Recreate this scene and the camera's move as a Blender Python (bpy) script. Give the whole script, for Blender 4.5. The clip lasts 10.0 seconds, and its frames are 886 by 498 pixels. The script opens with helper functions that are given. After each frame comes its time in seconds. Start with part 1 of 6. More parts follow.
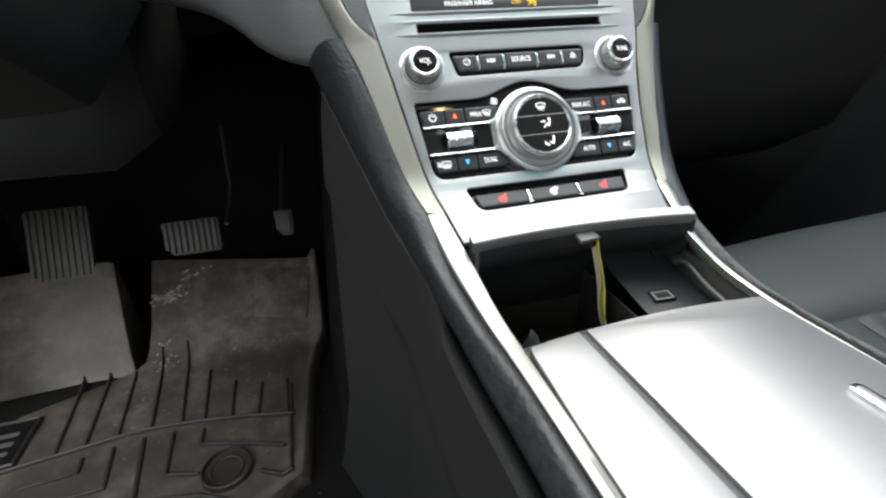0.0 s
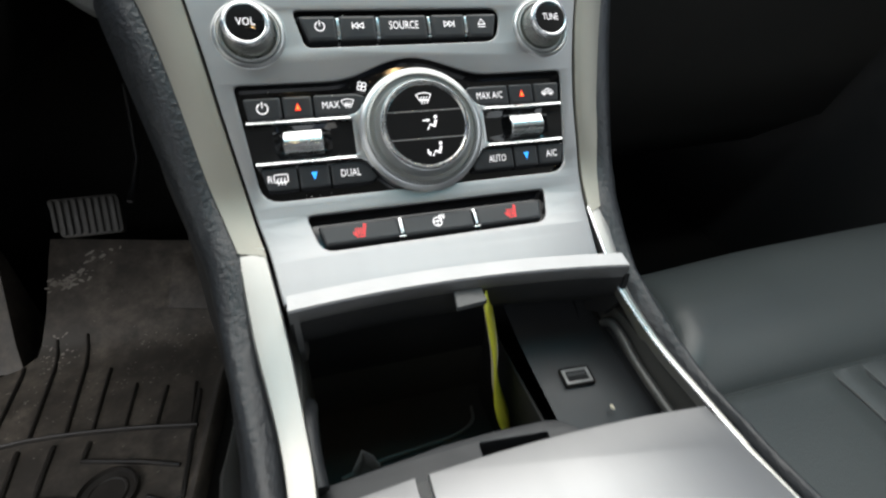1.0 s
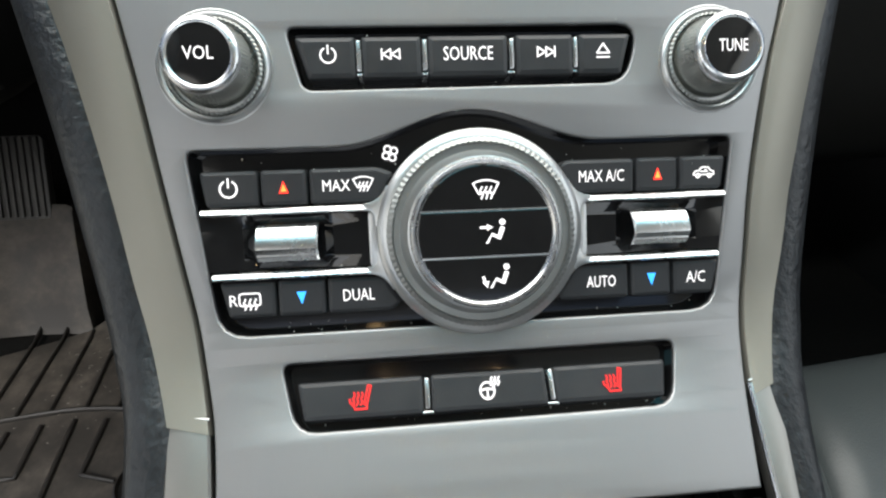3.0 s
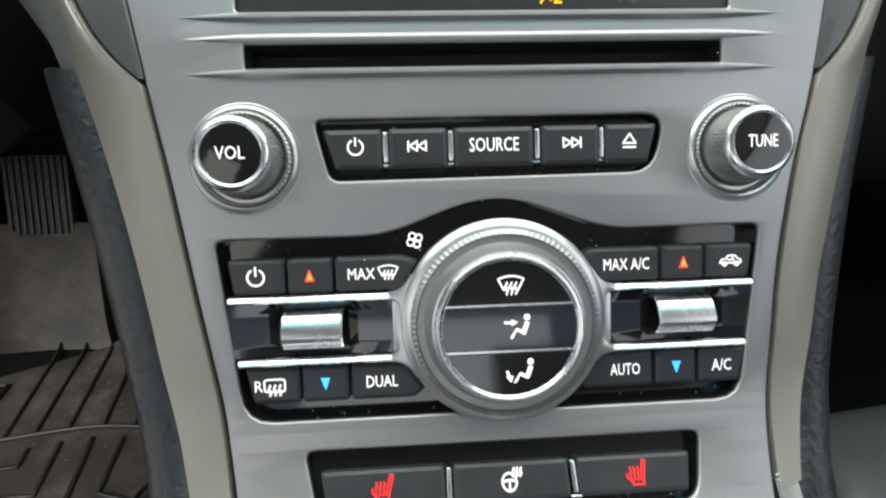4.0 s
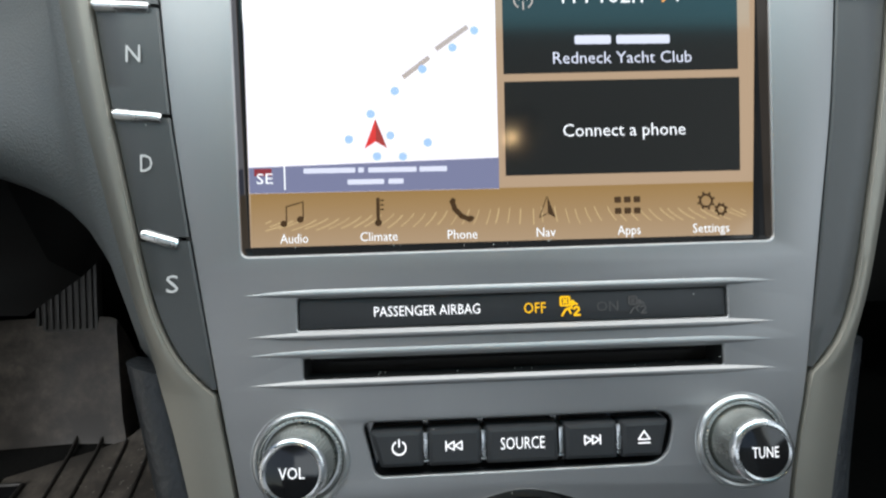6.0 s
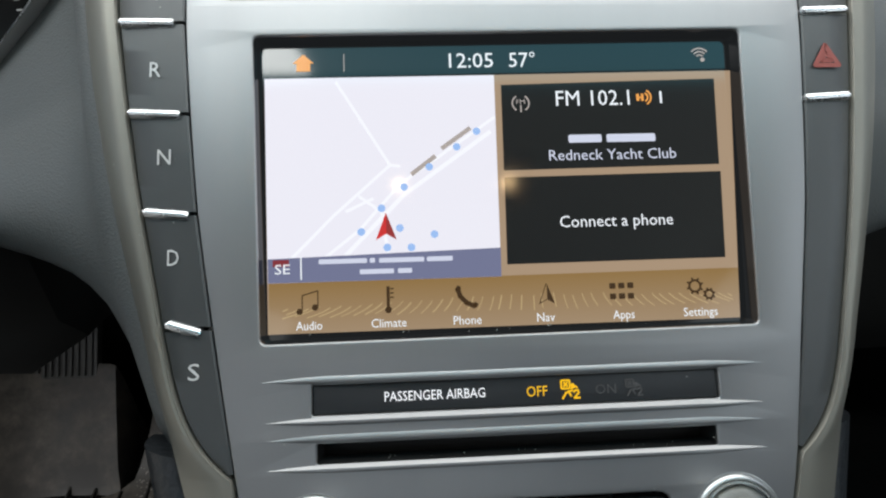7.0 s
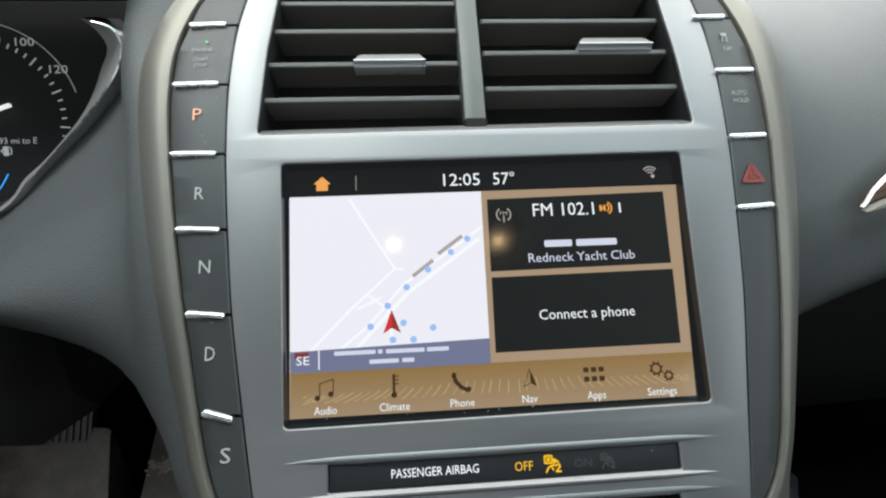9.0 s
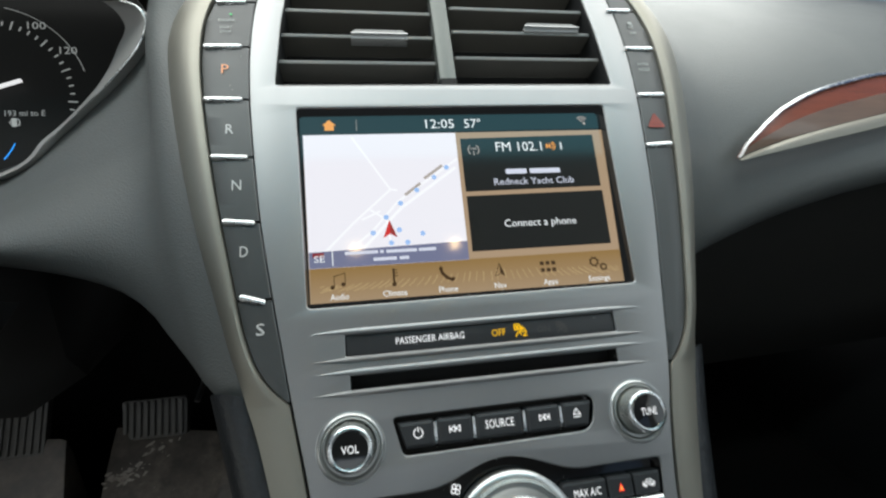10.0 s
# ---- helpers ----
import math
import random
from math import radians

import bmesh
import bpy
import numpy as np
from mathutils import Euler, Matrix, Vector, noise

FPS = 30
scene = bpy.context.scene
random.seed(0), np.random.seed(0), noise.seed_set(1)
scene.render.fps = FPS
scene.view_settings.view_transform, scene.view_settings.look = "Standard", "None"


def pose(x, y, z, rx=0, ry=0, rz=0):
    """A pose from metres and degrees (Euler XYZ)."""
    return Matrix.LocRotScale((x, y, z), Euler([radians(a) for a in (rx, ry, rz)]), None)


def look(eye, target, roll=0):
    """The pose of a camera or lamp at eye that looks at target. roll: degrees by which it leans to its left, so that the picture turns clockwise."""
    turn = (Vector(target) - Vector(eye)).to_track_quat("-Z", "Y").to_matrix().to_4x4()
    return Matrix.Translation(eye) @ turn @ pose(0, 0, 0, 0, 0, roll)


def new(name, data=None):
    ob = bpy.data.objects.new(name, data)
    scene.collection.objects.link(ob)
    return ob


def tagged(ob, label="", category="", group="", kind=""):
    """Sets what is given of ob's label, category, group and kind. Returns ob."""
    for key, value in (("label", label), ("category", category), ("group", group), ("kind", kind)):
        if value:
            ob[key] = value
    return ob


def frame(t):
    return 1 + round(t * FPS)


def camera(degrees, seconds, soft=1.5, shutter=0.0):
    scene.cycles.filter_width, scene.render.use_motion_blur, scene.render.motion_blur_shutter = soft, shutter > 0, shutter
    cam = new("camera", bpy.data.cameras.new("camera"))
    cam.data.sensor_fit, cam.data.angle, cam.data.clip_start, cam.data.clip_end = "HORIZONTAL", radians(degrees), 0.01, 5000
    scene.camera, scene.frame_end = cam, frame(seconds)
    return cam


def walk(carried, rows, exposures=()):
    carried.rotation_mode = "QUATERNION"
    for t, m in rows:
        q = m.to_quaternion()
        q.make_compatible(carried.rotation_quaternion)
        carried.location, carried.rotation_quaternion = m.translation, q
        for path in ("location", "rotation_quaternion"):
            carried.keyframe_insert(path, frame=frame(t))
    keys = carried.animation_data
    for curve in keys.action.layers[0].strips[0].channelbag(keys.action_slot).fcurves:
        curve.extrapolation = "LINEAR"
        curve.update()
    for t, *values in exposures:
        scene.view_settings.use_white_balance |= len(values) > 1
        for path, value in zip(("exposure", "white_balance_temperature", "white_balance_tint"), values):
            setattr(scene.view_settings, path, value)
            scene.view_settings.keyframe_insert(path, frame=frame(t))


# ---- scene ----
cam = camera(87.4, 10.0, 2.2, 0.25)
PATH = [
    (0, -0.1516, 0.1320, 0.5504, -14.80, -28.41, -1.89),
    (0.5, -0.0932, 0.1635, 0.5338, -17.47, -31.29, -0.21),
    (1, -0.0541, 0.2127, 0.5424, -17.02, -32.84, 1.22),
    (1.5, -0.0283, 0.2628, 0.5472, -11.58, -34.69, 0.17),
    (2, -0.0193, 0.2896, 0.5420, -9.46, -37.12, 0.89),
    (2.5, -0.0204, 0.3107, 0.5467, -7.50, -38.72, 1.13),
    (3.8, -0.0206, 0.3326, 0.5626, -3.78, -36.87, 0.19),
    (4, -0.0233, 0.3375, 0.5703, -3.69, -37.55, 0.26),
    (4.5, -0.0267, 0.3506, 0.5863, -2.99, -36.29, 0.28),
    (5, -0.0263, 0.3587, 0.6026, -2.74, -35.00, 0.42),
    (5.5, -0.0300, 0.3645, 0.6237, -2.53, -33.58, 0.10),
    (6, -0.0308, 0.3702, 0.6489, -2.62, -32.14, -0.17),
    (7.3, -0.0357, 0.3710, 0.6746, -3.10, -27.76, -0.25),
    (7.5, -0.0367, 0.3703, 0.6768, -3.20, -27.97, -0.22),
    (8, -0.0357, 0.3667, 0.6883, -3.35, -26.31, -0.36),
    (8.5, -0.0341, 0.3606, 0.6998, -3.87, -23.74, -0.40),
    (9, -0.0368, 0.3513, 0.7050, -4.09, -22.44, -0.51),
    (9.5, -0.0451, 0.3252, 0.6939, -4.93, -20.94, -0.45),
    (10, -0.0641, 0.2803, 0.6678, -10.66, -18.42, 0.07),
]


def aimed(x, y, z, yaw, pitch, roll):
    a, b = radians(yaw), radians(pitch)
    way = Vector((-math.sin(a) * math.cos(b), math.cos(a) * math.cos(b), math.sin(b)))
    return look((x, y, z), Vector((x, y, z)) + way, roll)


walk(cam, [(row[0], aimed(*row[1:])) for row in PATH], [
    (0.0, 1.02, 6550, 10), (0.5, 0.64, 6500, 10), (1.0, 0.36, 6550, 10), (1.5, 0.64, 6640, 9.8), (2.5, 0.70, 6650, 9.8), (4.5, 0.70, 6640, 8.8),
    (6.0, 0.30, 6300, 8.5), (7.3, -0.06, 6330, 8), (8.5, -0.05, 6290, 7), (10.0, 0.0, 6420, 5.5)])

# ---- light: overcast daylight through the windscreen and the side windows ----
world = bpy.data.worlds.new("sky")
world.use_nodes = True
scene.world = world
wn = world.node_tree
sky = wn.nodes.new("ShaderNodeTexSky")
sky.sky_type, sky.sun_disc, sky.sun_elevation, sky.sun_rotation = "NISHITA", False, radians(48), radians(200)
wn.links.new(sky.outputs[0], wn.nodes["Background"].inputs["Color"])
wn.nodes["Background"].inputs["Strength"].default_value = 0.06
sun = new("sun", bpy.data.lights.new("sun", "SUN"))
sun.data.energy, sun.data.angle, sun.data.color = 0.7, radians(14), (1.0, 0.97, 0.92)
sun.matrix_world = look((-2, -3, 5), (0, 0, 0))


def window_light(name, eye, target, wide, high, watts, colour):
    lamp = new(name, bpy.data.lights.new(name, "AREA"))
    lamp.data.shape, lamp.data.size, lamp.data.size_y, lamp.data.energy, lamp.data.color = "RECTANGLE", wide, high, watts, colour
    lamp.matrix_world = look(eye, target)
    return lamp


window_light("driver_window_light", (-0.78, 0.0, 0.86), (-0.36, 0.42, 0.0), 0.95, 0.48, 1.6, (1.0, 0.99, 0.95))
# added low fill for the floor mat, standing in an assumed open doorway
window_light("footwell_fill_light", (-0.82, 0.30, 0.36), (-0.40, 0.80, 0.0), 0.70, 0.46, 0.6, (1.0, 0.98, 0.94))
window_light("passenger_window_light", (0.78, -0.05, 0.92), (0.0, -0.05, 0.72), 0.95, 0.42, 1.3, (0.96, 1.0, 0.98))
window_light("windscreen_light", (0.0, 0.775, 1.012), (0.0, 0.475, 0.0), 1.3, 0.80, 11.5, (1.0, 0.985, 0.94))
window_light("windscreen_shade_band_light", (0.0, 0.312, 1.152), (0.0, 0.23, 0.6), 1.25, 0.115, 0.68, (0.20, 0.78, 0.92))
window_light("rear_window_light", (0.0, -1.45, 1.02), (0.0, 0.4, 0.45), 1.1, 0.35, 1.5, (0.97, 1.0, 0.98))

# ---- materials ----


def material(name, colour, rough=0.5, metal=0.0, second=None, scale=60.0, mix=0.5, bump=0.0, bump_scale=400.0, coat=0.0,
             stretch=(1, 1, 1), rough_var=0.0, emit=None, power=0.0, spec=0.5, voronoi=False):
    m = bpy.data.materials.new(name)
    m.use_nodes = True
    nt = m.node_tree
    p = nt.nodes["Principled BSDF"]
    p.inputs["Base Color"].default_value = (*colour, 1)
    p.inputs["Roughness"].default_value, p.inputs["Metallic"].default_value = rough, metal
    p.inputs["Coat Weight"].default_value, p.inputs["Specular IOR Level"].default_value = coat, spec
    p.inputs["Coat Roughness"].default_value = 0.05
    co = nt.nodes.new("ShaderNodeTexCoord")
    mp = nt.nodes.new("ShaderNodeMapping")
    mp.inputs["Scale"].default_value = stretch
    nt.links.new(co.outputs["Object"], mp.inputs["Vector"])
    if second or rough_var:
        big = nt.nodes.new("ShaderNodeTexNoise")
        big.inputs["Scale"].default_value, big.inputs["Detail"].default_value = scale, 6
        big.inputs["Roughness"].default_value = 0.65
        nt.links.new(mp.outputs[0], big.inputs["Vector"])
        ramp = nt.nodes.new("ShaderNodeMapRange")
        ramp.inputs["From Min"].default_value, ramp.inputs["From Max"].default_value = 0.5 - 0.25, 0.5 + 0.25
        nt.links.new(big.outputs["Fac"], ramp.inputs["Value"])
        if second:
            mx = nt.nodes.new("ShaderNodeMix")
            mx.data_type = "RGBA"
            mx.inputs["A"].default_value, mx.inputs["B"].default_value = (*colour, 1), (*second, 1)
            mul = nt.nodes.new("ShaderNodeMath")
            mul.operation, mul.inputs[1].default_value = "MULTIPLY", mix
            nt.links.new(ramp.outputs[0], mul.inputs[0])
            nt.links.new(mul.outputs[0], mx.inputs["Factor"])
            nt.links.new(mx.outputs["Result"], p.inputs["Base Color"])
        if rough_var:
            rr = nt.nodes.new("ShaderNodeMapRange")
            rr.inputs["To Min"].default_value, rr.inputs["To Max"].default_value = max(rough - rough_var, 0.02), rough + rough_var
            nt.links.new(ramp.outputs[0], rr.inputs["Value"])
            nt.links.new(rr.outputs[0], p.inputs["Roughness"])
    if bump:
        if voronoi:
            fine = nt.nodes.new("ShaderNodeTexVoronoi")
            fine.inputs["Scale"].default_value = bump_scale
            out = fine.outputs["Distance"]
        else:
            fine = nt.nodes.new("ShaderNodeTexNoise")
            fine.inputs["Scale"].default_value, fine.inputs["Detail"].default_value = bump_scale, 3
            out = fine.outputs["Fac"]
        nt.links.new(mp.outputs[0], fine.inputs["Vector"])
        b = nt.nodes.new("ShaderNodeBump")
        b.inputs["Strength"].default_value, b.inputs["Distance"].default_value = bump, 0.0006
        nt.links.new(out, b.inputs["Height"])
        nt.links.new(b.outputs[0], p.inputs["Normal"])
    if emit:
        p.inputs["Emission Color"].default_value, p.inputs["Emission Strength"].default_value = (*emit, 1), power
    return m


SILVER = material("satin_silver", (0.362, 0.362, 0.366), 0.46, 0.92, (0.335, 0.337, 0.34), 60, 0.4, 0.04, 2600, rough_var=0.02, stretch=(1, 0.03, 0.03))
CHAMPAGNE = material("champagne_trim", (0.33, 0.316, 0.275), 0.50, 0.80, (0.295, 0.283, 0.246), 16, 0.6, 0.03, 800, rough_var=0.04)
CHROME = material("chrome", (0.80, 0.81, 0.82), 0.12, 1.0, rough_var=0.04, scale=90)
SOFT_CHROME = material("soft_chrome", (0.82, 0.83, 0.84), 0.27, 1.0, rough_var=0.05, scale=90)
KNURLED = material("knurled_metal", (0.36, 0.37, 0.36), 0.44, 0.9, (0.28, 0.29, 0.28), 90, 0.5, rough_var=0.06)
GRIP = material("polished_grip", (0.50, 0.51, 0.48), 0.26, 1.0, (0.42, 0.43, 0.40), 90, 0.5, rough_var=0.05)
SATIN_CHROME = material("satin_chrome", (0.58, 0.59, 0.59), 0.34, 0.9, rough_var=0.05, scale=120)
PIANO = material("piano_black", (0.008, 0.008, 0.009), 0.08, 0.0, (0.03, 0.03, 0.03), 180, 0.25, coat=0.3, rough_var=0.03)
KEY = material("key_black", (0.040, 0.043, 0.044), 0.44, 0.0, (0.050, 0.053, 0.054), 140, 0.6, 0.06, 1500, rough_var=0.06, spec=0.85)
BUTTON = material("button_black", (0.022, 0.024, 0.027), 0.45, 0.0, (0.034, 0.035, 0.037), 140, 0.6, 0.06, 1500, rough_var=0.08)
# black of gaps; on the knee panel it stands for shade
GAP = material("gap_and_shade_black", (0.006, 0.006, 0.006), 0.8)
PLASTIC = material("black_plastic", (0.016, 0.017, 0.018), 0.55, 0.0, (0.026, 0.026, 0.027), 40, 0.6, 0.15, 1200, rough_var=0.08)
DASH = material("dash_skin", (0.118, 0.124, 0.123), 0.50, 0.0, (0.136, 0.143, 0.142), 14, 0.6, 0.32, 950, rough_var=0.06, voronoi=True, spec=0.6)
LEATHER = material("black_leather", (0.062, 0.072, 0.073), 0.36, 0.0, (0.074, 0.084, 0.085), 9, 0.5, 0.16, 900, rough_var=0.06, voronoi=True)
PAD = material("wrinkled_leather", (0.0110, 0.0122, 0.0143), 0.40, 0.0, (0.024, 0.028, 0.033), 300, 0.8, 1.0, 430, rough_var=0.10, stretch=(1, 0.6, 1))
FELT = material("black_felt", (0.010, 0.010, 0.010), 0.95, 0.0, (0.016, 0.016, 0.016), 120, 0.6, 0.4, 700, spec=0.1)
CARPET = material("black_carpet", (0.007, 0.007, 0.007), 0.95, 0.0, (0.014, 0.0135, 0.0125), 220, 0.8, 0.8, 900, spec=0.1)


def dusty(name, clean, dust, amount):
    """Rubber with dust lying in patches, smeared at two scales."""
    m = material(name, clean, 0.5, 0.0, bump=0.35, bump_scale=650)
    nt = m.node_tree
    p = nt.nodes["Principled BSDF"]
    co = [n for n in nt.nodes if n.type == "TEX_COORD"][0]
    masks = []
    for scale, lo, hi, detail in ((6.5, 0.42, 0.68, 8), (38.0, 0.35, 0.75, 10)):
        t = nt.nodes.new("ShaderNodeTexNoise")
        t.inputs["Scale"].default_value, t.inputs["Detail"].default_value, t.inputs["Roughness"].default_value = scale, detail, 0.7
        nt.links.new(co.outputs["Object"], t.inputs["Vector"])
        r = nt.nodes.new("ShaderNodeMapRange")
        r.inputs["From Min"].default_value, r.inputs["From Max"].default_value = lo, hi
        nt.links.new(t.outputs["Fac"], r.inputs["Value"])
        masks.append(r)
    mul = nt.nodes.new("ShaderNodeMath")
    mul.operation = "MULTIPLY"
    nt.links.new(masks[0].outputs[0], mul.inputs[0])
    nt.links.new(masks[1].outputs[0], mul.inputs[1])
    add = nt.nodes.new("ShaderNodeMath")
    add.operation, add.inputs[1].default_value, add.inputs[2].default_value = "MULTIPLY_ADD", amount, 0.10
    nt.links.new(mul.outputs[0], add.inputs[0])
    mx = nt.nodes.new("ShaderNodeMix")
    mx.data_type = "RGBA"
    mx.inputs["A"].default_value, mx.inputs["B"].default_value = (*clean, 1), (*dust, 1)
    nt.links.new(add.outputs[0], mx.inputs["Factor"])
    nt.links.new(mx.outputs["Result"], p.inputs["Base Color"])
    rr = nt.nodes.new("ShaderNodeMapRange")
    rr.inputs["To Min"].default_value, rr.inputs["To Max"].default_value = 0.42, 0.85
    nt.links.new(add.outputs[0], rr.inputs["Value"])
    nt.links.new(rr.outputs[0], p.inputs["Roughness"])
    return m


RUBBER = dusty("mat_rubber", (0.028, 0.0258, 0.0238), (0.21, 0.178, 0.146), 1.15)
RUBBER_RIB = material("mat_rib_rubber", (0.016, 0.015, 0.014), 0.42, 0.0, (0.060, 0.053, 0.046), 45, 0.6, 0.25, 600, rough_var=0.1)
STAIN = material("dried_mud", (0.42, 0.39, 0.35), 0.9, 0.0, (0.12, 0.10, 0.09), 60, 0.8, 0.5, 300)
PEDAL = material("pedal_rubber", (0.035, 0.034, 0.032), 0.5, 0.0, (0.08, 0.074, 0.066), 60, 0.7, 0.2, 700, rough_var=0.1)
STEEL = material("bare_steel", (0.35, 0.35, 0.36), 0.35, 1.0)
WOOD = material("red_brown_wood", (0.20, 0.052, 0.024), 0.25, 0.0, (0.12, 0.036, 0.018), 22, 0.8, 0.03, 400, coat=0.6, stretch=(1, 6, 10))
LOWER_WOOD = material("lower_inlay_brown", (0.20, 0.125, 0.088), 0.32, 0.0, (0.125, 0.080, 0.058), 22, 0.8, 0.03, 400, coat=0.4, stretch=(1, 6, 10))
HEADLINER = material("grey_headliner", (0.58, 0.57, 0.54), 0.95, 0.0, (0.50, 0.49, 0.47), 80, 0.5, 0.4, 600)
YELLOW = material("yellow_paper", (0.62, 0.60, 0.05), 0.5, 0.0, (0.52, 0.50, 0.05), 120, 0.5)
CREAM = material("cream_paper", (0.62, 0.58, 0.45), 0.6, 0.0, (0.50, 0.46, 0.36), 120, 0.6)
FOIL = material("clear_wrapper", (0.40, 0.43, 0.44), 0.2, 0.1, (0.6, 0.62, 0.62), 90, 0.5)


def glow(name, colour, power, base=(0.02, 0.02, 0.02), rough=0.25):
    return material(name, base, rough, emit=colour, power=power)


WHITE_LIT = glow("lit_white", (0.92, 0.90, 0.92), 0.85, (0.5, 0.5, 0.5))
DIM_LIT = glow("printed_grey", (0.6, 0.62, 0.6), 0.32, (0.4, 0.4, 0.4))
RED_LIT = glow("lit_red", (1.0, 0.03, 0.03), 0.95)
ORANGE_LIT = glow("lit_orange_red", (1.0, 0.035, 0.02), 1.5)
BLUE_LIT = glow("lit_blue", (0.03, 0.34, 1.0), 1.6)
AMBER_LIT = glow("lit_amber", (1.0, 0.55, 0.0), 1.0)
GREEN_LIT = glow("lit_green", (0.05, 0.8, 0.2), 0.8)
FAINT = material("pale_print", (0.40, 0.42, 0.41), 0.5)
# signs that are off, given a weak glow to stay readable
GHOST = glow("faint_glow_sign", (0.1, 0.1, 0.1), 0.35, (0.05, 0.05, 0.05))
# the lit picture of the touchscreen
S_BLACK = glow("screen_black", (0.012, 0.013, 0.014), 0.8, (0.004, 0.004, 0.004), 0.075)
S_MAP = glow("screen_map", (0.88, 0.85, 0.92), 1.0, (0.01, 0.01, 0.01), 0.075)
S_ROAD = glow("screen_road", (0.97, 0.96, 1.0), 1.0, (0.01, 0.01, 0.01), 0.075)
S_BAND = glow("screen_band", (0.17, 0.18, 0.29), 1.0, (0.01, 0.01, 0.01), 0.075)
S_TAN = glow("screen_tan", (0.40, 0.28, 0.18), 1.0, (0.01, 0.01, 0.01), 0.075)
S_GOLD = glow("screen_gold", (0.33, 0.19, 0.055), 1.0, (0.01, 0.01, 0.01), 0.075)
nt = S_GOLD.node_tree
height, fade, tones = nt.nodes.new("ShaderNodeSeparateXYZ"), nt.nodes.new("ShaderNodeMapRange"), nt.nodes.new("ShaderNodeMix")
nt.links.new([n for n in nt.nodes if n.type == "TEX_COORD"][0].outputs["Object"], height.inputs[0])
fade.inputs["From Min"].default_value, fade.inputs["From Max"].default_value = 0.1395, 0.1580
nt.links.new(height.outputs["Y"], fade.inputs["Value"])
tones.data_type = "RGBA"
tones.inputs["A"].default_value, tones.inputs["B"].default_value = (0.36, 0.25, 0.15, 1), (0.28, 0.165, 0.055, 1)
nt.links.new(fade.outputs[0], tones.inputs["Factor"])
nt.links.new(tones.outputs["Result"], nt.nodes["Principled BSDF"].inputs["Emission Color"])
S_RIPPLE = glow("screen_ripple", (0.50, 0.36, 0.18), 1.0, (0.01, 0.01, 0.01), 0.075)
S_PANEL = glow("screen_panel", (0.008, 0.009, 0.009), 1.0, (0.01, 0.01, 0.01), 0.10)
S_WHITE = glow("screen_white", (0.90, 0.92, 0.95), 1.0)
S_LILAC = glow("screen_lilac", (0.72, 0.74, 0.88), 0.9)
S_ORANGE = glow("screen_orange", (0.85, 0.34, 0.05), 1.0)
S_BLUE = glow("screen_blue_dot", (0.34, 0.52, 0.88), 1.0)
S_RED = glow("screen_red", (0.62, 0.02, 0.02), 1.0)
S_DARKRED = glow("screen_dark_red", (0.22, 0.02, 0.03), 1.0)
S_ICON = glow("screen_icon", (0.05, 0.025, 0.008), 1.0, (0.01, 0.01, 0.01), 0.075)
S_GREY = glow("screen_grey", (0.42, 0.36, 0.33), 1.0)

# ---- building helpers ----
C56, S56 = math.cos(radians(56.2)), math.sin(radians(56.2))
STACK = Matrix(((1, 0, 0, 0), (0, C56, -S56, 0.428), (0, S56, C56, 0.451), (0, 0, 0, 1)))
BEND, SWEEP = 0.609, 0.050


def bent(p):
    """The stack's face is flat above v = 0 and sweeps out towards the console below it."""
    u, v, w = p
    if v >= 0:
        return Vector((u, v, w))
    turn = min(-v / SWEEP, 1.0) * math.pi / 2
    s = BEND * math.sin(turn)
    n = math.sqrt(1 + s * s)
    out = BEND * (SWEEP * 2 / math.pi * (1 - math.cos(turn)) + max(-v - SWEEP, 0.0))
    return Vector((u, v + w * s / n, out + w / n))


def on_stack(u, v, w=0.0):
    return STACK @ bent((u, v, w))


def thing(name, label, category, at=None, group="", kind=""):
    ob = new(name)
    ob.empty_display_size = 0.02
    if at is not None:
        ob.matrix_world = at
    return tagged(ob, label, category, group, kind)


def finish(ob, me, mat, sharp=38.0):
    for f in me.polygons:
        f.use_smooth = True
    me.set_sharp_from_angle(angle=radians(sharp))
    for m in mat if isinstance(mat, (list, tuple)) else (mat,):
        me.materials.append(m)
    return ob


def part(name, bm, mat, parent=None, label="", bend=False, sharp=38.0):
    if bend:
        for v in bm.verts:
            v.co = bent(v.co)
    bmesh.ops.recalc_face_normals(bm, faces=bm.faces)
    me = bpy.data.meshes.new(name)
    bm.to_mesh(me)
    bm.free()
    ob = new(name, me)
    finish(ob, me, mat, sharp)
    if parent is not None:
        ob.parent = parent
    return tagged(ob, label)


def inset(loop, d):
    """A closed counter-clockwise loop drawn in by d."""
    out, n = [], len(loop)
    for i in range(n):
        a, b, c = Vector(loop[i - 1]), Vector(loop[i]), Vector(loop[(i + 1) % n])
        e, f = (b - a).normalized(), (c - b).normalized()
        m = Vector((-e.y - f.y, e.x + f.x))
        k = m.length_squared / 2
        out.append(tuple(b + m * (d / max(k, 0.35))))
    return out


def ccw(loop):
    a = sum(loop[i - 1][0] * loop[i][1] - loop[i][0] * loop[i - 1][1] for i in range(len(loop)))
    return list(loop) if a > 0 else list(loop)[::-1]


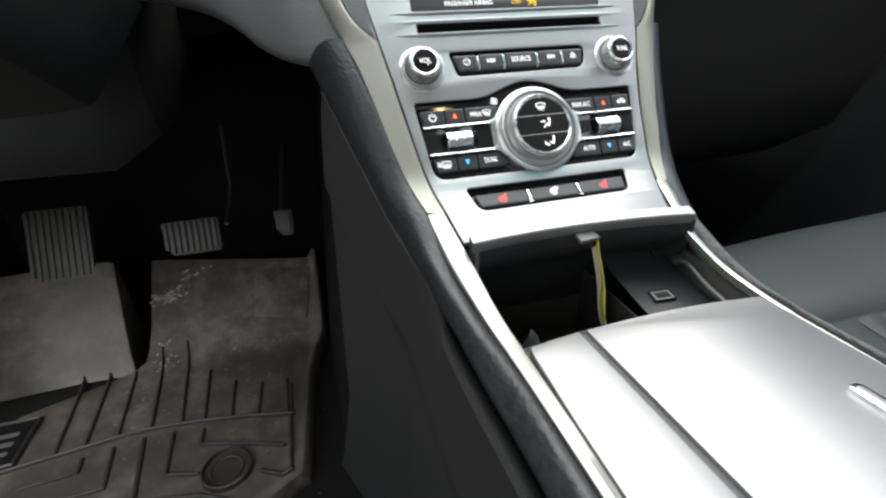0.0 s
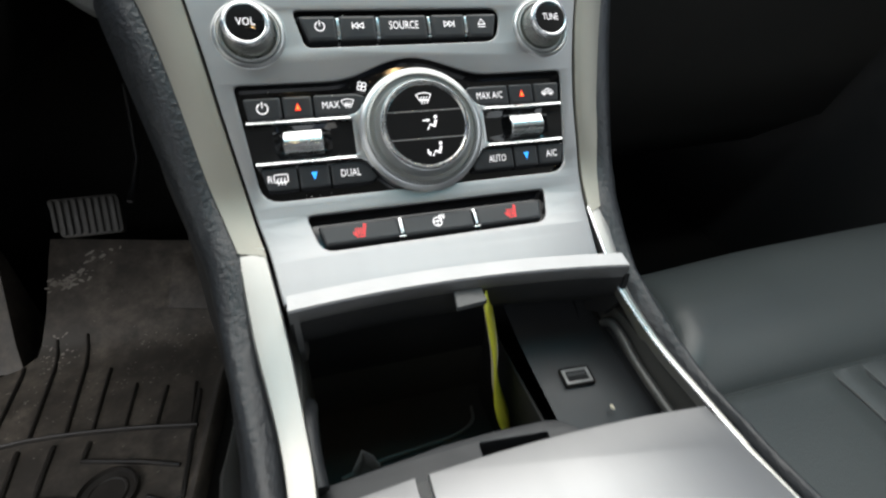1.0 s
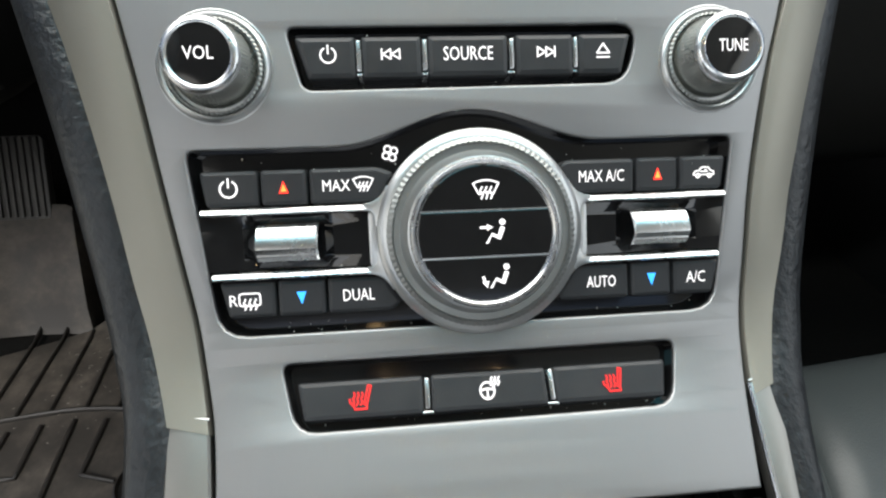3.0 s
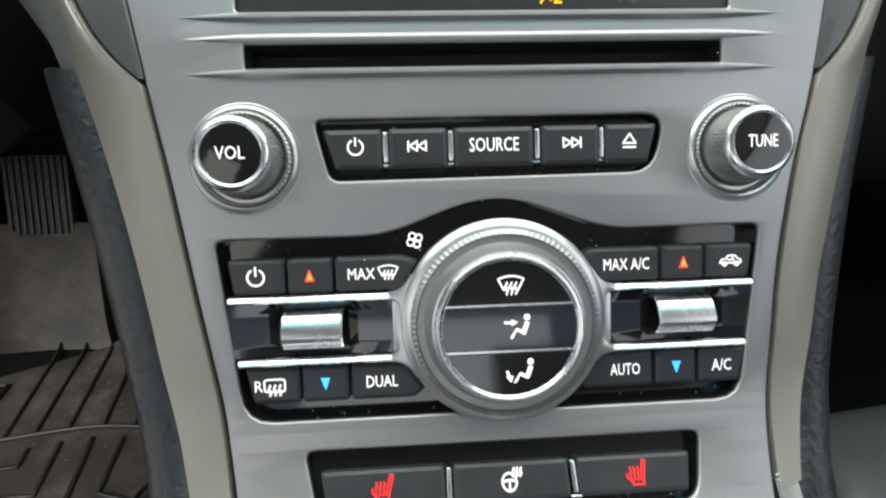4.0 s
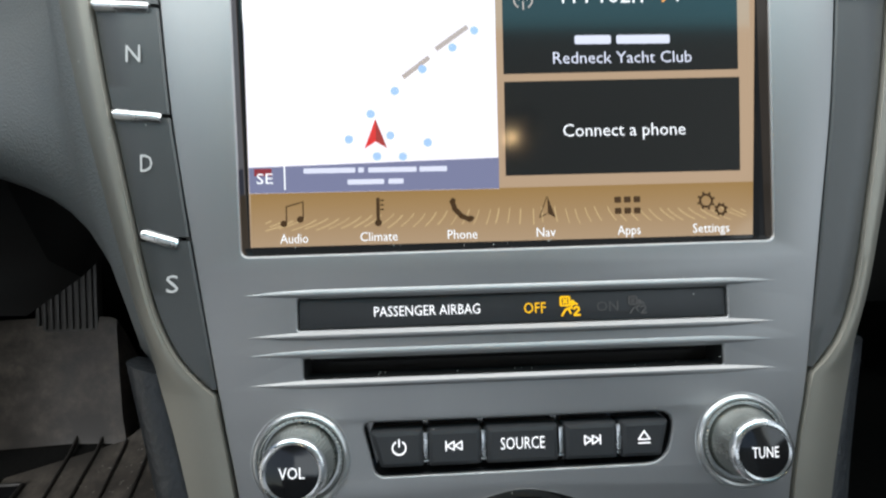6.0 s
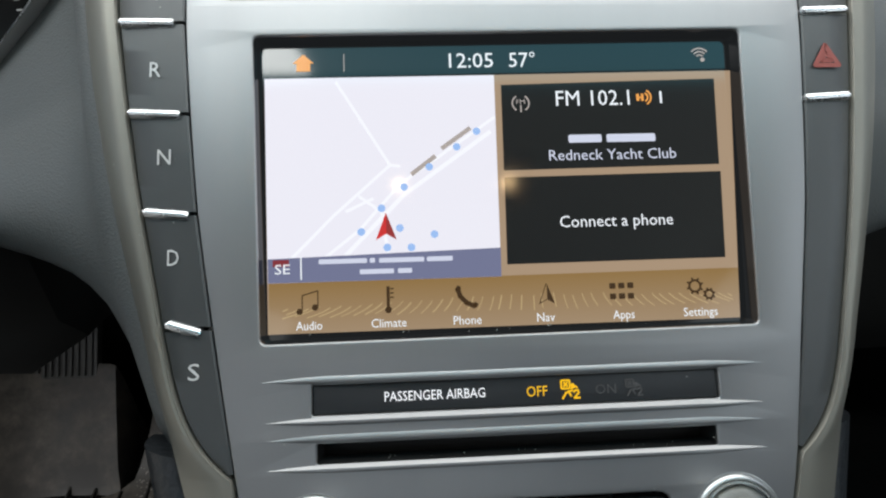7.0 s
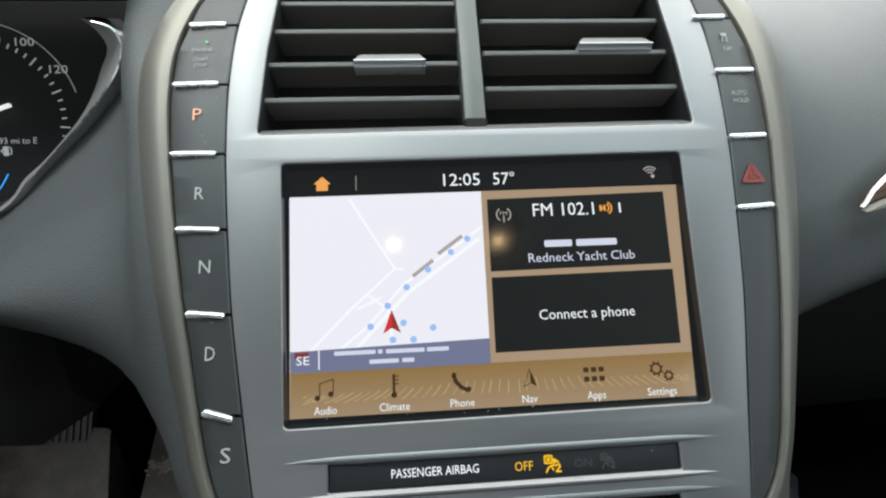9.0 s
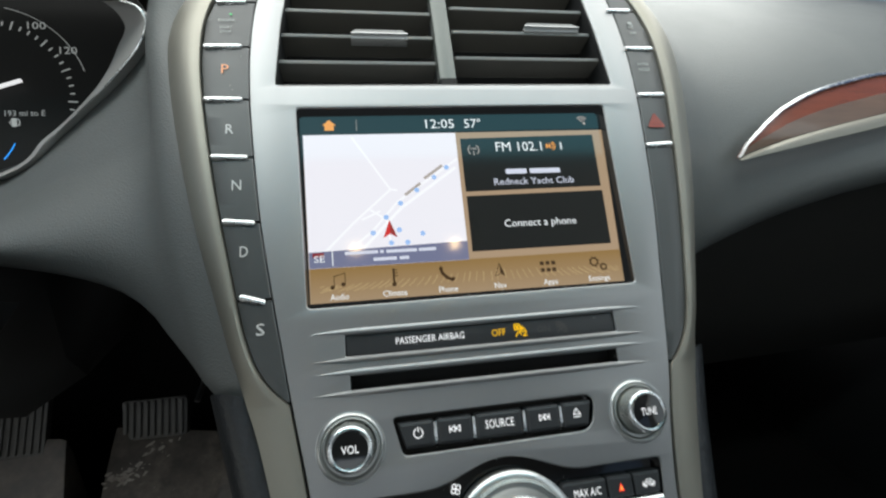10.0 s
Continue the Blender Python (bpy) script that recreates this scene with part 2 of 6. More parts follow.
def rounded(pts, r, n=4):
    """A polygon with its corners rounded; r: one radius or one for each corner."""
    pts = ccw(pts)
    out = []
    for i, b in enumerate(pts):
        rr = r[i] if isinstance(r, (list, tuple)) else r
        a, b, c = Vector(pts[i - 1]), Vector(b), Vector(pts[(i + 1) % len(pts)])
        rr = min(rr, 0.49 * (a - b).length, 0.49 * (c - b).length)
        p, q = b + (a - b).normalized() * rr, b + (c - b).normalized() * rr
        if rr < 1e-6:
            out.append(tuple(b))
            continue
        for k in range(n + 1):
            t = k / n
            out.append(tuple(p * (1 - t) ** 2 + b * 2 * t * (1 - t) + q * t * t))
    return out


def box2(u0, v0, u1, v1):
    return [(u0, v0), (u1, v0), (u1, v1), (u0, v1)]


def disc(u, v, r, n=32):
    return [(u + r * math.cos(2 * math.pi * k / n), v + r * math.sin(2 * math.pi * k / n)) for k in range(n)]


def prism(bm, loop, w0, w1, bevel=0.0, back=False):
    """A flat plate from w0 to w1 with a rounded upper edge."""
    loop = ccw(loop)
    rings = [[bm.verts.new((*p, w0)) for p in loop]]
    if bevel:
        rings.append([bm.verts.new((*p, w1 - bevel)) for p in loop])
        rings.append([bm.verts.new((*p, w1 - 0.3 * bevel)) for p in inset(loop, 0.3 * bevel)])
        rings.append([bm.verts.new((*p, w1)) for p in inset(loop, bevel)])
    else:
        rings.append([bm.verts.new((*p, w1)) for p in loop])
    n = len(loop)
    for a, b in zip(rings, rings[1:]):
        for i in range(n):
            bm.faces.new((a[i], a[(i + 1) % n], b[(i + 1) % n], b[i]))
    bm.faces.new(rings[-1])
    if back:
        bm.faces.new(rings[0][::-1])
    return bm


def plate(name, loops, w0, w1, mat, parent, label="", bevel=0.0, cuts=(), bend=False):
    """A plate with holes, its edges rounded, cut across at the heights in cuts so that it can be bent."""
    cu = bpy.data.curves.new("outline", "CURVE")
    cu.dimensions, cu.fill_mode = "2D", "BOTH"
    cu.extrude, cu.bevel_depth, cu.bevel_resolution, cu.offset = (w1 - w0) / 2 - bevel, bevel, 2, -bevel
    for loop in loops:
        s = cu.splines.new("POLY")
        s.points.add(len(loop) - 1)
        s.use_cyclic_u = True
        for q, p in zip(s.points, loop):
            q.co = (*p, 0, 1)
    tmp = new("outline", cu)
    bpy.context.view_layer.update()
    me = bpy.data.meshes.new_from_object(tmp.evaluated_get(bpy.context.evaluated_depsgraph_get()))
    bm = bmesh.new()
    bm.from_mesh(me)
    bpy.data.objects.remove(tmp)
    bpy.data.curves.remove(cu)
    bpy.data.meshes.remove(me)
    bmesh.ops.remove_doubles(bm, verts=bm.verts, dist=1e-6)
    bmesh.ops.translate(bm, verts=bm.verts, vec=(0, 0, (w0 + w1) / 2))
    for v in cuts:
        bmesh.ops.bisect_plane(bm, geom=bm.verts[:] + bm.edges[:] + bm.faces[:], plane_co=(0, v, 0), plane_no=(0, 1, 0))
    return part(name, bm, mat, parent, label, bend)


def lathe(bm, profile, u=0.0, v=0.0, n=48, knurl=0.0, rows=()):
    """Turned about the stack's normal: profile of (radius, height); rows named in rows are knurled."""
    rings = []
    for j, (r, w) in enumerate(profile):
        ring = []
        for k in range(n):
            a = 2 * math.pi * k / n
            rr = r - (knurl if j in rows and k % 2 else 0.0)
            ring.append(bm.verts.new((u + rr * math.cos(a), v + rr * math.sin(a), w)))
        rings.append(ring)
    for a, b in zip(rings, rings[1:]):
        for i in range(n):
            bm.faces.new((a[i], a[(i + 1) % n], b[(i + 1) % n], b[i]))
    bm.faces.new(rings[-1])
    return bm


def loft(bm, rows, closed=False, caps=False):
    vs = [[bm.verts.new(p) for p in row] for row in rows]
    for a, b in zip(vs, vs[1:]):
        m = len(a)
        for i in range(m if closed else m - 1):
            bm.faces.new((a[i], a[(i + 1) % m], b[(i + 1) % m], b[i]))
    if caps:
        bm.faces.new(vs[0][::-1])
        bm.faces.new(vs[-1])
    return bm


def lerp(x, table):
    """A smooth reading between the pairs of a short table."""
    if x <= table[0][0]:
        return table[0][1]
    for (a, fa), (b, fb) in zip(table, table[1:]):
        if x <= b:
            return fa + (fb - fa) * (x - a) / (b - a)
    return table[-1][1]


def smooth_curve(pts, n):
    """n + 1 points along a Catmull-Rom curve through pts."""
    pts = [Vector(p) for p in pts]
    full = [2 * pts[0] - pts[1], *pts, 2 * pts[-1] - pts[-2]]
    out = []
    for k in range(n + 1):
        x = k / n * (len(pts) - 1)
        i = min(int(x), len(pts) - 2)
        t = x - i
        a, b, c, d = full[i:i + 4]
        out.append(0.5 * ((2 * b) + (c - a) * t + (2 * a - 5 * b + 4 * c - d) * t * t + (3 * b - a - 3 * c + d) * t ** 3))
    return out


def tube(bm, pts, r, n=10, caps=True):
    rows, pts = [], [Vector(p) for p in pts]
    for i, p in enumerate(pts):
        d = (pts[min(i + 1, len(pts) - 1)] - pts[max(i - 1, 0)]).normalized()
        side = d.cross(Vector((0.31, 0.2, 0.93))).normalized()
        up = side.cross(d)
        rad = r[i] if isinstance(r, (list, tuple)) else r
        rows.append([p + rad * (math.cos(2 * math.pi * k / n) * side + math.sin(2 * math.pi * k / n) * up) for k in range(n)])
    return loft(bm, rows, True, caps)


def strokes(bm, lines, width, w0, w1):
    """Thin raised lines."""
    for line in lines:
        for a, b in zip(line, line[1:]):
            a, b = Vector(a), Vector(b)
            e = (b - a).normalized() * width / 2
            s = Vector((-e.y, e.x))
            prism(bm, [tuple(a - e * 0.6 - s), tuple(b + e * 0.6 - s), tuple(b + e * 0.6 + s), tuple(a - e * 0.6 + s)], w0, w1)
    return bm


def shapes(bm, loops, w0, w1):
    for loop in loops:
        prism(bm, loop, w0, w1)
    return bm


def lettering(text, u, v, high, wide, w, mat, parent, bend=False, slope=0.0, name="lettering", label=""):
    """Raised letters centred on u, v, of the given height of capitals and the given width."""
    cu = bpy.data.curves.new("text", "FONT")
    cu.body, cu.size, cu.extrude, cu.resolution_u, cu.offset = text, 1.0, 0.0, 2, 0.0
    tmp = new("text", cu)
    bpy.context.view_layer.update()
    me = bpy.data.meshes.new_from_object(tmp.evaluated_get(bpy.context.evaluated_depsgraph_get()))
    bpy.data.objects.remove(tmp)
    bpy.data.curves.remove(cu)
    xs = [q.co.x for q in me.vertices]
    lo, hi = min(xs), max(xs)
    a = radians(slope)
    for q in me.vertices:
        x, y = (q.co.x - (lo + hi) / 2) * wide / (hi - lo), (q.co.y - 0.345) * high / 0.69
        q.co = (u + x * math.cos(a) - y * math.sin(a), v + x * math.sin(a) + y * math.cos(a), w)
        if bend:
            q.co = bent(q.co)
    ob = new(name, me)
    me.name = name
    me.materials.append(mat)
    ob.parent = parent
    return tagged(ob, label)


# ---- icons, each drawn in a square 2 wide about 0, 0 ----
def arc(u, v, r, a0, a1, n=14):
    return [(u + r * math.cos(radians(a0 + (a1 - a0) * k / n)), v + r * math.sin(radians(a0 + (a1 - a0) * k / n))) for k in range(n + 1)]


def icon(kind, u, v, size, w, mat, parent, bend=False, name="icon", label=""):
    bm = bmesh.new()
    L, P, t = [], [], 0.16
    if kind == "power":
        L += [arc(0, 0, 0.8, 120, 420), [(0, 0.15), (0, 1.0)]]
        t = 0.17
    elif kind in ("back", "next"):
        k = -1 if kind == "back" else 1
        for o in (-0.85, 0.1):
            L.append([(k * o, 0.5), (k * (o + 0.85), 0), (k * o, -0.5), (k * o, 0.5)])
        L.append([(k * 1.05, 0.55), (k * 1.05, -0.55)])
    elif kind == "eject":
        L += [[(-0.7, -0.2), (0.7, -0.2), (0, 0.8), (-0.7, -0.2)], [(-0.7, -0.65), (0.7, -0.65)]]
    elif kind == "up":
        P.append([(-0.72, -0.9), (0.72, -0.9), (0, 1.0)])
    elif kind == "down":
        P.append([(-0.72, 0.9), (0, -1.0), (0.72, 0.9)])
    elif kind == "fan":
        for k in range(4):
            a = math.pi / 2 * k + 0.5
            L.append([(0.52 * math.cos(a) + 0.38 * math.cos(b), 0.52 * math.sin(a) + 0.38 * math.sin(b)) for b in [2 * math.pi * i / 10 for i in range(11)]])
        t = 0.17
    elif kind == "defrost":
        L.append(arc(0, -1.6, 2.3, 118, 62, 8) + [(0.62, -0.45), *arc(0, -1.55, 1.25, 62, 118, 6), (-0.62, -0.45), arc(0, -1.6, 2.3, 118, 62, 8)[0]])
        for o in (-0.4, 0.0, 0.4):
            L.append([(o, -0.85), (o + 0.14, -0.5), (o - 0.1, -0.2), (o + 0.08, 0.15)])
        t = 0.14
    elif kind == "rear_defrost":
        L.append(rounded(box2(-1.0, -0.55, 1.0, 0.65), 0.3, 3))
        L[-1].append(L[-1][0])
        for o in (-0.5, 0.0, 0.5):
            L.append([(o, -0.95), (o + 0.14, -0.6), (o - 0.1, -0.3), (o + 0.08, 0.1)])
        t = 0.16
    elif kind == "recirculate":
        L += [[(-1.1, -0.2), (-0.9, 0.1), (-0.5, 0.15), (-0.2, 0.5), (0.5, 0.5), (0.8, 0.15), (1.1, 0.05), (1.1, -0.25), (-1.1, -0.25)],
              arc(-0.6, -0.35, 0.2, 0, 360, 8), arc(0.65, -0.35, 0.2, 0, 360, 8), [(-0.3, 0.075), (0.4, 0.075), (0.2, 0.28)]]
        t = 0.13
    elif kind == "seat_heat":
        L += [[(0.36, -0.55), (0.62, -0.62), (1.02, 0.92), (0.74, 0.98), (0.36, -0.55)], [(-1.0, -0.1), (-0.92, -0.4), (-0.62, -0.55), (-0.5, -0.92), (0.62, -0.92), (0.62, -0.62)]]
        for o in (-0.62, -0.24, 0.14):
            L.append([(o - 0.12, -0.62), (o + 0.06, -0.36), (o - 0.06, -0.08), (o + 0.12, 0.18), (o + 0.02, 0.42)])
        t = 0.17
    elif kind == "wheel_heat":
        L += [arc(-0.25, -0.15, 0.7, 0, 360, 18), [(-0.9, -0.1), (-0.25, 0.0), (0.4, -0.1)], [(-0.25, -0.05), (-0.25, -0.8)]]
        for o in (0.2, 0.55, 0.9):
            L.append([(o - 0.1, 0.25), (o + 0.1, 0.5), (o - 0.04, 0.7), (o + 0.1, 0.95)])
        t = 0.17
    elif kind in ("vent_face", "vent_feet"):
        P += [disc(0.78, 0.78, 0.27, 12), rounded([(0.25, -0.62), (0.62, -0.68), (1.0, 0.32), (0.62, 0.44)], 0.1),
              rounded([(0.62, -0.72), (0.60, -0.42), (-0.12, -0.10), (-0.28, -0.32)], 0.08), rounded([(-0.28, -0.36), (-0.06, -0.14), (-0.44, -1.0), (-0.70, -1.0)], 0.06)]
        P += [box2(-1.15, 0.26, -0.5, 0.46), [(-0.55, 0.08), (0.0, 0.36), (-0.55, 0.64)]] if kind == "vent_face" else [[(-1.35, 0.0), (-1.12, 0.06), (-0.95, -0.5), (-1.18, -0.56)], [(-1.35, -0.45), (-0.72, -0.38), (-0.90, -0.98)]]
    elif kind == "airbag":
        box = rounded(box2(-1.0, 0.12, -0.06, 1.0), 0.14, 3)
        L += [box + [box[0]], [(-0.72, 0.36), (-0.34, 0.76)], [(-0.72, 0.76), (-0.34, 0.36)], [(-0.9, -0.95), (-0.5, -0.35), (-0.2, -0.2), (0.22, -0.12)], [(-0.2, -0.25), (0.05, -0.7)], [(0.1, 0.1), (0.62, 0.34)],
              [(0.38, -0.28), (0.55, -0.1), (0.85, -0.12), (0.92, -0.38), (0.4, -0.92), (1.02, -0.92)]]
        P += [disc(0.26, 0.45, 0.22, 12), disc(0.72, 0.2, 0.12, 10)]
        t = 0.2
    elif kind == "home":
        P += [[(-0.7, -0.8), (0.7, -0.8), (0.7, 0.1), (-0.7, 0.1)], [(-1.05, 0.05), (1.05, 0.05), (0.1, 0.95), (-0.1, 0.95)]]
    elif kind == "wifi":
        L += [arc(0, -0.6, r, 45, 135, 8) for r in (0.5, 0.95, 1.4)]
        P.append(disc(0.35, -0.75, 0.3, 10))
        t = 0.18
    elif kind == "note":
        P += [disc(-0.72, -0.78, 0.28, 14), disc(0.62, -0.45, 0.28, 14)]
        L += [[(-0.5, -0.75), (-0.5, 0.62), (0.86, 1.0), (0.86, -0.45)]]
        t = 0.1
    elif kind == "thermometer":
        P += [disc(0, -0.8, 0.28, 12), box2(-0.13, -0.7, 0.13, 1.1)]
        L += [[(0.2, o), (0.42, o)] for o in (0.2, 0.55, 0.9)]
        t = 0.12
    elif kind == "handset":
        L += [[(-0.75, 0.7), (-0.55, 0.1), (-0.05, -0.45), (0.6, -0.75)]]
        P += [rounded([(-1.0, 0.6), (-0.55, 0.45), (-0.45, 0.85), (-0.75, 1.05)], 0.1), rounded([(0.35, -0.65), (0.75, -0.95), (1.0, -0.6), (0.7, -0.4)], 0.1)]
        t = 0.4
    elif kind == "arrow":
        P += [[(0, 1.1), (-0.75, -0.9), (0, -0.45)], [(0, 1.1), (0, -0.45), (0.75, -0.9)]]
    elif kind == "dots":
        P += [rounded(box2(x - 0.2, y - 0.2, x + 0.2, y + 0.2), 0.06, 2) for x in (-1.0, 0, 1.0) for y in (-0.45, 0.45)]
    elif kind == "gears":
        for x, y, r in ((-0.45, 0.3, 0.5), (0.78, -0.45, 0.36)):
            L.append(arc(x, y, r, 0, 360, 20))
            L += [[(x + r * 1.1 * math.cos(q), y + r * 1.1 * math.sin(q)), (x + r * 1.42 * math.cos(q), y + r * 1.42 * math.sin(q))] for q in [k * math.pi / 4 + 0.3 for k in range(8)]]
        t = 0.18
    elif kind == "nav_arrow":
        P += [[(0.06, 1.1), (0.06, -0.5), (0.78, -0.9)]]
        L += [[(0, 1.05), (-0.72, -0.85), (0, -0.5)]]
        t = 0.08
    elif kind == "half_arrow":
        P += [[(0.02, 1.05), (0.02, -0.42), (0.75, -0.9)]]
    elif kind == "antenna":
        L += [arc(0, 0, 0.95, 125, 235, 10), arc(0, 0, 0.95, -55, 55, 10), [(0, -1.0), (0, -0.25)]]
        t = 0.16
    elif kind == "radio":
        P += [rounded(box2(-1.0, -0.45, -0.65, 0.45), 0.05), rounded(box2(-0.4, -0.45, -0.1, 0.45), 0.05), box2(-0.7, -0.12, -0.3, 0.075)]
        L += [arc(-0.15, 0, r, -60, 60, 8) for r in (0.55, 0.95)]
        t = 0.2
    elif kind == "hazard":
        for k in (1.0, 0.42):
            L.append([(-0.85 * k, -0.6 * k), (0.85 * k, -0.6 * k), (0, 0.85 * k), (-0.85 * k, -0.6 * k)])
        t = 0.3
    elif kind == "fuel":
        P += [rounded(box2(-0.6, -0.8, 0.3, 0.8), 0.1)]
        L += [[(0.4, -0.5), (0.75, -0.5), (0.75, 0.4), (0.45, 0.7)], [(-0.95, 0.0), (-0.7, 0.25)], [(-0.95, 0.0), (-0.7, -0.25)]]
    elif kind == "skid":
        P += [rounded(box2(-0.5, 0.3, 0.5, 0.9), 0.15)]
        L += [[(-0.4, 0.2), (-0.1, -0.1), (-0.5, -0.4), (-0.2, -0.7)], [(0.3, 0.2), (0.6, -0.1), (0.2, -0.4), (0.5, -0.7)]]
    k = size / 2
    strokes(bm, [[(u + k * x, v + k * y) for x, y in q] for q in L], t * k, w, w + 0.0001)
    shapes(bm, [[(u + k * x, v + k * y) for x, y in q] for q in P], w, w + 0.0001)
    return part(name, bm, mat, parent, label, bend)


# ---- the cabin's shell, plain where it is not seen ----
def slab(name, lo, hi, mat, label, category, kind="structure"):
    bm = bmesh.new()
    bmesh.ops.create_cube(bm, size=1.0)
    for v in bm.verts:
        v.co = Vector([lo[i] + (v.co[i] + 0.5) * (hi[i] - lo[i]) for i in range(3)])
    return tagged(part(name, bm, mat), label, category, "", kind)


slab("floor", (-0.85, -1.7, -0.06), (0.85, 1.30, -0.006), CARPET, "black carpeted floor of the car's cabin", "floor")
slab("firewall", (-0.85, 1.22, -0.01), (0.85, 1.28, 0.80), CARPET, "dark carpeted firewall ahead of the footwell", "wall")
slab("wall_left", (-0.86, -1.7, -0.01), (-0.80, -0.08, 0.62), PLASTIC, "plain black rear wall of the driver's side", "wall")
slab("wall_left_front", (-0.86, 0.68, -0.01), (-0.80, 1.25, 0.62), PLASTIC, "plain black wall ahead of the driver's doorway", "wall")
# unseen gap in the wall, left so that the low fill reaches the mat
slab("door_sill", (-0.86, -0.08, -0.01), (-0.80, 0.68, 0.08), PLASTIC, "plain black sill under the unseen gap for the footwell fill", "sill")
slab("wall_right", (0.80, -1.7, -0.01), (0.86, 1.25, 0.70), PLASTIC, "plain black door wall of the cabin", "wall")
for side, name in ((-1, "wall_left"), (1, "wall_right")):
    a, b = sorted((side * 0.80, side * 0.86))
    slab(name + "_pillar", (a, -0.75, 0.70), (b, -0.55, 1.16), HEADLINER, "plain grey pillar between the side windows", "pillar")
slab("wall_back", (-0.85, -1.76, -0.01), (0.85, -1.70, 0.85), PLASTIC, "plain dark wall behind the rear seats", "wall")
slab("ceiling", (-0.85, -1.2, 1.16), (0.85, 0.25, 1.20), HEADLINER, "grey cloth headliner", "ceiling")

# ---- centre stack ----
EDGE = {-1: [(-0.0585, 0.0738), (-0.036, 0.0778), (-0.020, 0.0818), (0.0, 0.0856), (0.03, 0.0906), (0.06, 0.0953), (0.0905, 0.1008)],
        1: [(-0.0585, 0.0765), (-0.036, 0.0820), (-0.020, 0.0854), (0.0, 0.0885), (0.03, 0.0906), (0.06, 0.0951), (0.0905, 0.1015)]}
for side in (-1, 1):
    EDGE[side] += [(0.143, 0.1092), (0.1836, 0.1150), (0.22, 0.1183), (0.255, 0.1206), (0.29, 0.1208), (0.32, 0.1180), (0.345, 0.1120), (0.372, 0.104), (0.385, 0.092)]
stack = thing("center_stack", "satin silver centre stack panel of a car dashboard", "dashboard panel", STACK)
right, left = (smooth_curve([(side * u, v, 0) for v, u in EDGE[side]], 60) for side in (1, -1))
outline = [(p.x, p.y) for p in right] + [(p.x, p.y) for p in left[::-1]]
SCREEN_HOLE = rounded([(-0.0925, 0.136), (0.0918, 0.137), (0.0950, 0.2535), (-0.0957, 0.2520)], 0.0025)
VENT_HOLE = rounded([(-0.1072, 0.2668), (0.1045, 0.2685), (0.1005, 0.31), (0.0955, 0.342), (0.089, 0.368), (-0.090, 0.368), (-0.0985, 0.342), (-0.1035, 0.31)], 0.003)
PA_HOLE = rounded(box2(-0.0743, 0.1105, 0.0741, 0.1212), 0.0010)
CD_HOLE = rounded(box2(-0.0726, 0.0938, 0.0718, 0.1011), 0.0010)
AUDIO_HOLE = rounded([(-0.0535, 0.0790), (0.0540, 0.0790), (0.0500, 0.0614), (-0.0492, 0.0608)], [0.003, 0.007, 0.007, 0.003][::-1])
hump = [(0.0005 + 0.0415 * s, 0.0440 + 0.0105 * math.cos(math.pi * s / 2) ** 2) for s in [1 - k / 8 for k in range(17)]]
CLIMATE_HOLE = rounded([(-0.0785, -0.0118), (0.0788, -0.0116), (0.0848, 0.0440), *hump, (-0.0846, 0.0440)], [0.009, 0.009, 0.003] + [0.002] * 17 + [0.003])
HEAT_HOLE = rounded([(-0.0600, -0.0204), (-0.0548, -0.0381), (0.0580, -0.0377), (0.0630, -0.0204)], [0.003, 0.006, 0.006, 0.003])
plate("panel", [outline, SCREEN_HOLE, VENT_HOLE, PA_HOLE, CD_HOLE, AUDIO_HOLE, CLIMATE_HOLE, HEAT_HOLE], -0.0045, 0.0, SILVER, stack,
      "satin silver faceplate", 0.0008, [-0.005 * k for k in range(0, 12)], True)
bm = bmesh.new()
prism(bm, inset(ccw(outline), 0.004), -0.030, -0.024)
part("backing", bm, GAP, stack, bend=True)
# the tapering ledges above and below the indicator strip and the disc slot
for v, far, high in ((0.1087, 0.0905, 0.0013), (0.1228, 0.0920, 0.0007), (0.0926, 0.0905, 0.0013), (0.1026, 0.0900, 0.0007)):
    bm = bmesh.new()
    rows = []
    for k in range(25):
        s = -1 + 2 * k / 24
        f = min(1.0, (1 - abs(s)) / 0.22) ** 0.7
        rows.append([(s * far, v + 0.0015 * f, 0), (s * far, v + 0.0004 * f, high * f), (s * far, v - 0.0004 * f, high * f), (s * far, v - 0.0016 * f, -0.0002)])
    part("ledge", loft(bm, rows), SILVER, stack)

# side trims: the inner edge below the tip of the key column, the hooked edge round its foot and up beside it, and the outer edge
BELOW = {-1: [(-0.037, 0.0788), (-0.020, 0.0830), (0.0, 0.0868), (0.03, 0.0918), (0.06, 0.0965), (0.0900, 0.1018)],
         1: [(-0.037, 0.0834), (-0.020, 0.0866), (0.0, 0.0897), (0.03, 0.0920), (0.06, 0.0963), (0.0900, 0.1027)]}
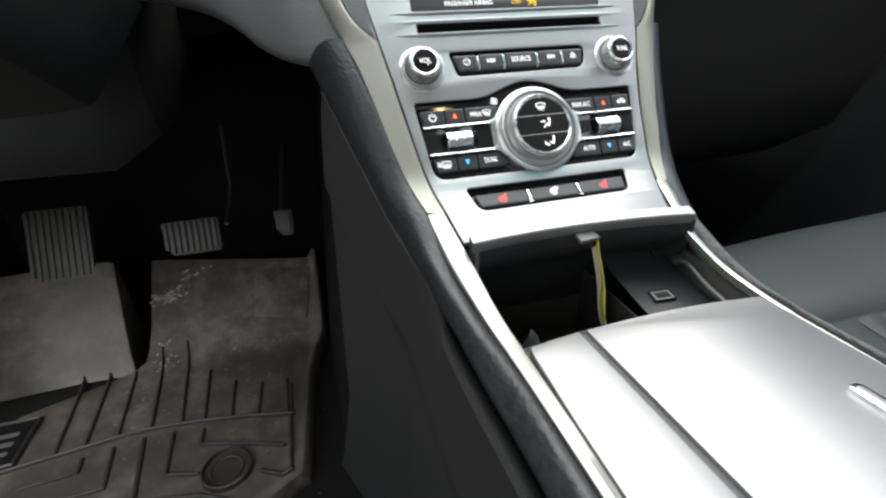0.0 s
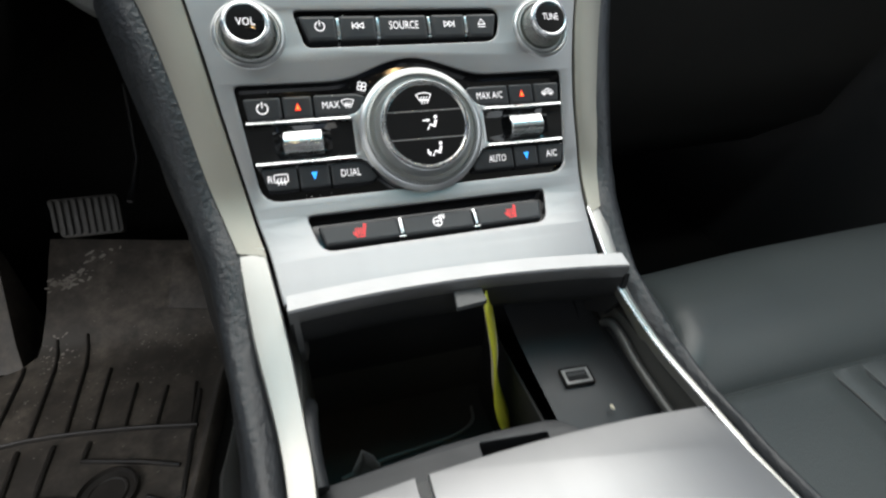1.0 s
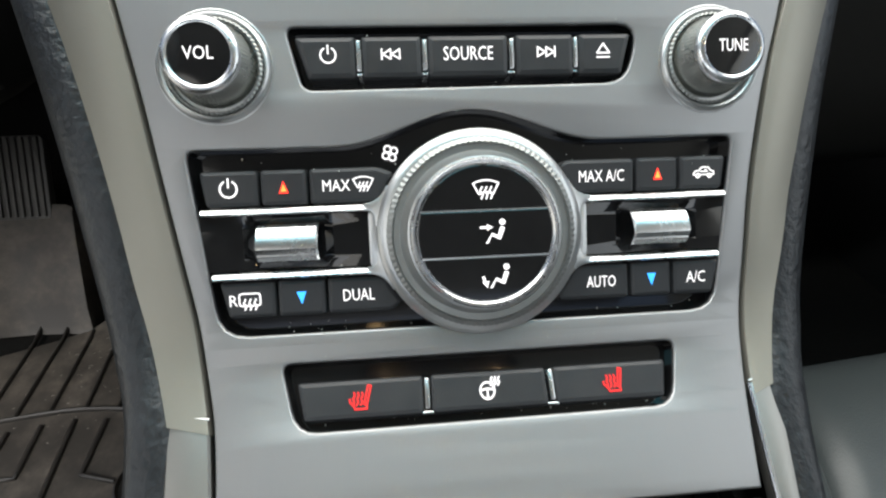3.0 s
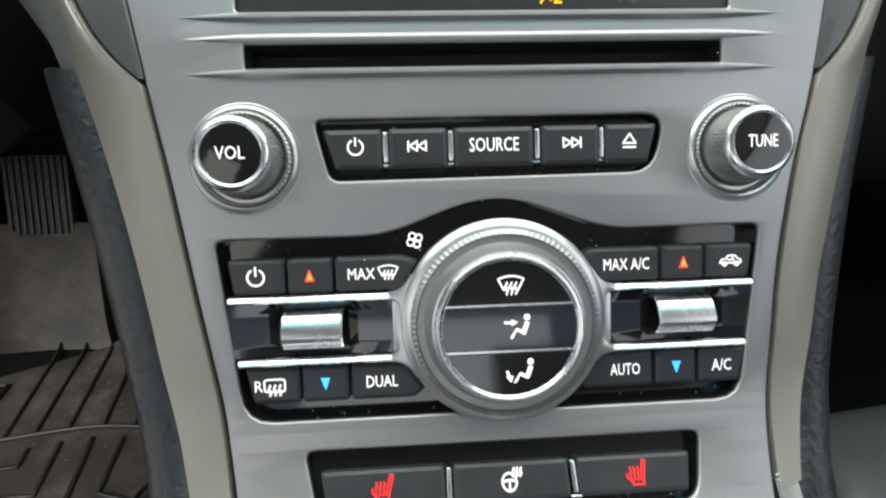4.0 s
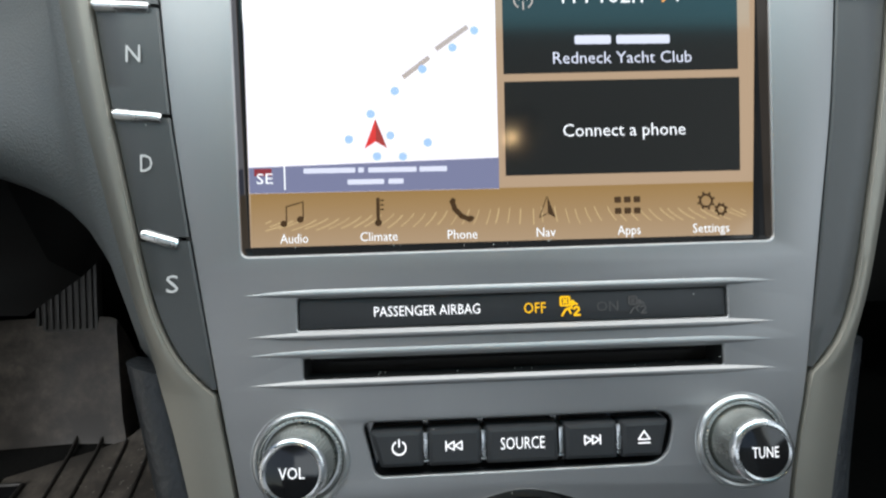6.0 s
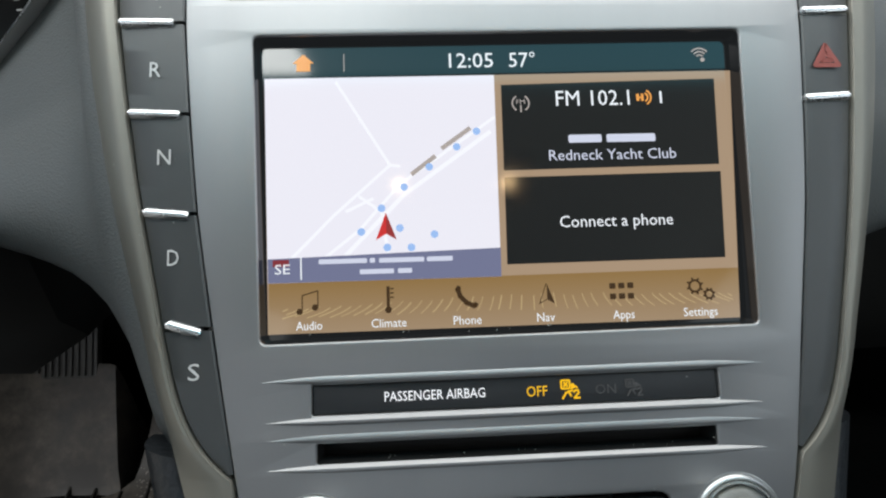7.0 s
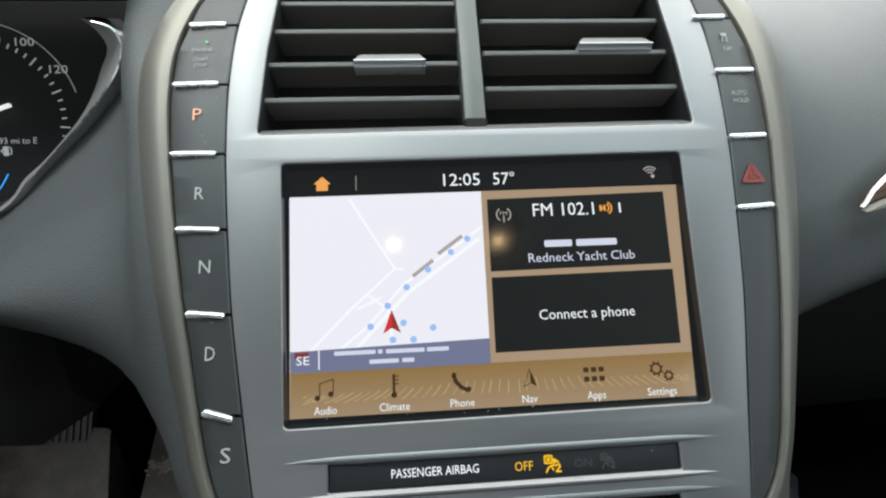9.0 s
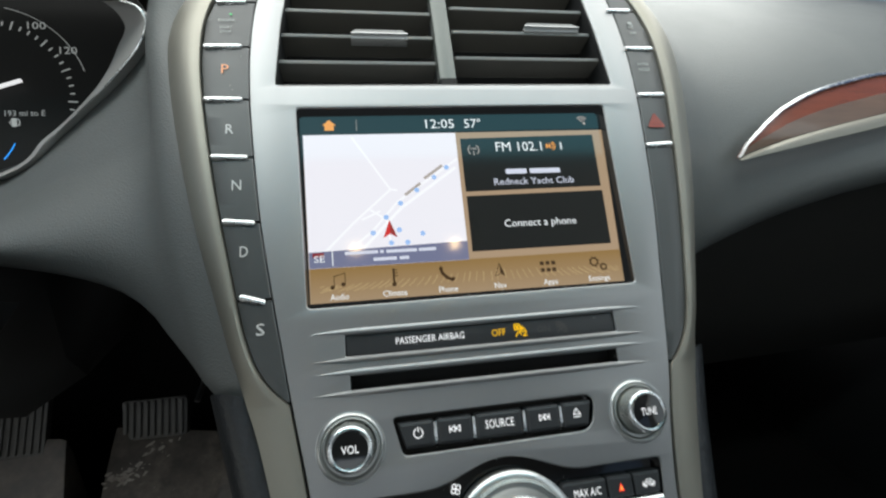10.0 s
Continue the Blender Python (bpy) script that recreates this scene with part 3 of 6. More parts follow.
BESIDE = {-1: [(0.0900, 0.1018), (0.0960, 0.1084), (0.1025, 0.1138), (0.1090, 0.1175), (0.116, 0.1204), (0.125, 0.1231), (0.14, 0.1264), (0.165, 0.1313), (0.195, 0.1371),
               (0.23, 0.1424), (0.26, 0.1461), (0.285, 0.1478), (0.31, 0.1462), (0.335, 0.1375), (0.36, 0.1205), (0.384, 0.098)],
          1: [(0.0900, 0.1027), (0.0955, 0.1085), (0.1015, 0.1130), (0.1085, 0.1166), (0.116, 0.1192), (0.125, 0.1217), (0.14, 0.1248), (0.165, 0.1298), (0.195, 0.1349),
              (0.23, 0.1395), (0.26, 0.1425), (0.285, 0.1431), (0.31, 0.1408), (0.335, 0.1320), (0.36, 0.1165), (0.384, 0.095)]}
OUTER = [(0.0905, -0.0345, 0.001), (0.0952, -0.020, 0.0011), (0.1008, 0.0, 0.0003), (0.1060, 0.025, -0.0018), (0.1112, 0.05, -0.0030), (0.1172, 0.075, -0.0040), (0.1221, 0.09, -0.0056),
         (0.1270, 0.105, -0.0070), (0.1320, 0.12, -0.0074), (0.1376, 0.14, -0.0080), (0.1449, 0.165, -0.0094), (0.1528, 0.195, -0.0104), (0.1605, 0.23, -0.0119), (0.1662, 0.26, -0.0138),
         (0.1702, 0.285, -0.0160), (0.1722, 0.31, -0.0180), (0.168, 0.335, -0.0200), (0.152, 0.362, -0.0205), (0.128, 0.385, -0.0205), (0.108, 0.399, -0.0205)]
outer_line = smooth_curve(OUTER, 152)


def outer_at(v):
    """The trim's outer edge at that height up the stack."""
    for a, b in zip(outer_line, outer_line[1:]):
        if v <= b.y:
            return a.lerp(b, max(0.0, (v - a.y) / max(b.y - a.y, 1e-6)))
    return outer_line[-1].copy()


for side in (-1, 1):
    inner_line = [Vector((q.y, q.x, 0)) for q in smooth_curve([(v, u, 0) for v, u in BELOW[side]], 30) + smooth_curve([(v, u, 0) for v, u in BESIDE[side]], 90)[1:]]
    rows = []
    for k, a in enumerate(inner_line):
        # the hook at the column's foot belongs to a short stretch of the outer edge
        b = outer_at(a.y + (0.002 if k == 0 else 0.012 * max(0.0, (a.y - 0.335) / 0.05)))
        lift = 0.0010 if k > 30 else 0.0002 + 0.0008 * max(0.0, (k - 26) / 4)
        e = (b - a).normalized()
        row = [Vector((a.x, a.y, -0.006)), Vector((a.x, a.y, lift - 0.0007)), a + e * 0.0003 + Vector((0, 0, lift - 0.0001)), a + e * 0.0009 + Vector((0, 0, lift))]
        for s in (0.15, 0.3, 0.5, 0.7, 0.85, 0.95):
            p = a.lerp(b, s)
            p.z = lift * (1 - s) + b.z * s ** 1.9 + 0.0004 * math.sin(math.pi * s)
            row.append(p)
        row += [Vector((b.x, b.y, b.z)), Vector((b.x + 0.0004, b.y, b.z - 0.003)), Vector((b.x - 0.001, b.y, b.z - 0.016))]
        rows.append([Vector((side * p.x, p.y, p.z)) for p in row])
    part("side_trim", loft(bmesh.new(), rows), CHAMPAGNE, stack, "satin champagne side trim", True, 40)

# ---- air vents ----
vents = thing("air_vent", "pair of black slatted air vents with silver tabs", "air vent", STACK)
bm = bmesh.new()
prism(bm, VENT_HOLE, -0.060, -0.058)
loop = ccw(VENT_HOLE)
a, b = ([bm.verts.new((*p, w)) for p in loop] for w in (-0.002, -0.058))
for i in range(len(loop)):
    bm.faces.new((a[i], a[(i + 1) % len(loop)], b[(i + 1) % len(loop)], b[i]))
DUCT = material("duct_brown_black", (0.115, 0.110, 0.098), 0.6, 0.0, (0.135, 0.130, 0.118), 40, 0.6, 0.1, 1200)
part("duct", bm, PLASTIC, vents)
bm = bmesh.new()
loft(bm, [[(x0 + dx, v, w) for dx, w in ((-0.0056, -0.012), (-0.0056, -0.0062), (-0.0050, -0.0046), (-0.0020, -0.0036), (0.0020, -0.0036), (0.0050, -0.0046), (0.0056, -0.0062), (0.0056, -0.012))]
          for x0, v in ((-0.0035, 0.2745), (-0.0038, 0.30), (-0.0045, 0.34), (-0.0048, 0.367))])
part("divider", bm, material("divider_grey", (0.14, 0.15, 0.142), 0.42, 0.3, (0.17, 0.18, 0.17), 50, 0.5, 0.05, 900), vents, "dull grey divider")
bm = bmesh.new()
loft(bm, [[(-0.0035 + dx, v, w) for dx, w in ((-0.0060, -0.012), (-0.0058, -0.005), (-0.0045, -0.0032), (0.0045, -0.0032), (0.0058, -0.005), (0.0060, -0.012))] for v in (0.2700, 0.2735, 0.2748)], False, True)
part("divider_foot", bm, GAP, vents, "black foot of the divider")
bm = bmesh.new()
loft(bm, [[(-0.1066 + 0.2106 * k / 20, 0.2670 + 0.0017 * k / 20 + dv, w) for dv, w in ((0.0, -0.0006), (0.0010, -0.0014), (0.0046, -0.0062), (0.0048, -0.012))] for k in range(21)])
part("lower_lip", bm, SILVER, vents, "satin silver lower lip")


def slat(u0, u1, v, name="slat"):
    bm = bmesh.new()
    prof = ((0.0011, -0.0075), (0.0014, -0.006), (0.0002, -0.0048), (-0.0014, -0.0056), (-0.0022, -0.022), (0.0002, -0.022))
    loft(bm, [[(u, v + dv, w) for dv, w in prof] for u in (u0, u0 + 0.002, (u0 + u1) / 2, u1 - 0.002, u1)], True, True)
    blade = part(name, bm, DUCT, vents)
    bm = bmesh.new()
    prof = ((0.0011, -0.0066), (0.0013, -0.0056), (0.0004, -0.0045), (-0.0010, -0.0050), (-0.0014, -0.0062))
    loft(bm, [[(u, v + dv, w) for dv, w in prof] for u in (u0 + 0.001, (u0 + u1) / 2, u1 - 0.001)])
    return part("front_edge", bm, PLASTIC_GLOSS, blade, "pale grey front edge")


PLASTIC_GLOSS = material("slat_grey", (0.36, 0.365, 0.36), 0.4, 0.5, (0.46, 0.46, 0.46), 60, 0.5)
for v, x in ((0.357, -0.094), (0.3405, -0.1005), (0.3245, -0.1025), (0.306, -0.105), (0.287, -0.1065)):
    slat(x, -0.010, v)
for v, x in ((0.348, 0.094), (0.330, 0.097), (0.3115, 0.0995), (0.2915, 0.1025)):
    slat(0.0025, x, v)
for k in range(5):
    bm = bmesh.new()
    prism(bm, rounded(box2(-0.094 + 0.018 * k, 0.270, -0.093 + 0.018 * k, 0.362), 0.0004), -0.05, -0.026)
    part("vane", bm, DUCT, vents)
    bm = bmesh.new()
    prism(bm, rounded(box2(0.014 + 0.018 * k, 0.270, 0.015 + 0.018 * k, 0.362), 0.0004), -0.05, -0.026)
    part("vane", bm, DUCT, vents)
TAB_CHROME = material("tab_chrome", (0.55, 0.56, 0.57), 0.30, 0.6, rough_var=0.05, scale=90)
GRIP_GREY = material("tab_grey", (0.22, 0.225, 0.225), 0.38, 0.6, (0.27, 0.27, 0.27), 60, 0.5)
for u0, u1, v in ((-0.0622, -0.0270, 0.3065), (0.0520, 0.0905, 0.3150)):
    bm = bmesh.new()
    loft(bm, [[(u, v + dv, w) for dv, w in ((-0.0004, -0.010), (-0.0003, -0.0022), (-0.0006, -0.0012), (-0.0012, -0.0010), (-0.0017, -0.0022), (-0.0034, -0.0032), (-0.0037, -0.0040), (-0.0037, -0.010))]
              for u in (u0, u0 + 0.0010, u1 - 0.0010, u1)], True, True)
    tab = part("tab", bm, TAB_CHROME, vents, "chrome lower half of the vent tab")
    bm = bmesh.new()
    loft(bm, [[(u, v - 0.0004, -0.0022), (u, v + 0.0004, -0.0026), (u + 0.5 * e, v + 0.0026, -0.0034), (u + e, v + 0.0042, -0.0044), (u + e, v + 0.0046, -0.0058), (u, v - 0.0004, -0.010)] for u, e in ((u0 + 0.0004, 0.0030), (u0 + 0.0012, 0.0032), (u1 - 0.0012, -0.0032), (u1 - 0.0004, -0.0030))], True, True)
    part("grip", bm, GRIP_GREY, tab, "dull grey upper half")

# ---- touchscreen ----
screen = thing("touchscreen", "lit colour touchscreen showing map and radio, in the silver panel", "touchscreen", STACK)
bm = bmesh.new()
loop = ccw(SCREEN_HOLE)
a, b = ([bm.verts.new((*p, w)) for p in q] for q, w in ((loop, -0.001), (inset(loop, 0.0010), -0.0056)))
for i in range(len(loop)):
    bm.faces.new((a[i], a[(i + 1) % len(loop)], b[(i + 1) % len(loop)], b[i]))
bm.faces.new(b)
part("glass", bm, S_BLACK, screen, "glossy black screen glass")


def flat(name, loop, w, mat, parent, label=""):
    bm = bmesh.new()
    prism(bm, loop, w - 0.0001, w)
    return part(name, bm, mat, parent, label)


MM = 0.001


def mm(*pts):
    return [(x * MM, y * MM) for x, y in pts]


W0 = -0.0053
flat("wallpaper", mm((-91.3, 139.2), (88.0, 139.2), (93.6, 238.6), (-92.9, 237.4)), W0, S_TAN, screen, "tan wallpaper")
dock = flat("dock", mm((-91.0, 139.4), (87.8, 139.4), (89.0, 158.4), (-91.0, 157.9)), W0 + 0.0001, S_GOLD, screen, "gold brown menu bar")
random.seed(3)
for k in range(46):
    u = -86 + k * 3.75 + random.uniform(-0.5, 0.5)
    lean, top = (u - 8) / 80, 150.8 - 2.6 * abs((u - 8) / 90) + random.uniform(-0.5, 0.5)
    line = [((u + lean * (1.5 + 5.5 * q + 3.5 * q * q)) * MM, (top - (5.5 - 2.2 * abs(lean)) * q) * MM) for q in (0, 0.25, 0.5, 0.75, 1.0) if abs(u + lean * (1.5 + 5.5 * q + 3.5 * q * q)) < 87]
    if len(line) > 1:
        bm = bmesh.new()
        strokes(bm, [line], random.uniform(0.00025, 0.00045), W0 + 0.0001, W0 + 0.00022)
        part("wallpaper_ripple", bm, S_RIPPLE, dock)
map_view = flat("map_view", mm((-91.4, 158.0), (-3.9, 157.9), (-3.2, 237.8), (-92.9, 237.4)), W0 + 0.0002, S_MAP, screen, "pale lilac map")
band = flat("street_bar", mm((-91.2, 158.0), (-3.9, 157.9), (-3.7, 168.9), (-91.4, 167.0)), W0 + 0.0005, S_BAND, screen, "blue grey street bar")
for road, wide in ((mm((-65.3, 235.5), (-45.1, 202.1), (-66.6, 183.1), (-84, 165.7)), 0.0011), (mm((-4.0, 220.4), (-41.4, 194.6), (-57.0, 177.3), (-72, 165.5)), 0.0011),
                   (mm((-45.1, 202.1), (-41.5, 201.6)), 0.0011), (mm((-57.0, 190.0), (-48.7, 184.0), (-46.5, 167)), 0.0011), (mm((-62, 184.5), (-52, 189)), 0.0011),
                   (mm((-6.0, 214.5), (-40.0, 190.4), (-64.0, 166.0)), 0.0016)):
    bm = bmesh.new()
    strokes(bm, [road], wide, W0 + 0.0002, W0 + 0.00035)
    part("road", bm, S_ROAD, map_view, "white road line")
for x, y in ((-11.1, 214.9), (-19.1, 208.8), (-30.0, 201.1), (-40.0, 193.4), (-48.7, 185.3), (-41.9, 177.5), (-56.5, 176.4), (-28.8, 174.8), (-46.8, 170.2), (-37.7, 170.0)):
    flat("dot", disc(x * MM, y * MM, 0.0015, 14), W0 + 0.00042, S_BLUE, map_view, "blue dot")
icon("arrow", -0.0471, 0.1778, 0.0105, W0 + 0.00045, S_RED, map_view, label="red position arrow")
icon("half_arrow", -0.0471, 0.1778, 0.0105, W0 + 0.00058, glow("screen_mid_red", (0.30, 0.02, 0.02), 1.0), map_view, name="arrow_shade", label="darker half of the position arrow")
for loop in (mm((-24.5, 207.5), (-13.0, 215.6), (-14.0, 217.0), (-25.5, 208.9)), mm((-36.5, 197.5), (-27.0, 204.6), (-28.0, 206.0), (-37.5, 198.9))):
    flat("road_name_bar", loop, W0 + 0.0004, S_GREY, map_view, "grey bar for a road name")
lettering("SE", -0.0859, 0.1631, 0.0036, 0.0056, W0 + 0.00055, S_WHITE, band)
flat("marker", mm((-89.5, 164.0), (-83.5, 164.0), (-83.5, 166.6), (-89.5, 166.6)), W0 + 0.00053, S_DARKRED, band)
bm = bmesh.new()
strokes(bm, [mm((-79.1, 167.4), (-79.0, 159.2))], 0.0005, W0 + 0.00045, W0 + 0.00055)
part("divider_line", bm, S_WHITE, band)
bm = bmesh.new()
for x0, x1, y in ((-72.5, -54.5, 165.5), (-53.5, -51.5, 165.5), (-50.0, -33.0, 165.4), (-32.0, -22.2, 165.4), (-57.3, -44.5, 161.3), (-43.0, -37.7, 161.3)):
    prism(bm, rounded(mm((x0, y - 0.9), (x1, y - 0.9), (x1, y + 0.9), (x0, y + 0.9)), 0.0004, 2), W0 + 0.00045, W0 + 0.00055)
part("street_name_bar", bm, S_LILAC, band, "pale bars for street names")
top = flat("status_bar", mm((-92.9, 237.6), (93.7, 239.4), (94.4, 251.2), (-93.6, 250.4)), W0 + 0.0002, S_BLACK, screen, "dark status bar")
icon("home", -0.0779, 0.2432, 0.0076, W0 + 0.0003, S_ORANGE, top, label="orange home icon")
lettering("12:05", -0.0121, 0.2440, 0.0060, 0.0176, W0 + 0.0003, S_WHITE, top)
lettering("57\u00b0", 0.0083, 0.2440, 0.0060, 0.0104, W0 + 0.0003, S_WHITE, top)
icon("wifi", 0.0812, 0.2455, 0.0062, W0 + 0.0003, S_GREY, top)
bm = bmesh.new()
strokes(bm, [mm((-62.2, 247), (-62.2, 240))], 0.0003, W0 + 0.0002, W0 + 0.0003)
part("divider_line", bm, S_GREY, top)
radio = flat("radio_tile", mm((-1.0, 199.0), (85.3, 199.8), (86.4, 235.2), (-0.6, 233.7)), W0 + 0.0002, S_PANEL, screen, "black radio tile")
lettering("FM", 0.0069, 0.2266, 0.0018, 0.0034, W0 + 0.0004, S_GREY, radio)
icon("antenna", 0.0069, 0.2260, 0.0070, W0 + 0.0003, S_GREY, radio)
lettering("FM 102.1", 0.0360, 0.2278, 0.0062, 0.0298, W0 + 0.0003, S_WHITE, radio)
icon("radio", 0.0570, 0.2277, 0.0066, W0 + 0.0003, S_ORANGE, radio, label="orange radio mark")
lettering("1", 0.0637, 0.2277, 0.0050, 0.0009, W0 + 0.0003, S_WHITE, radio)
bm = bmesh.new()
for x0, x1 in ((25.2, 38.5), (40.5, 60.2)):
    prism(bm, rounded(mm((x0, 209.6), (x1, 209.6), (x1, 212.8), (x0, 212.8)), 0.0007, 2), W0 + 0.0002, W0 + 0.0003)
part("name_bar", bm, S_LILAC, radio, "pale bars for a name")
lettering("Redneck Yacht Club", 0.0426, 0.2047, 0.0042, 0.0510, W0 + 0.0003, S_LILAC, radio)
phone = flat("phone_tile", mm((-1.4, 162.4), (84.3, 162.6), (85.6, 196.9), (-0.9, 196.2)), W0 + 0.0002, S_PANEL, screen, "black phone tile")
lettering("Connect a phone", 0.0422, 0.1783, 0.0045, 0.0448, W0 + 0.0003, S_WHITE, phone)
for kind, x, s, text, tx, tw in (("note", -76.6, 7.2, "Audio", -76.2, 9.6), ("thermometer", -46.9, 7.8, "Climate", -46.8, 13.0), ("handset", -17.4, 7.6, "Phone", -17.4, 10.5),
                                 ("nav_arrow", 13.0, 6.6, "Nav", 12.4, 6.8), ("dots", 42.2, 7.6, "Apps", 42.4, 8.3), ("gears", 73.0, 7.4, "Settings", 72.5, 13.4)):
    if kind == "dots":
        for i in range(6):
            flat("menu_dot", rounded(box2((x - 4.7 + 3.5 * (i % 3)) * MM, 0.1478 + 0.0040 * (i // 3), (x - 2.3 + 3.5 * (i % 3)) * MM, 0.1500 + 0.0040 * (i // 3)), 0.0004, 2), W0 + 0.0003, S_ICON, dock)
    else:
        icon(kind, x * MM, 0.1505, s * 1.18 * MM, W0 + 0.0003, S_ICON, dock)
    lettering(text, tx * MM, 0.1420, 0.0032, tw * MM, W0 + 0.0003, S_WHITE, dock)

# ---- airbag indicator and disc slot ----
strip = thing("airbag_indicator", "black airbag indicator strip with an amber lit sign", "indicator", STACK)
bm = bmesh.new()
prism(bm, inset(ccw(PA_HOLE), 0.0003), -0.004, -0.0012, 0.0004)
part("lens", bm, BUTTON, strip, "smoked black lens")
lettering("PASSENGER AIRBAG", -0.0306, 0.1161, 0.0034, 0.0362, -0.0010, WHITE_LIT, strip)
lettering("OFF", 0.0065, 0.1157, 0.0036, 0.0076, -0.0010, AMBER_LIT, strip)
icon("airbag", 0.0188, 0.1158, 0.0066, -0.0010, AMBER_LIT, strip, label="amber airbag sign")
lettering("ON", 0.0319, 0.1155, 0.0034, 0.0076, -0.0010, GHOST, strip)
icon("airbag", 0.0425, 0.1155, 0.0060, -0.0010, GHOST, strip)
cd = thing("disc_slot", "black empty disc slot in the silver panel", "disc slot", STACK)
bm = bmesh.new()
loop = ccw(CD_HOLE)
a, b = ([bm.verts.new((*p, w)) for p in q] for q, w in ((loop, -0.001), (inset(loop, 0.0004), -0.010)))
for i in range(len(loop)):
    bm.faces.new((a[i], a[(i + 1) % len(loop)], b[(i + 1) % len(loop)], b[i]))
bm.faces.new(b)
part("slot", bm, GAP, cd)
bm = bmesh.new()
prism(bm, rounded(box2(-0.066, 0.0966, 0.066, 0.0982), 0.0004), -0.0098, -0.0085)
part("flap", bm, GAP, cd)


# ---- buttons ----
def bezel_of(owner, loop, depth=-0.0055, bend=False, mat=None):
    bm = bmesh.new()
    loop = ccw(loop)
    a, b = ([bm.verts.new((*p, w)) for p in q] for q, w in ((loop, -0.0012), (inset(loop, 0.0003), depth)))
    for i in range(len(loop)):
        bm.faces.new((a[i], a[(i + 1) % len(loop)], b[(i + 1) % len(loop)], b[i]))
    bm.faces.new(b)
    return part("bezel", bm, mat or PIANO, owner, "black bezel", bend)


def button(owner, loop, w=0.0, r=0.0012, bend=False, label="", bevel=0.0013, name="button", mat=None):
    bm = bmesh.new()
    loop = ccw(loop)
    rings = [[bm.verts.new((*p, h)) for p in ccw(rounded(inset(loop, d) if d else loop, max(r - d, 0.0004), 3))]
             for d, h in ((0.0, -0.0055), (0.0, w - bevel), (0.3 * bevel, w - 0.3 * bevel), (bevel, w))]
    n = len(rings[0])
    for p, q in zip(rings, rings[1:]):
        for i in range(n):
            bm.faces.new((p[i], p[(i + 1) % n], q[(i + 1) % n], q[i]))
    bm.faces.new(rings[-1])
    return part(name, bm, mat or BUTTON, owner, label, bend, 16)


def separator(owner, u, v, high=0.0075, bend=False):
    bm = bmesh.new()
    prism(bm, rounded(box2(u - 0.0007, v - high / 2, u + 0.0007, v + high / 2), 0.0005), -0.005, -0.0002, 0.0003)
    prism(bm, rounded(box2(u - 0.0017, v - high / 2 - 0.0012, u + 0.0017, v - high / 2 - 0.0005), 0.0003), -0.005, -0.0009, 0.0002)
    return part("separator", bm, SOFT_CHROME, owner, "small chrome bar with a foot", bend)


audio = thing("audio_buttons", "row of five black audio buttons with chrome bars between", "button panel", STACK)
bezel_of(audio, AUDIO_HOLE)
LO, HI = 0.0637, 0.0762
for loop, mark in (([(-0.0476, LO), (-0.0331, LO), (-0.0331, HI), (-0.0512, HI)], "power"), (box2(-0.0317, LO, -0.0135, HI), "back"), (box2(-0.0120, LO, 0.0128, HI), ""),
                   (box2(0.0148, LO, 0.0332, HI), "next"), ([(0.0344, LO), (0.0484, LO), (0.0514, HI), (0.0344, HI)], "eject")):
    b = button(audio, loop, 0.0006, bevel=0.0017)
    u = sum(p[0] for p in loop) / 4
    if mark:
        icon(mark, u, 0.0706, 0.0056, 0.0008, WHITE_LIT, b)
    else:
        lettering("SOURCE", u, 0.0706, 0.0040, 0.0150, 0.0008, WHITE_LIT, b)
for u in (-0.0324, -0.0127, 0.0138, 0.0338):
    separator(audio, u, 0.0706, 0.0090)


def knob(name, text, u, v, label, wide):
    k = thing(name, label, "knob", STACK)
    bm = bmesh.new()
    lathe(bm, [(0.0166, -0.001), (0.0166, 0.0001), (0.0163, 0.0002), (0.0161, -0.0002), (0.0159, 0.0003), (0.0155, 0.0010), (0.0149, 0.0013), (0.0143, 0.0010), (0.0142, 0.0002)], u, v, 72)
    part("ring", bm, SATIN_CHROME, k, "satin chrome ring", sharp=50)
    bm = bmesh.new()
    lathe(bm, [(0.0143, -0.0006), (0.0142, 0.0002), (0.0140, 0.0014), (0.0134, 0.0017), (0.0130, 0.0008), (0.0128, -0.0008)], u, v, 120, 0.0004, (2, 3))
    part("skirt", bm, KNURLED, k, "knurled silver skirt", sharp=6)
    v += 0.0003
    bm = bmesh.new()
    lathe(bm, [(0.0123, -0.0008), (0.0123, 0.0008), (0.0120, 0.0020), (0.0113, 0.0042), (0.0106, 0.0064), (0.0101, 0.0080), (0.0093, 0.0084)], u, v, 120, 0.00012, (2, 3, 4, 5))
    part("grip", bm, GRIP, k, "finely ribbed polished grip", sharp=14)
    bm = bmesh.new()
    lathe(bm, [(0.0096, 0.0078), (0.0103, 0.0084), (0.0106, 0.0096), (0.0103, 0.0104), (0.0097, 0.0109), (0.0089, 0.0111), (0.0083, 0.0107)], u, v, 64)
    part("rim", bm, SOFT_CHROME, k, "chrome rim")
    bm = bmesh.new()
    lathe(bm, [(0.0085, 0.0095), (0.0084, 0.0107), (0.0060, 0.0109), (0.0030, 0.0111), (0.0004, 0.0111)], u, v, 48)
    cap = part("cap", bm, PIANO, k, "glossy black cap")
    lettering(text, u, v + 0.0002, 0.0035, wide, 0.0113, WHITE_LIT, cap)
    return k


knob("volume_knob", "VOL", -0.0739, 0.0679, "satin chrome volume knob with black cap", 0.0080)
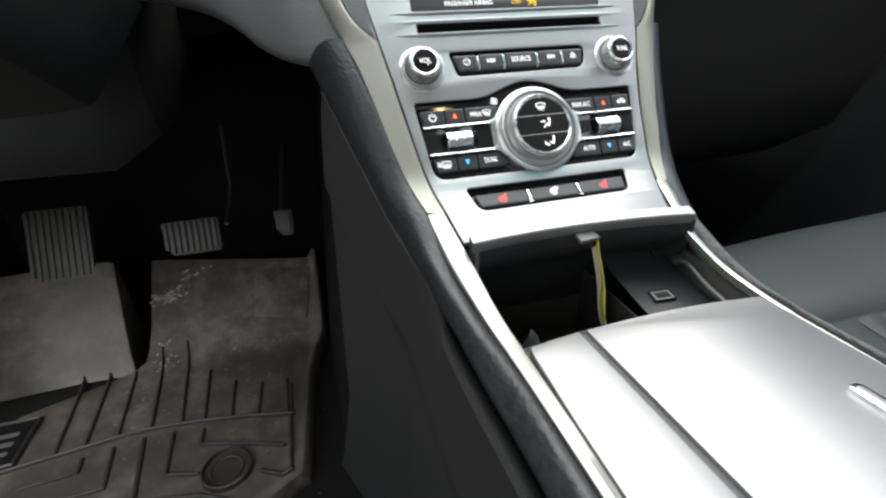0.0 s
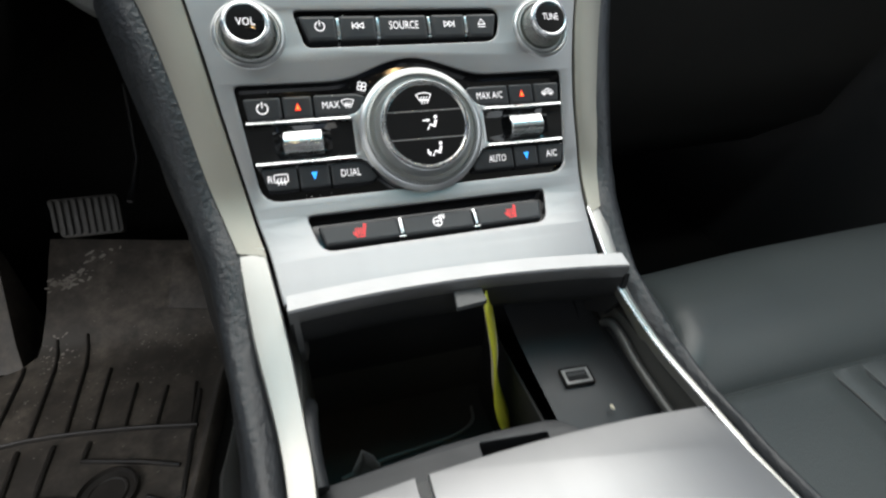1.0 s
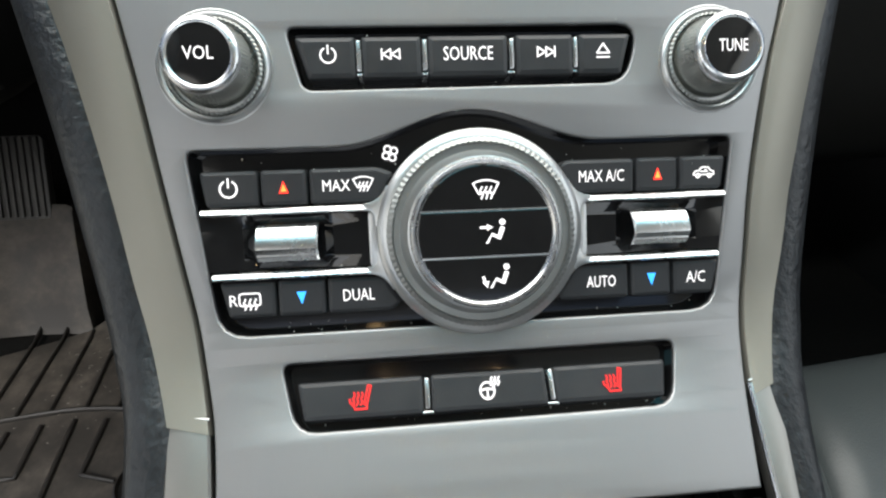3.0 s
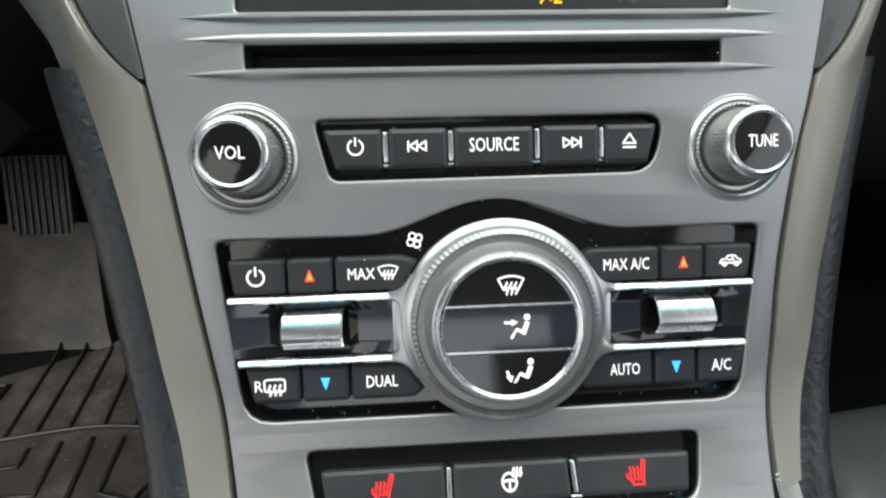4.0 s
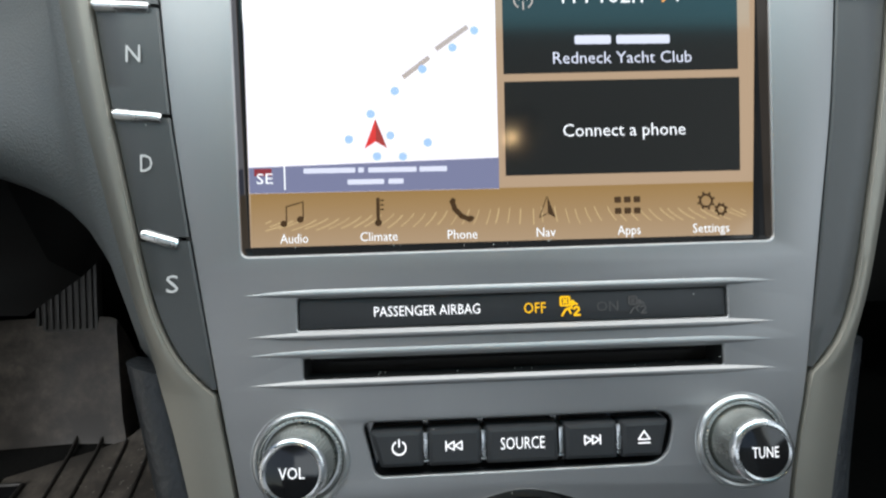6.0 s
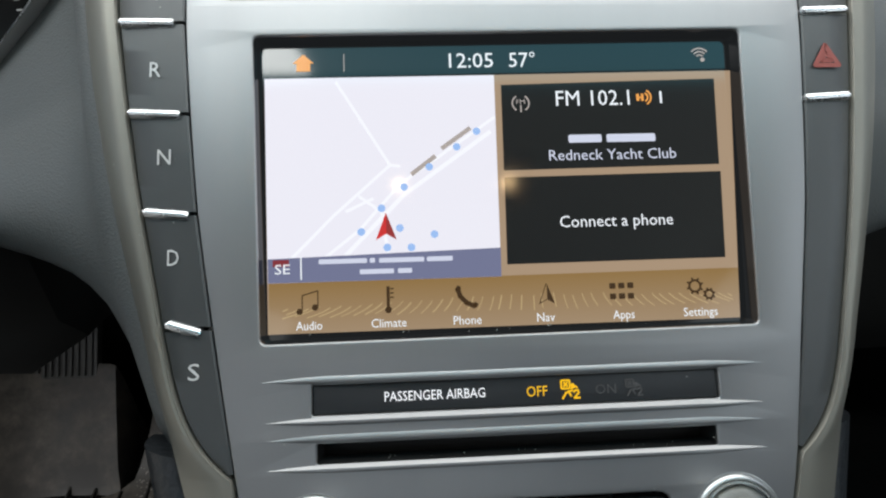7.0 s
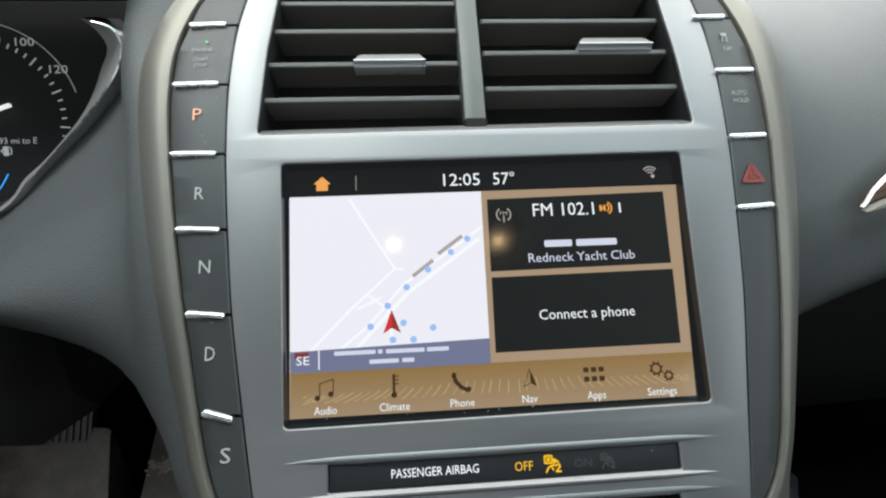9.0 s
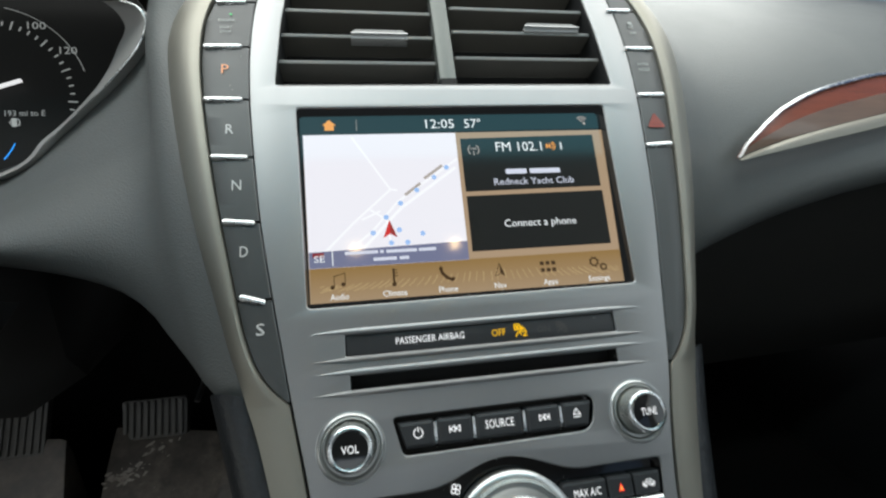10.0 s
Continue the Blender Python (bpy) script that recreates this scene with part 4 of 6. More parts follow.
knob("tuning_knob", "TUNE", 0.0768, 0.0678, "satin chrome tuning knob with black cap", 0.0088)

# ---- climate controls ----
CORE_LIT = glow("lit_yellow_core", (1.0, 0.36, 0.06), 1.3)
climate = thing("climate_controls", "black climate control panel with lit buttons and chrome lines", "button panel", STACK)
bezel_of(climate, CLIMATE_HOLE, -0.006, True)
DU, DV, DR = 0.0020, 0.0166, 0.0316


def beside_dial(v, side):
    return DU + side * math.sqrt(max((DR + 0.0006) ** 2 - (v - DV) ** 2, 0))


R1, R2, R3, R4 = 0.0272, 0.0380, -0.0066, 0.0046
for loop, mark, mat in (
        ([(-0.0800, R1), (-0.0643, R1), (-0.0643, R2), (-0.0815, R2)], "power", WHITE_LIT),
        (box2(-0.0638, R1, -0.0499, R2), "up", ORANGE_LIT),
        ([(-0.0494, R1), (beside_dial(R1, -1), R1), (beside_dial(0.0325, -1), 0.0325), (beside_dial(0.036, -1), 0.036), (-0.0290, R2), (-0.0494, R2)], "MAX", WHITE_LIT),
        ([(beside_dial(R1, 1), R1), (0.0524, R1), (0.0524, R2), (0.0300, R2), (beside_dial(0.036, 1), 0.036), (beside_dial(0.0325, 1), 0.0325)], "MAX A/C", WHITE_LIT),
        (box2(0.0529, R1, 0.0669, R2), "up", ORANGE_LIT),
        ([(0.0674, R1), (0.0817, R1), (0.0830, R2), (0.0674, R2)], "recirculate", WHITE_LIT),
        ([(-0.0755, R3), (-0.0613, R3), (-0.0613, R4), (-0.0780, R4)], "R", WHITE_LIT),
        (box2(-0.0608, R3, -0.0463, R4), "down", BLUE_LIT),
        ([(-0.0458, R3), (-0.0262, R3), (beside_dial(-0.004, -1), -0.004), (beside_dial(0.0, -1), 0.0), (beside_dial(R4, -1), R4), (-0.0458, R4)], "DUAL", WHITE_LIT),
        ([(0.0275, R3), (0.0502, R3), (0.0502, R4), (beside_dial(R4, 1), R4), (beside_dial(0.0, 1), 0.0), (beside_dial(-0.004, 1), -0.004)], "AUTO", WHITE_LIT),
        (box2(0.0508, R3, 0.0645, R4), "down", BLUE_LIT),
        ([(0.0650, R3), (0.0785, R3), (0.0812, R4), (0.0650, R4)], "A/C", WHITE_LIT)):
    b = button(climate, loop, -0.0004, 0.0014, True)
    us = [p[0] for p in loop]
    u, v = (min(us) + max(us)) / 2, (loop[0][1] + (R2 if loop[0][1] > 0.01 else R4)) / 2
    if mark == "MAX":
        lettering("MAX", -0.0412, v, 0.0034, 0.0082, -0.0002, WHITE_LIT, b, True)
        icon("defrost", -0.0331, v + 0.0004, 0.0056, -0.0002, WHITE_LIT, b, True)
    elif mark == "R":
        lettering("R", -0.0738, v, 0.0034, 0.0024, -0.0002, WHITE_LIT, b, True)
        icon("rear_defrost", -0.0690, v, 0.0062, -0.0002, WHITE_LIT, b, True)
    elif mark in ("MAX A/C", "DUAL", "AUTO", "A/C"):
        at = {"MAX A/C": (0.0415, 0.0146), "DUAL": (-0.0362, 0.0096), "AUTO": (0.0409, 0.0096), "A/C": (0.0726, 0.0064)}[mark]
        lettering(mark, at[0], v, 0.0036, at[1], -0.0002, WHITE_LIT, b, True)
    else:
        icon(mark, u, v, 0.0040 if mark in ("up", "down") else 0.0062, -0.0002, mat, b, True)
        if mark == "up":
            icon(mark, u, v - 0.0002, 0.0023, -0.0001, CORE_LIT, b, True, "icon_core", "bright yellow core")
icon("fan", -0.0247, 0.0422, 0.0056, -0.0040, WHITE_LIT, climate)
LINE = 0.0011
for v, far in ((0.0257, 0.0813), (0.0063, 0.0793)):
    for side in (-1, 1):
        near = abs(beside_dial(v, side) - DU) + 0.0046
        bm = bmesh.new()
        loft(bm, [[(u, v + dv, w) for dv, w in ((LINE, -0.005), (0.0010, 0.0002), (0.0006, 0.0009), (-0.0005, 0.0014), (-0.0010, 0.0009), (-LINE, -0.005))]
                  for u in (side * far + 0.0003, side * 0.06, DU + side * (near - 0.001))])
        part("chrome_line", bm, SOFT_CHROME, climate, "thin chrome line")
        # the line flares where it meets the dial
        loop = []
        for way in (1, -1):
            p, q, r = ((DU + side * near, v + way * LINE), (beside_dial(v + way * LINE, side), v + way * LINE), (beside_dial(v + way * 0.0062, side), v + way * 0.0062))
            curve = [tuple(Vector(p) * (1 - k / 8) ** 2 + Vector(q) * 2 * (k / 8) * (1 - k / 8) + Vector(r) * (k / 8) ** 2) for k in range(9)]
            loop += curve if way > 0 else curve[::-1]
            if way > 0:
                loop += [(beside_dial(v + 0.0062 * c, side) - side * 0.0025, v + 0.0062 * c) for c in (1, 0.5, 0, -0.5, -1)]
        bm = bmesh.new()
        prism(bm, loop, -0.004, 0.0013, 0.0004)
        part("chrome_wing", bm, SATIN_CHROME, climate, "flared silver web")
for side in (-1, 1):
    stops = [0.0072 + (0.0248 - 0.0072) * k / 10 for k in range(11)]
    loop = [(beside_dial(v, side) - side * 0.0025, v) for v in stops] + [(DU + side * 0.0338, 0.0248), (DU + side * 0.0342, 0.0232), (DU + side * 0.0342, 0.0088), (DU + side * 0.0338, 0.0072)]
    bm = bmesh.new()
    prism(bm, loop, -0.004, 0.0006, 0.0005)
    part("dial_web", bm, SATIN_CHROME, climate, "satin silver web beside the dial")
for u0, u1, k in ((-0.0828, -0.0300, -0.0565), (0.0315, 0.0835, 0.0598)):
    bm = bmesh.new()
    rows = []
    for i in range(13):
        v = 0.0078 + (0.0243 - 0.0078) * i / 12
        s = (v - 0.016) / 0.008
        rows.append([(u0, v, -0.0008), (k - 0.0135, v, -0.0012), (k - 0.0105, v, -0.0025 - 0.002 * (1 - s * s)), (k + 0.0105, v, -0.0025 - 0.002 * (1 - s * s)), (k + 0.0135, v, -0.0012), (u1, v, -0.0008)])
    rocker = part("rocker", loft(bm, rows), PIANO, climate, "glossy black rocker surround")
    bm = bmesh.new()
    rows = []
    for v, w in ((0.0100, -0.0040), (0.0102, -0.0004), (0.0106, 0.0012), (0.0122, 0.0026), (0.0126, 0.0026), (0.0136, 0.0033), (0.0142, 0.0036), (0.0150, 0.0036), (0.0170, 0.0030), (0.0190, 0.0021), (0.0206, 0.0010), (0.0214, -0.0004), (0.0216, -0.0040)):
        rows.append([(k - 0.0092, v, w - 0.0006), (k - 0.0087, v, w), (k + 0.0087, v, w), (k + 0.0092, v, w - 0.0006)])
    part("thumb_roller", loft(bm, rows), SOFT_CHROME, rocker, "bright chrome roller", sharp=24)
dial = part("dial", lathe(bmesh.new(), [(DR, -0.004), (DR, 0.0022), (DR - 0.0008, 0.0032), (DR - 0.0030, 0.0040)], DU, DV, 96), SATIN_CHROME, climate, "large satin chrome fan dial")
part("knurled_ring", lathe(bmesh.new(), [(0.0288, 0.003), (0.0286, 0.0052), (0.0272, 0.0060), (0.0266, 0.0050)], DU, DV, 200, 0.0003, (1, 2)), KNURLED, dial, sharp=6)
part("cone", lathe(bmesh.new(), [(0.0262, 0.0030), (0.0258, 0.0040), (0.0244, 0.0052), (0.0232, 0.0082), (0.0224, 0.0102), (0.0212, 0.0106)], DU, DV, 96), SATIN_CHROME, dial)
part("rim", lathe(bmesh.new(), [(0.0220, 0.0100), (0.0217, 0.0114), (0.0211, 0.0120), (0.0204, 0.0119), (0.0197, 0.0111)], DU, DV, 96), SOFT_CHROME, dial)
for k, (lo, hi, mark, du, dv) in enumerate(((0.0070, 0.0199, "defrost", 0.0004, 0.0128), (-0.0065, 0.0065, "vent_face", 0.0022, 0.0005), (-0.0199, -0.0070, "vent_feet", 0.0030, -0.0125))):
    r = 0.0196
    a0, a1 = math.asin(max(lo / r, -1)), math.asin(min(hi / r, 1))
    arc_r = [(DU + r * math.cos(a0 + (a1 - a0) * i / 10), DV + r * math.sin(a0 + (a1 - a0) * i / 10)) for i in range(11)]
    loop = arc_r + [(2 * DU - u, v) for u, v in arc_r[::-1]]
    bm = bmesh.new()
    prism(bm, loop, 0.0080, 0.0114, 0.0003)
    b = part("mode_button", bm, PIANO, dial, "glossy black mode button", sharp=16)
    icon(mark, DU + du, DV + dv, 0.0068, 0.0116, WHITE_LIT, climate, name="mode_icon")
part("dial_backing", lathe(bmesh.new(), [(0.0200, 0.006), (0.0198, 0.0102)], DU, DV, 48), SILVER, dial)

# ---- seat and steering wheel heating ----
heat = thing("heating_buttons", "row of three black heating buttons with red seat icons", "button panel", STACK)
bezel_of(heat, HEAT_HOLE, -0.0055, True)
H1, H2 = -0.0356, -0.0256
for loop, mark, mat in (([(-0.0530, H1), (-0.0178, H1), (-0.0178, H2), (-0.0555, H2)], "seat_heat", RED_LIT), (box2(-0.0157, H1, 0.0200, H2), "wheel_heat", WHITE_LIT),
                        ([(0.0222, H1), (0.0562, H1), (0.0588, H2), (0.0222, H2)], "seat_heat", RED_LIT)):
    b = button(heat, loop, -0.0004, 0.0012, True)
    icon(mark, (min(p[0] for p in loop) + max(p[0] for p in loop)) / 2, -0.0304, 0.0062, -0.0002, mat, b, True)
for u in (-0.0168, 0.0212):
    separator(heat, u, -0.0304, 0.0080, True)


# ---- push-button gear selector and the column across from it ----
LEANBACK = 0.04
COLUMN_W = [(0.09, -0.0014), (0.13, -0.0008), (0.36, -0.0006)]


def column_button(owner, side, lo, hi, label="", w=0.0010):
    rows = []
    for k in range(-1, 18):
        v = lo + (hi - lo) * min(max((k + (0.05 if k == 0 else -0.05 if k == 16 else 0)) / 16, 0), 1)
        drop = 0.0060 if k in (-1, 17) else 0.0
        ins = lerp(v, EDGE[side]) + 0.0005
        outs = max(lerp(v, BESIDE[side]) - 0.0006, ins + 0.0006)
        e = min(0.0006, (outs - ins) / 3)
        base = lerp(v, COLUMN_W)
        rows.append([(side * u, v, base - LEANBACK * (u - ins) + z) for u, z in
                     ((ins, -0.006), (ins, w - 0.0005 - drop), (ins + e, w - drop), ((ins + outs) / 2, w + 0.0002 - drop), (outs - e, w - drop), (outs, w - 0.0005 - drop), (outs, -0.006))])
    return part("button", loft(bmesh.new(), rows), KEY, owner, label)


def column_bar(owner, a, b):
    bm = bmesh.new()
    a, b = Vector(a), Vector(b)
    n = (b - a).normalized() * 0.0020
    n = Vector((-n.y, n.x))
    loft(bm, [[(p.x + n.x * s, p.y + n.y * s, w + lerp(p.y, COLUMN_W)) for s, w in ((f, -0.005), (f * 0.95, 0.0010), (f * 0.6, 0.0019), (0.0, 0.0023), (f * -0.6, 0.0019), (f * -0.95, 0.0010), (-f, -0.005))]
              for p, f in ((a, 0.55), (a.lerp(b, 0.02), 0.85), (a.lerp(b, 0.05), 1.0), (a.lerp(b, 0.95), 1.0), (a.lerp(b, 0.98), 0.85), (b, 0.55))], False, True)
    return part("chrome_bar", bm, SOFT_CHROME, owner, "bright chrome bar")


gears = thing("gear_selector", "column of black push-button gear keys with chrome bars", "gear selector", STACK)
BARS = [((-0.1399, 0.3237), (-0.1226, 0.3241)), ((-0.1458, 0.2922), (-0.1250, 0.2925)), ((-0.1447, 0.2576), (-0.1246, 0.2572)),
        ((-0.1402, 0.2222), (-0.1216, 0.2212)), ((-0.1337, 0.1850), (-0.1178, 0.1832)), ((-0.1247, 0.1445), (-0.1128, 0.1406))]
mids = [0.372] + [(a[1] + b[1]) / 2 for a, b in BARS] + [0.0912]
for a, b in BARS:
    column_bar(gears, a, b)
for k, (text, u, v) in enumerate((("", 0, 0), ("start", -0.1335, 0.3085), ("P", -0.1340, 0.2772), ("R", -0.1310, 0.2388), ("N", -0.1270, 0.2053), ("D", -0.1230, 0.1682), ("S", -0.1150, 0.1276))):
    b = column_button(gears, -1, mids[k + 1] + 0.0006, mids[k] - 0.0006)
    if text == "start":
        lettering("ENGINE", u, v + 0.002, 0.0018, 0.0095, lerp(v, COLUMN_W) + 0.0013, FAINT, b)
        lettering("START", u - 0.0005, v - 0.003, 0.0018, 0.0070, lerp(v, COLUMN_W) + 0.0013, FAINT, b)
        lettering("STOP", u - 0.0005, v - 0.006, 0.0018, 0.0062, lerp(v, COLUMN_W) + 0.0013, FAINT, b)
        flat("lamp_dot", disc(u + 0.002, v + 0.0062, 0.0007, 10), lerp(v, COLUMN_W) + 0.0013, GREEN_LIT, b, "green lamp")
    elif text:
        lettering(text, u, v, 0.0058, 0.0040 if text != "N" else 0.0048, lerp(v, COLUMN_W) + 0.0014, glow("lit_amber_letter", (1.0, 0.42, 0.18), 0.9) if text == "P" else DIM_LIT, b)
aux = thing("hazard_column", "column of black keys with a red hazard switch", "button panel", STACK)
RBARS = [((0.1126, 0.3270), (0.1299, 0.3276)), ((0.1197, 0.2963), (0.1399, 0.2967)), ((0.1211, 0.2604), (0.1399, 0.2610)), ((0.1189, 0.2240), (0.1370, 0.2250))]
mids = [0.372] + [(a[1] + b[1]) / 2 for a, b in RBARS] + [0.0912]
for a, b in RBARS:
    column_bar(aux, a, b)
for k in range(5):
    b = column_button(aux, 1, mids[k + 1] + 0.0006, mids[k] - 0.0006)
    if k == 1:
        icon("skid", 0.1275, 0.3150, 0.0062, 0.0008, FAINT, b)
        lettering("OFF", 0.1285, 0.3088, 0.0020, 0.0046, 0.0008, FAINT, b)
    if k == 2:
        lettering("AUTO", 0.1300, 0.2840, 0.0024, 0.0080, 0.0008, FAINT, b)
        lettering("HOLD", 0.1305, 0.2800, 0.0024, 0.0080, 0.0008, FAINT, b)
    if k == 3:
        icon("hazard", 0.1292, 0.2408, 0.0115, 0.0008, material("hazard_red", (0.30, 0.065, 0.05), 0.45), b, label="red hazard triangle")

# ---- console between the seats ----
console = thing("center_console", "centre console with silver rails and padded black sides", "console")


def lid_z(y):
    return 0.3925 + 0.07 * (0.30 - y) if y < 0.30 else lerp(y, [(0.30, 0.3925), (0.34, 0.398), (0.37, 0.4135), (0.402, 0.4285)])


RAIL = material("rail_silver", (0.37, 0.364, 0.345), 0.40, 0.92, (0.34, 0.334, 0.316), 16, 0.6, 0.03, 800, rough_var=0.04)
L_OUT = [(-0.0915, 0.4020), (-0.0868, 0.365), (-0.0793, 0.325), (-0.0763, 0.292), (-0.0762, 0.237), (-0.077, 0.10), (-0.077, -0.35)]
L_IN = [(-0.0795, 0.401), (-0.0736, 0.366), (-0.0694, 0.330), (-0.0672, 0.300), (-0.0685, 0.246), (-0.0702, 0.20), (-0.0712, 0.10), (-0.0712, -0.35)]
R_IN = [(0.0835, 0.401), (0.0797, 0.372), (0.0788, 0.357), (0.0815, 0.330), (0.0830, 0.304), (0.0813, 0.282), (0.0797, 0.258), (0.076, 0.10), (0.076, -0.35)]
R_OUT = [(0.0945, 0.404), (0.0872, 0.374), (0.0838, 0.357), (0.0853, 0.330), (0.0865, 0.304), (0.0848, 0.282), (0.0831, 0.258), (0.079, 0.10), (0.079, -0.35)]
for ins, outs, label in ((L_IN, L_OUT, "satin silver rail"), (R_IN, R_OUT, "slim satin silver rail with a bright edge")):
    a, b = smooth_curve([(x, y, lid_z(y)) for x, y in ins], 48), smooth_curve([(x, y, lid_z(y)) for x, y in outs], 48)
    rows = []
    for p, q in zip(a, b):
        e = (q - p)
        rows.append([p + Vector((0, 0, -0.005)), p + Vector((0, 0, -0.0006)), p + e * 0.05 + Vector((0, 0, 0.0002)), p + e * 0.5 + Vector((0, 0, 0.0011)),
                     p + e * 0.93 + Vector((0, 0, 0.0002)), q + Vector((0, 0, -0.001)), q + Vector((0, 0, -0.012))])
    part("rail", loft(bmesh.new(), rows), RAIL, console, label, sharp=32)

bm = bmesh.new()
tube(bm, smooth_curve([(x + 0.0004, y, lid_z(y) + 0.0002) for x, y in R_IN], 60), 0.0008, 8)
part("bright_edge", bm, SOFT_CHROME, console, "thin bright edge of the rail")

for name, ins, outs in (("rail_joint", L_IN, L_OUT), ("rail_joint", R_IN, R_OUT)):
    a, b = Vector((*ins[0], lid_z(ins[0][1]))), Vector((*outs[0], lid_z(outs[0][1])))
    part(name, tube(bmesh.new(), [a.lerp(b, k / 6) + Vector((0, 0.0006, 0.0006 + 0.0005 * math.sin(math.pi * k / 6))) for k in range(7)], 0.0004, 8), SATIN_CHROME, console, "bright joint of rail and trim")

SIDE = material("side_plastic", (0.023, 0.0232, 0.0225), 0.5, 0.0, (0.031, 0.031, 0.030), 50, 0.6, 0.2, 900, spec=0.4)
# padded bolsters outside trim and rails, from the stack down and back: their inner and outer edges
PAD_IN = [on_stack(-0.1236, 0.0960, -0.0072), on_stack(-0.1108, 0.05, -0.0040), on_stack(-0.1004, 0.0, -0.0008), on_stack(-0.0948, -0.020, 0.0), on_stack(-0.0901, -0.036, 0.0),
          (-0.0866, 0.366, 0.4080), (-0.0793, 0.325, 0.3930), (-0.0763, 0.29, 0.3905), (-0.0762, 0.237, 0.3945), (-0.0770, 0.10, 0.4040), (-0.0770, -0.35, 0.4355)]
PAD_OUT = [on_stack(-0.1486, 0.0975, -0.0370), on_stack(-0.1353, 0.05, -0.0298), on_stack(-0.1208, 0.0, -0.0202), on_stack(-0.1142, -0.018, -0.0186), on_stack(-0.1073, -0.036, -0.0179),
           (-0.1030, 0.3790, 0.3990), (-0.1015, 0.327, 0.3835), (-0.0998, 0.278, 0.3825), (-0.0982, 0.230, 0.3865), (-0.0980, 0.10, 0.396), (-0.0980, -0.35, 0.428)]
SHIFT = [-0.0040, -0.0030, -0.0015, 0.0, 0.0, -0.0022, 0.0060, 0.0095, 0.0063, 0.0022, 0.0022]
for side in (-1, 1):
    top, base = [], []
    for k, (p, q) in enumerate(zip(smooth_curve(PAD_IN, 80), smooth_curve(PAD_OUT, 80))):
        if side > 0:
            out = Vector((lerp(k / 8, list(enumerate(SHIFT))), 0, 0))
            p, q = p - out, q - out
            q = q.lerp(p, 0.68 * max(0.0, min(1.0, (k - 34) / 10)))
        # beside the console the leather is slimmer and a plastic ridge runs along it
        ridge = max(0.0, min(1.0, (k - 36) / 12)) if side < 0 else 0.0
        far = q.copy()
        q = q.lerp(p, 0.36 * ridge)
        e = q - p
        d = Vector((0, 1, 0.6)).normalized()
        n = e.cross(d).normalized()
        n = n if n.z > 0 else -n
        row = [p + n * -0.005, p + n * 0.0002] + [p + e * f + n * h for f, h in ((0.03, 0.0022), (0.10, 0.0048), (0.20, 0.0070), (0.32, 0.0080), (0.46, 0.0078), (0.62, 0.0062), (0.80, 0.0036), (0.94, 0.0012))]
        row += [q, q + Vector((0.0004, 0.003, -0.004)), q + Vector((0.003, 0.008, -0.011)), q + Vector((0.007, 0.014, -0.020))]
        top.append([Vector((side * -r.x, r.y, r.z)) for r in row])
        x, y, z = row[-1]
        crest = (far + Vector((0.0045, 0.001, -0.0040)), far + Vector((0.0015, 0.0, -0.0008)), far + Vector((-0.0005, 0.001, -0.0040)))
        plain = (Vector((x + 0.004, y + 0.004, z + 0.002)), Vector((x - 0.001, y + 0.003, z - 0.004)), Vector((x - 0.003, y + 0.005, z - 0.017)))
        x, y, z = far + Vector((0.007, 0.014, -0.020))
        side_row = [a.lerp(b, ridge) for a, b in zip(plain, crest)]
        if ridge:
            side_row[0:0] = [row[-1] + Vector((0.002, 0, -0.004))]
        else:
            side_row[0:0] = [side_row[0] + Vector((0.001, 0, 0))]
        side_row += [Vector(r) for r in ((x - 0.005, y + 0.008, z - 0.030), (x - 0.009, y + 0.014, z - 0.075), (x - 0.0095, y + 0.016, z - 0.088),
                                         (x - 0.006, y + 0.018, z - 0.096), (x - 0.007, y + 0.020, z - 0.11), (x - 0.020, y + 0.03, 0.13), (x - 0.040, y + 0.05, 0.012), (x - 0.048, y + 0.05, -0.01))]
        base.append([Vector((side * -r.x, r.y, r.z)) for r in side_row])
    bm = loft(bmesh.new(), top)
    bm.verts.ensure_lookup_table()
    bm.faces.new(bm.verts[:len(top[0])])
    part("bolster", bm, PAD, console, "padded black leather bolster", sharp=60)
    part("side_panel", loft(bmesh.new(), base), SIDE, console, "black plastic side panel", sharp=30)

# tunnel side ahead of the pad, under the dash
for side in (-1, 1):
    rows = [[(side * x, y, z) for x, y, z in ((0.060, -0.30, 0.34), (0.062, 0.30, 0.34), (0.085, 0.46, 0.42), (0.110, 0.52, 0.50), (0.118, 0.56, 0.56), (0.118, 0.80, 0.60), (0.118, 1.22, 0.60))],
            [(side * x, y, z) for x, y, z in ((0.070, -0.30, 0.24), (0.072, 0.30, 0.24), (0.095, 0.46, 0.27), (0.125, 0.54, 0.28), (0.146, 0.60, 0.30), (0.15, 0.80, 0.30), (0.15, 1.22, 0.30))],
            [(side * x, y, -0.01) for x, y in ((0.100, -0.30), (0.100, 0.30), (0.130, 0.46), (0.165, 0.54), (0.180, 0.62), (0.185, 0.80), (0.185, 1.22))]]
    part("tunnel_side", loft(bmesh.new(), rows), CARPET, console, "black carpeted tunnel side")

# storage bin in front of the lid
BIN = material("bin_plastic", (0.040, 0.040, 0.037), 0.6, 0.0, (0.052, 0.052, 0.048), 40, 0.6, 0.15, 1200)
storage = thing("storage_bin", "open black storage bin with a silver edged door", "storage bin")


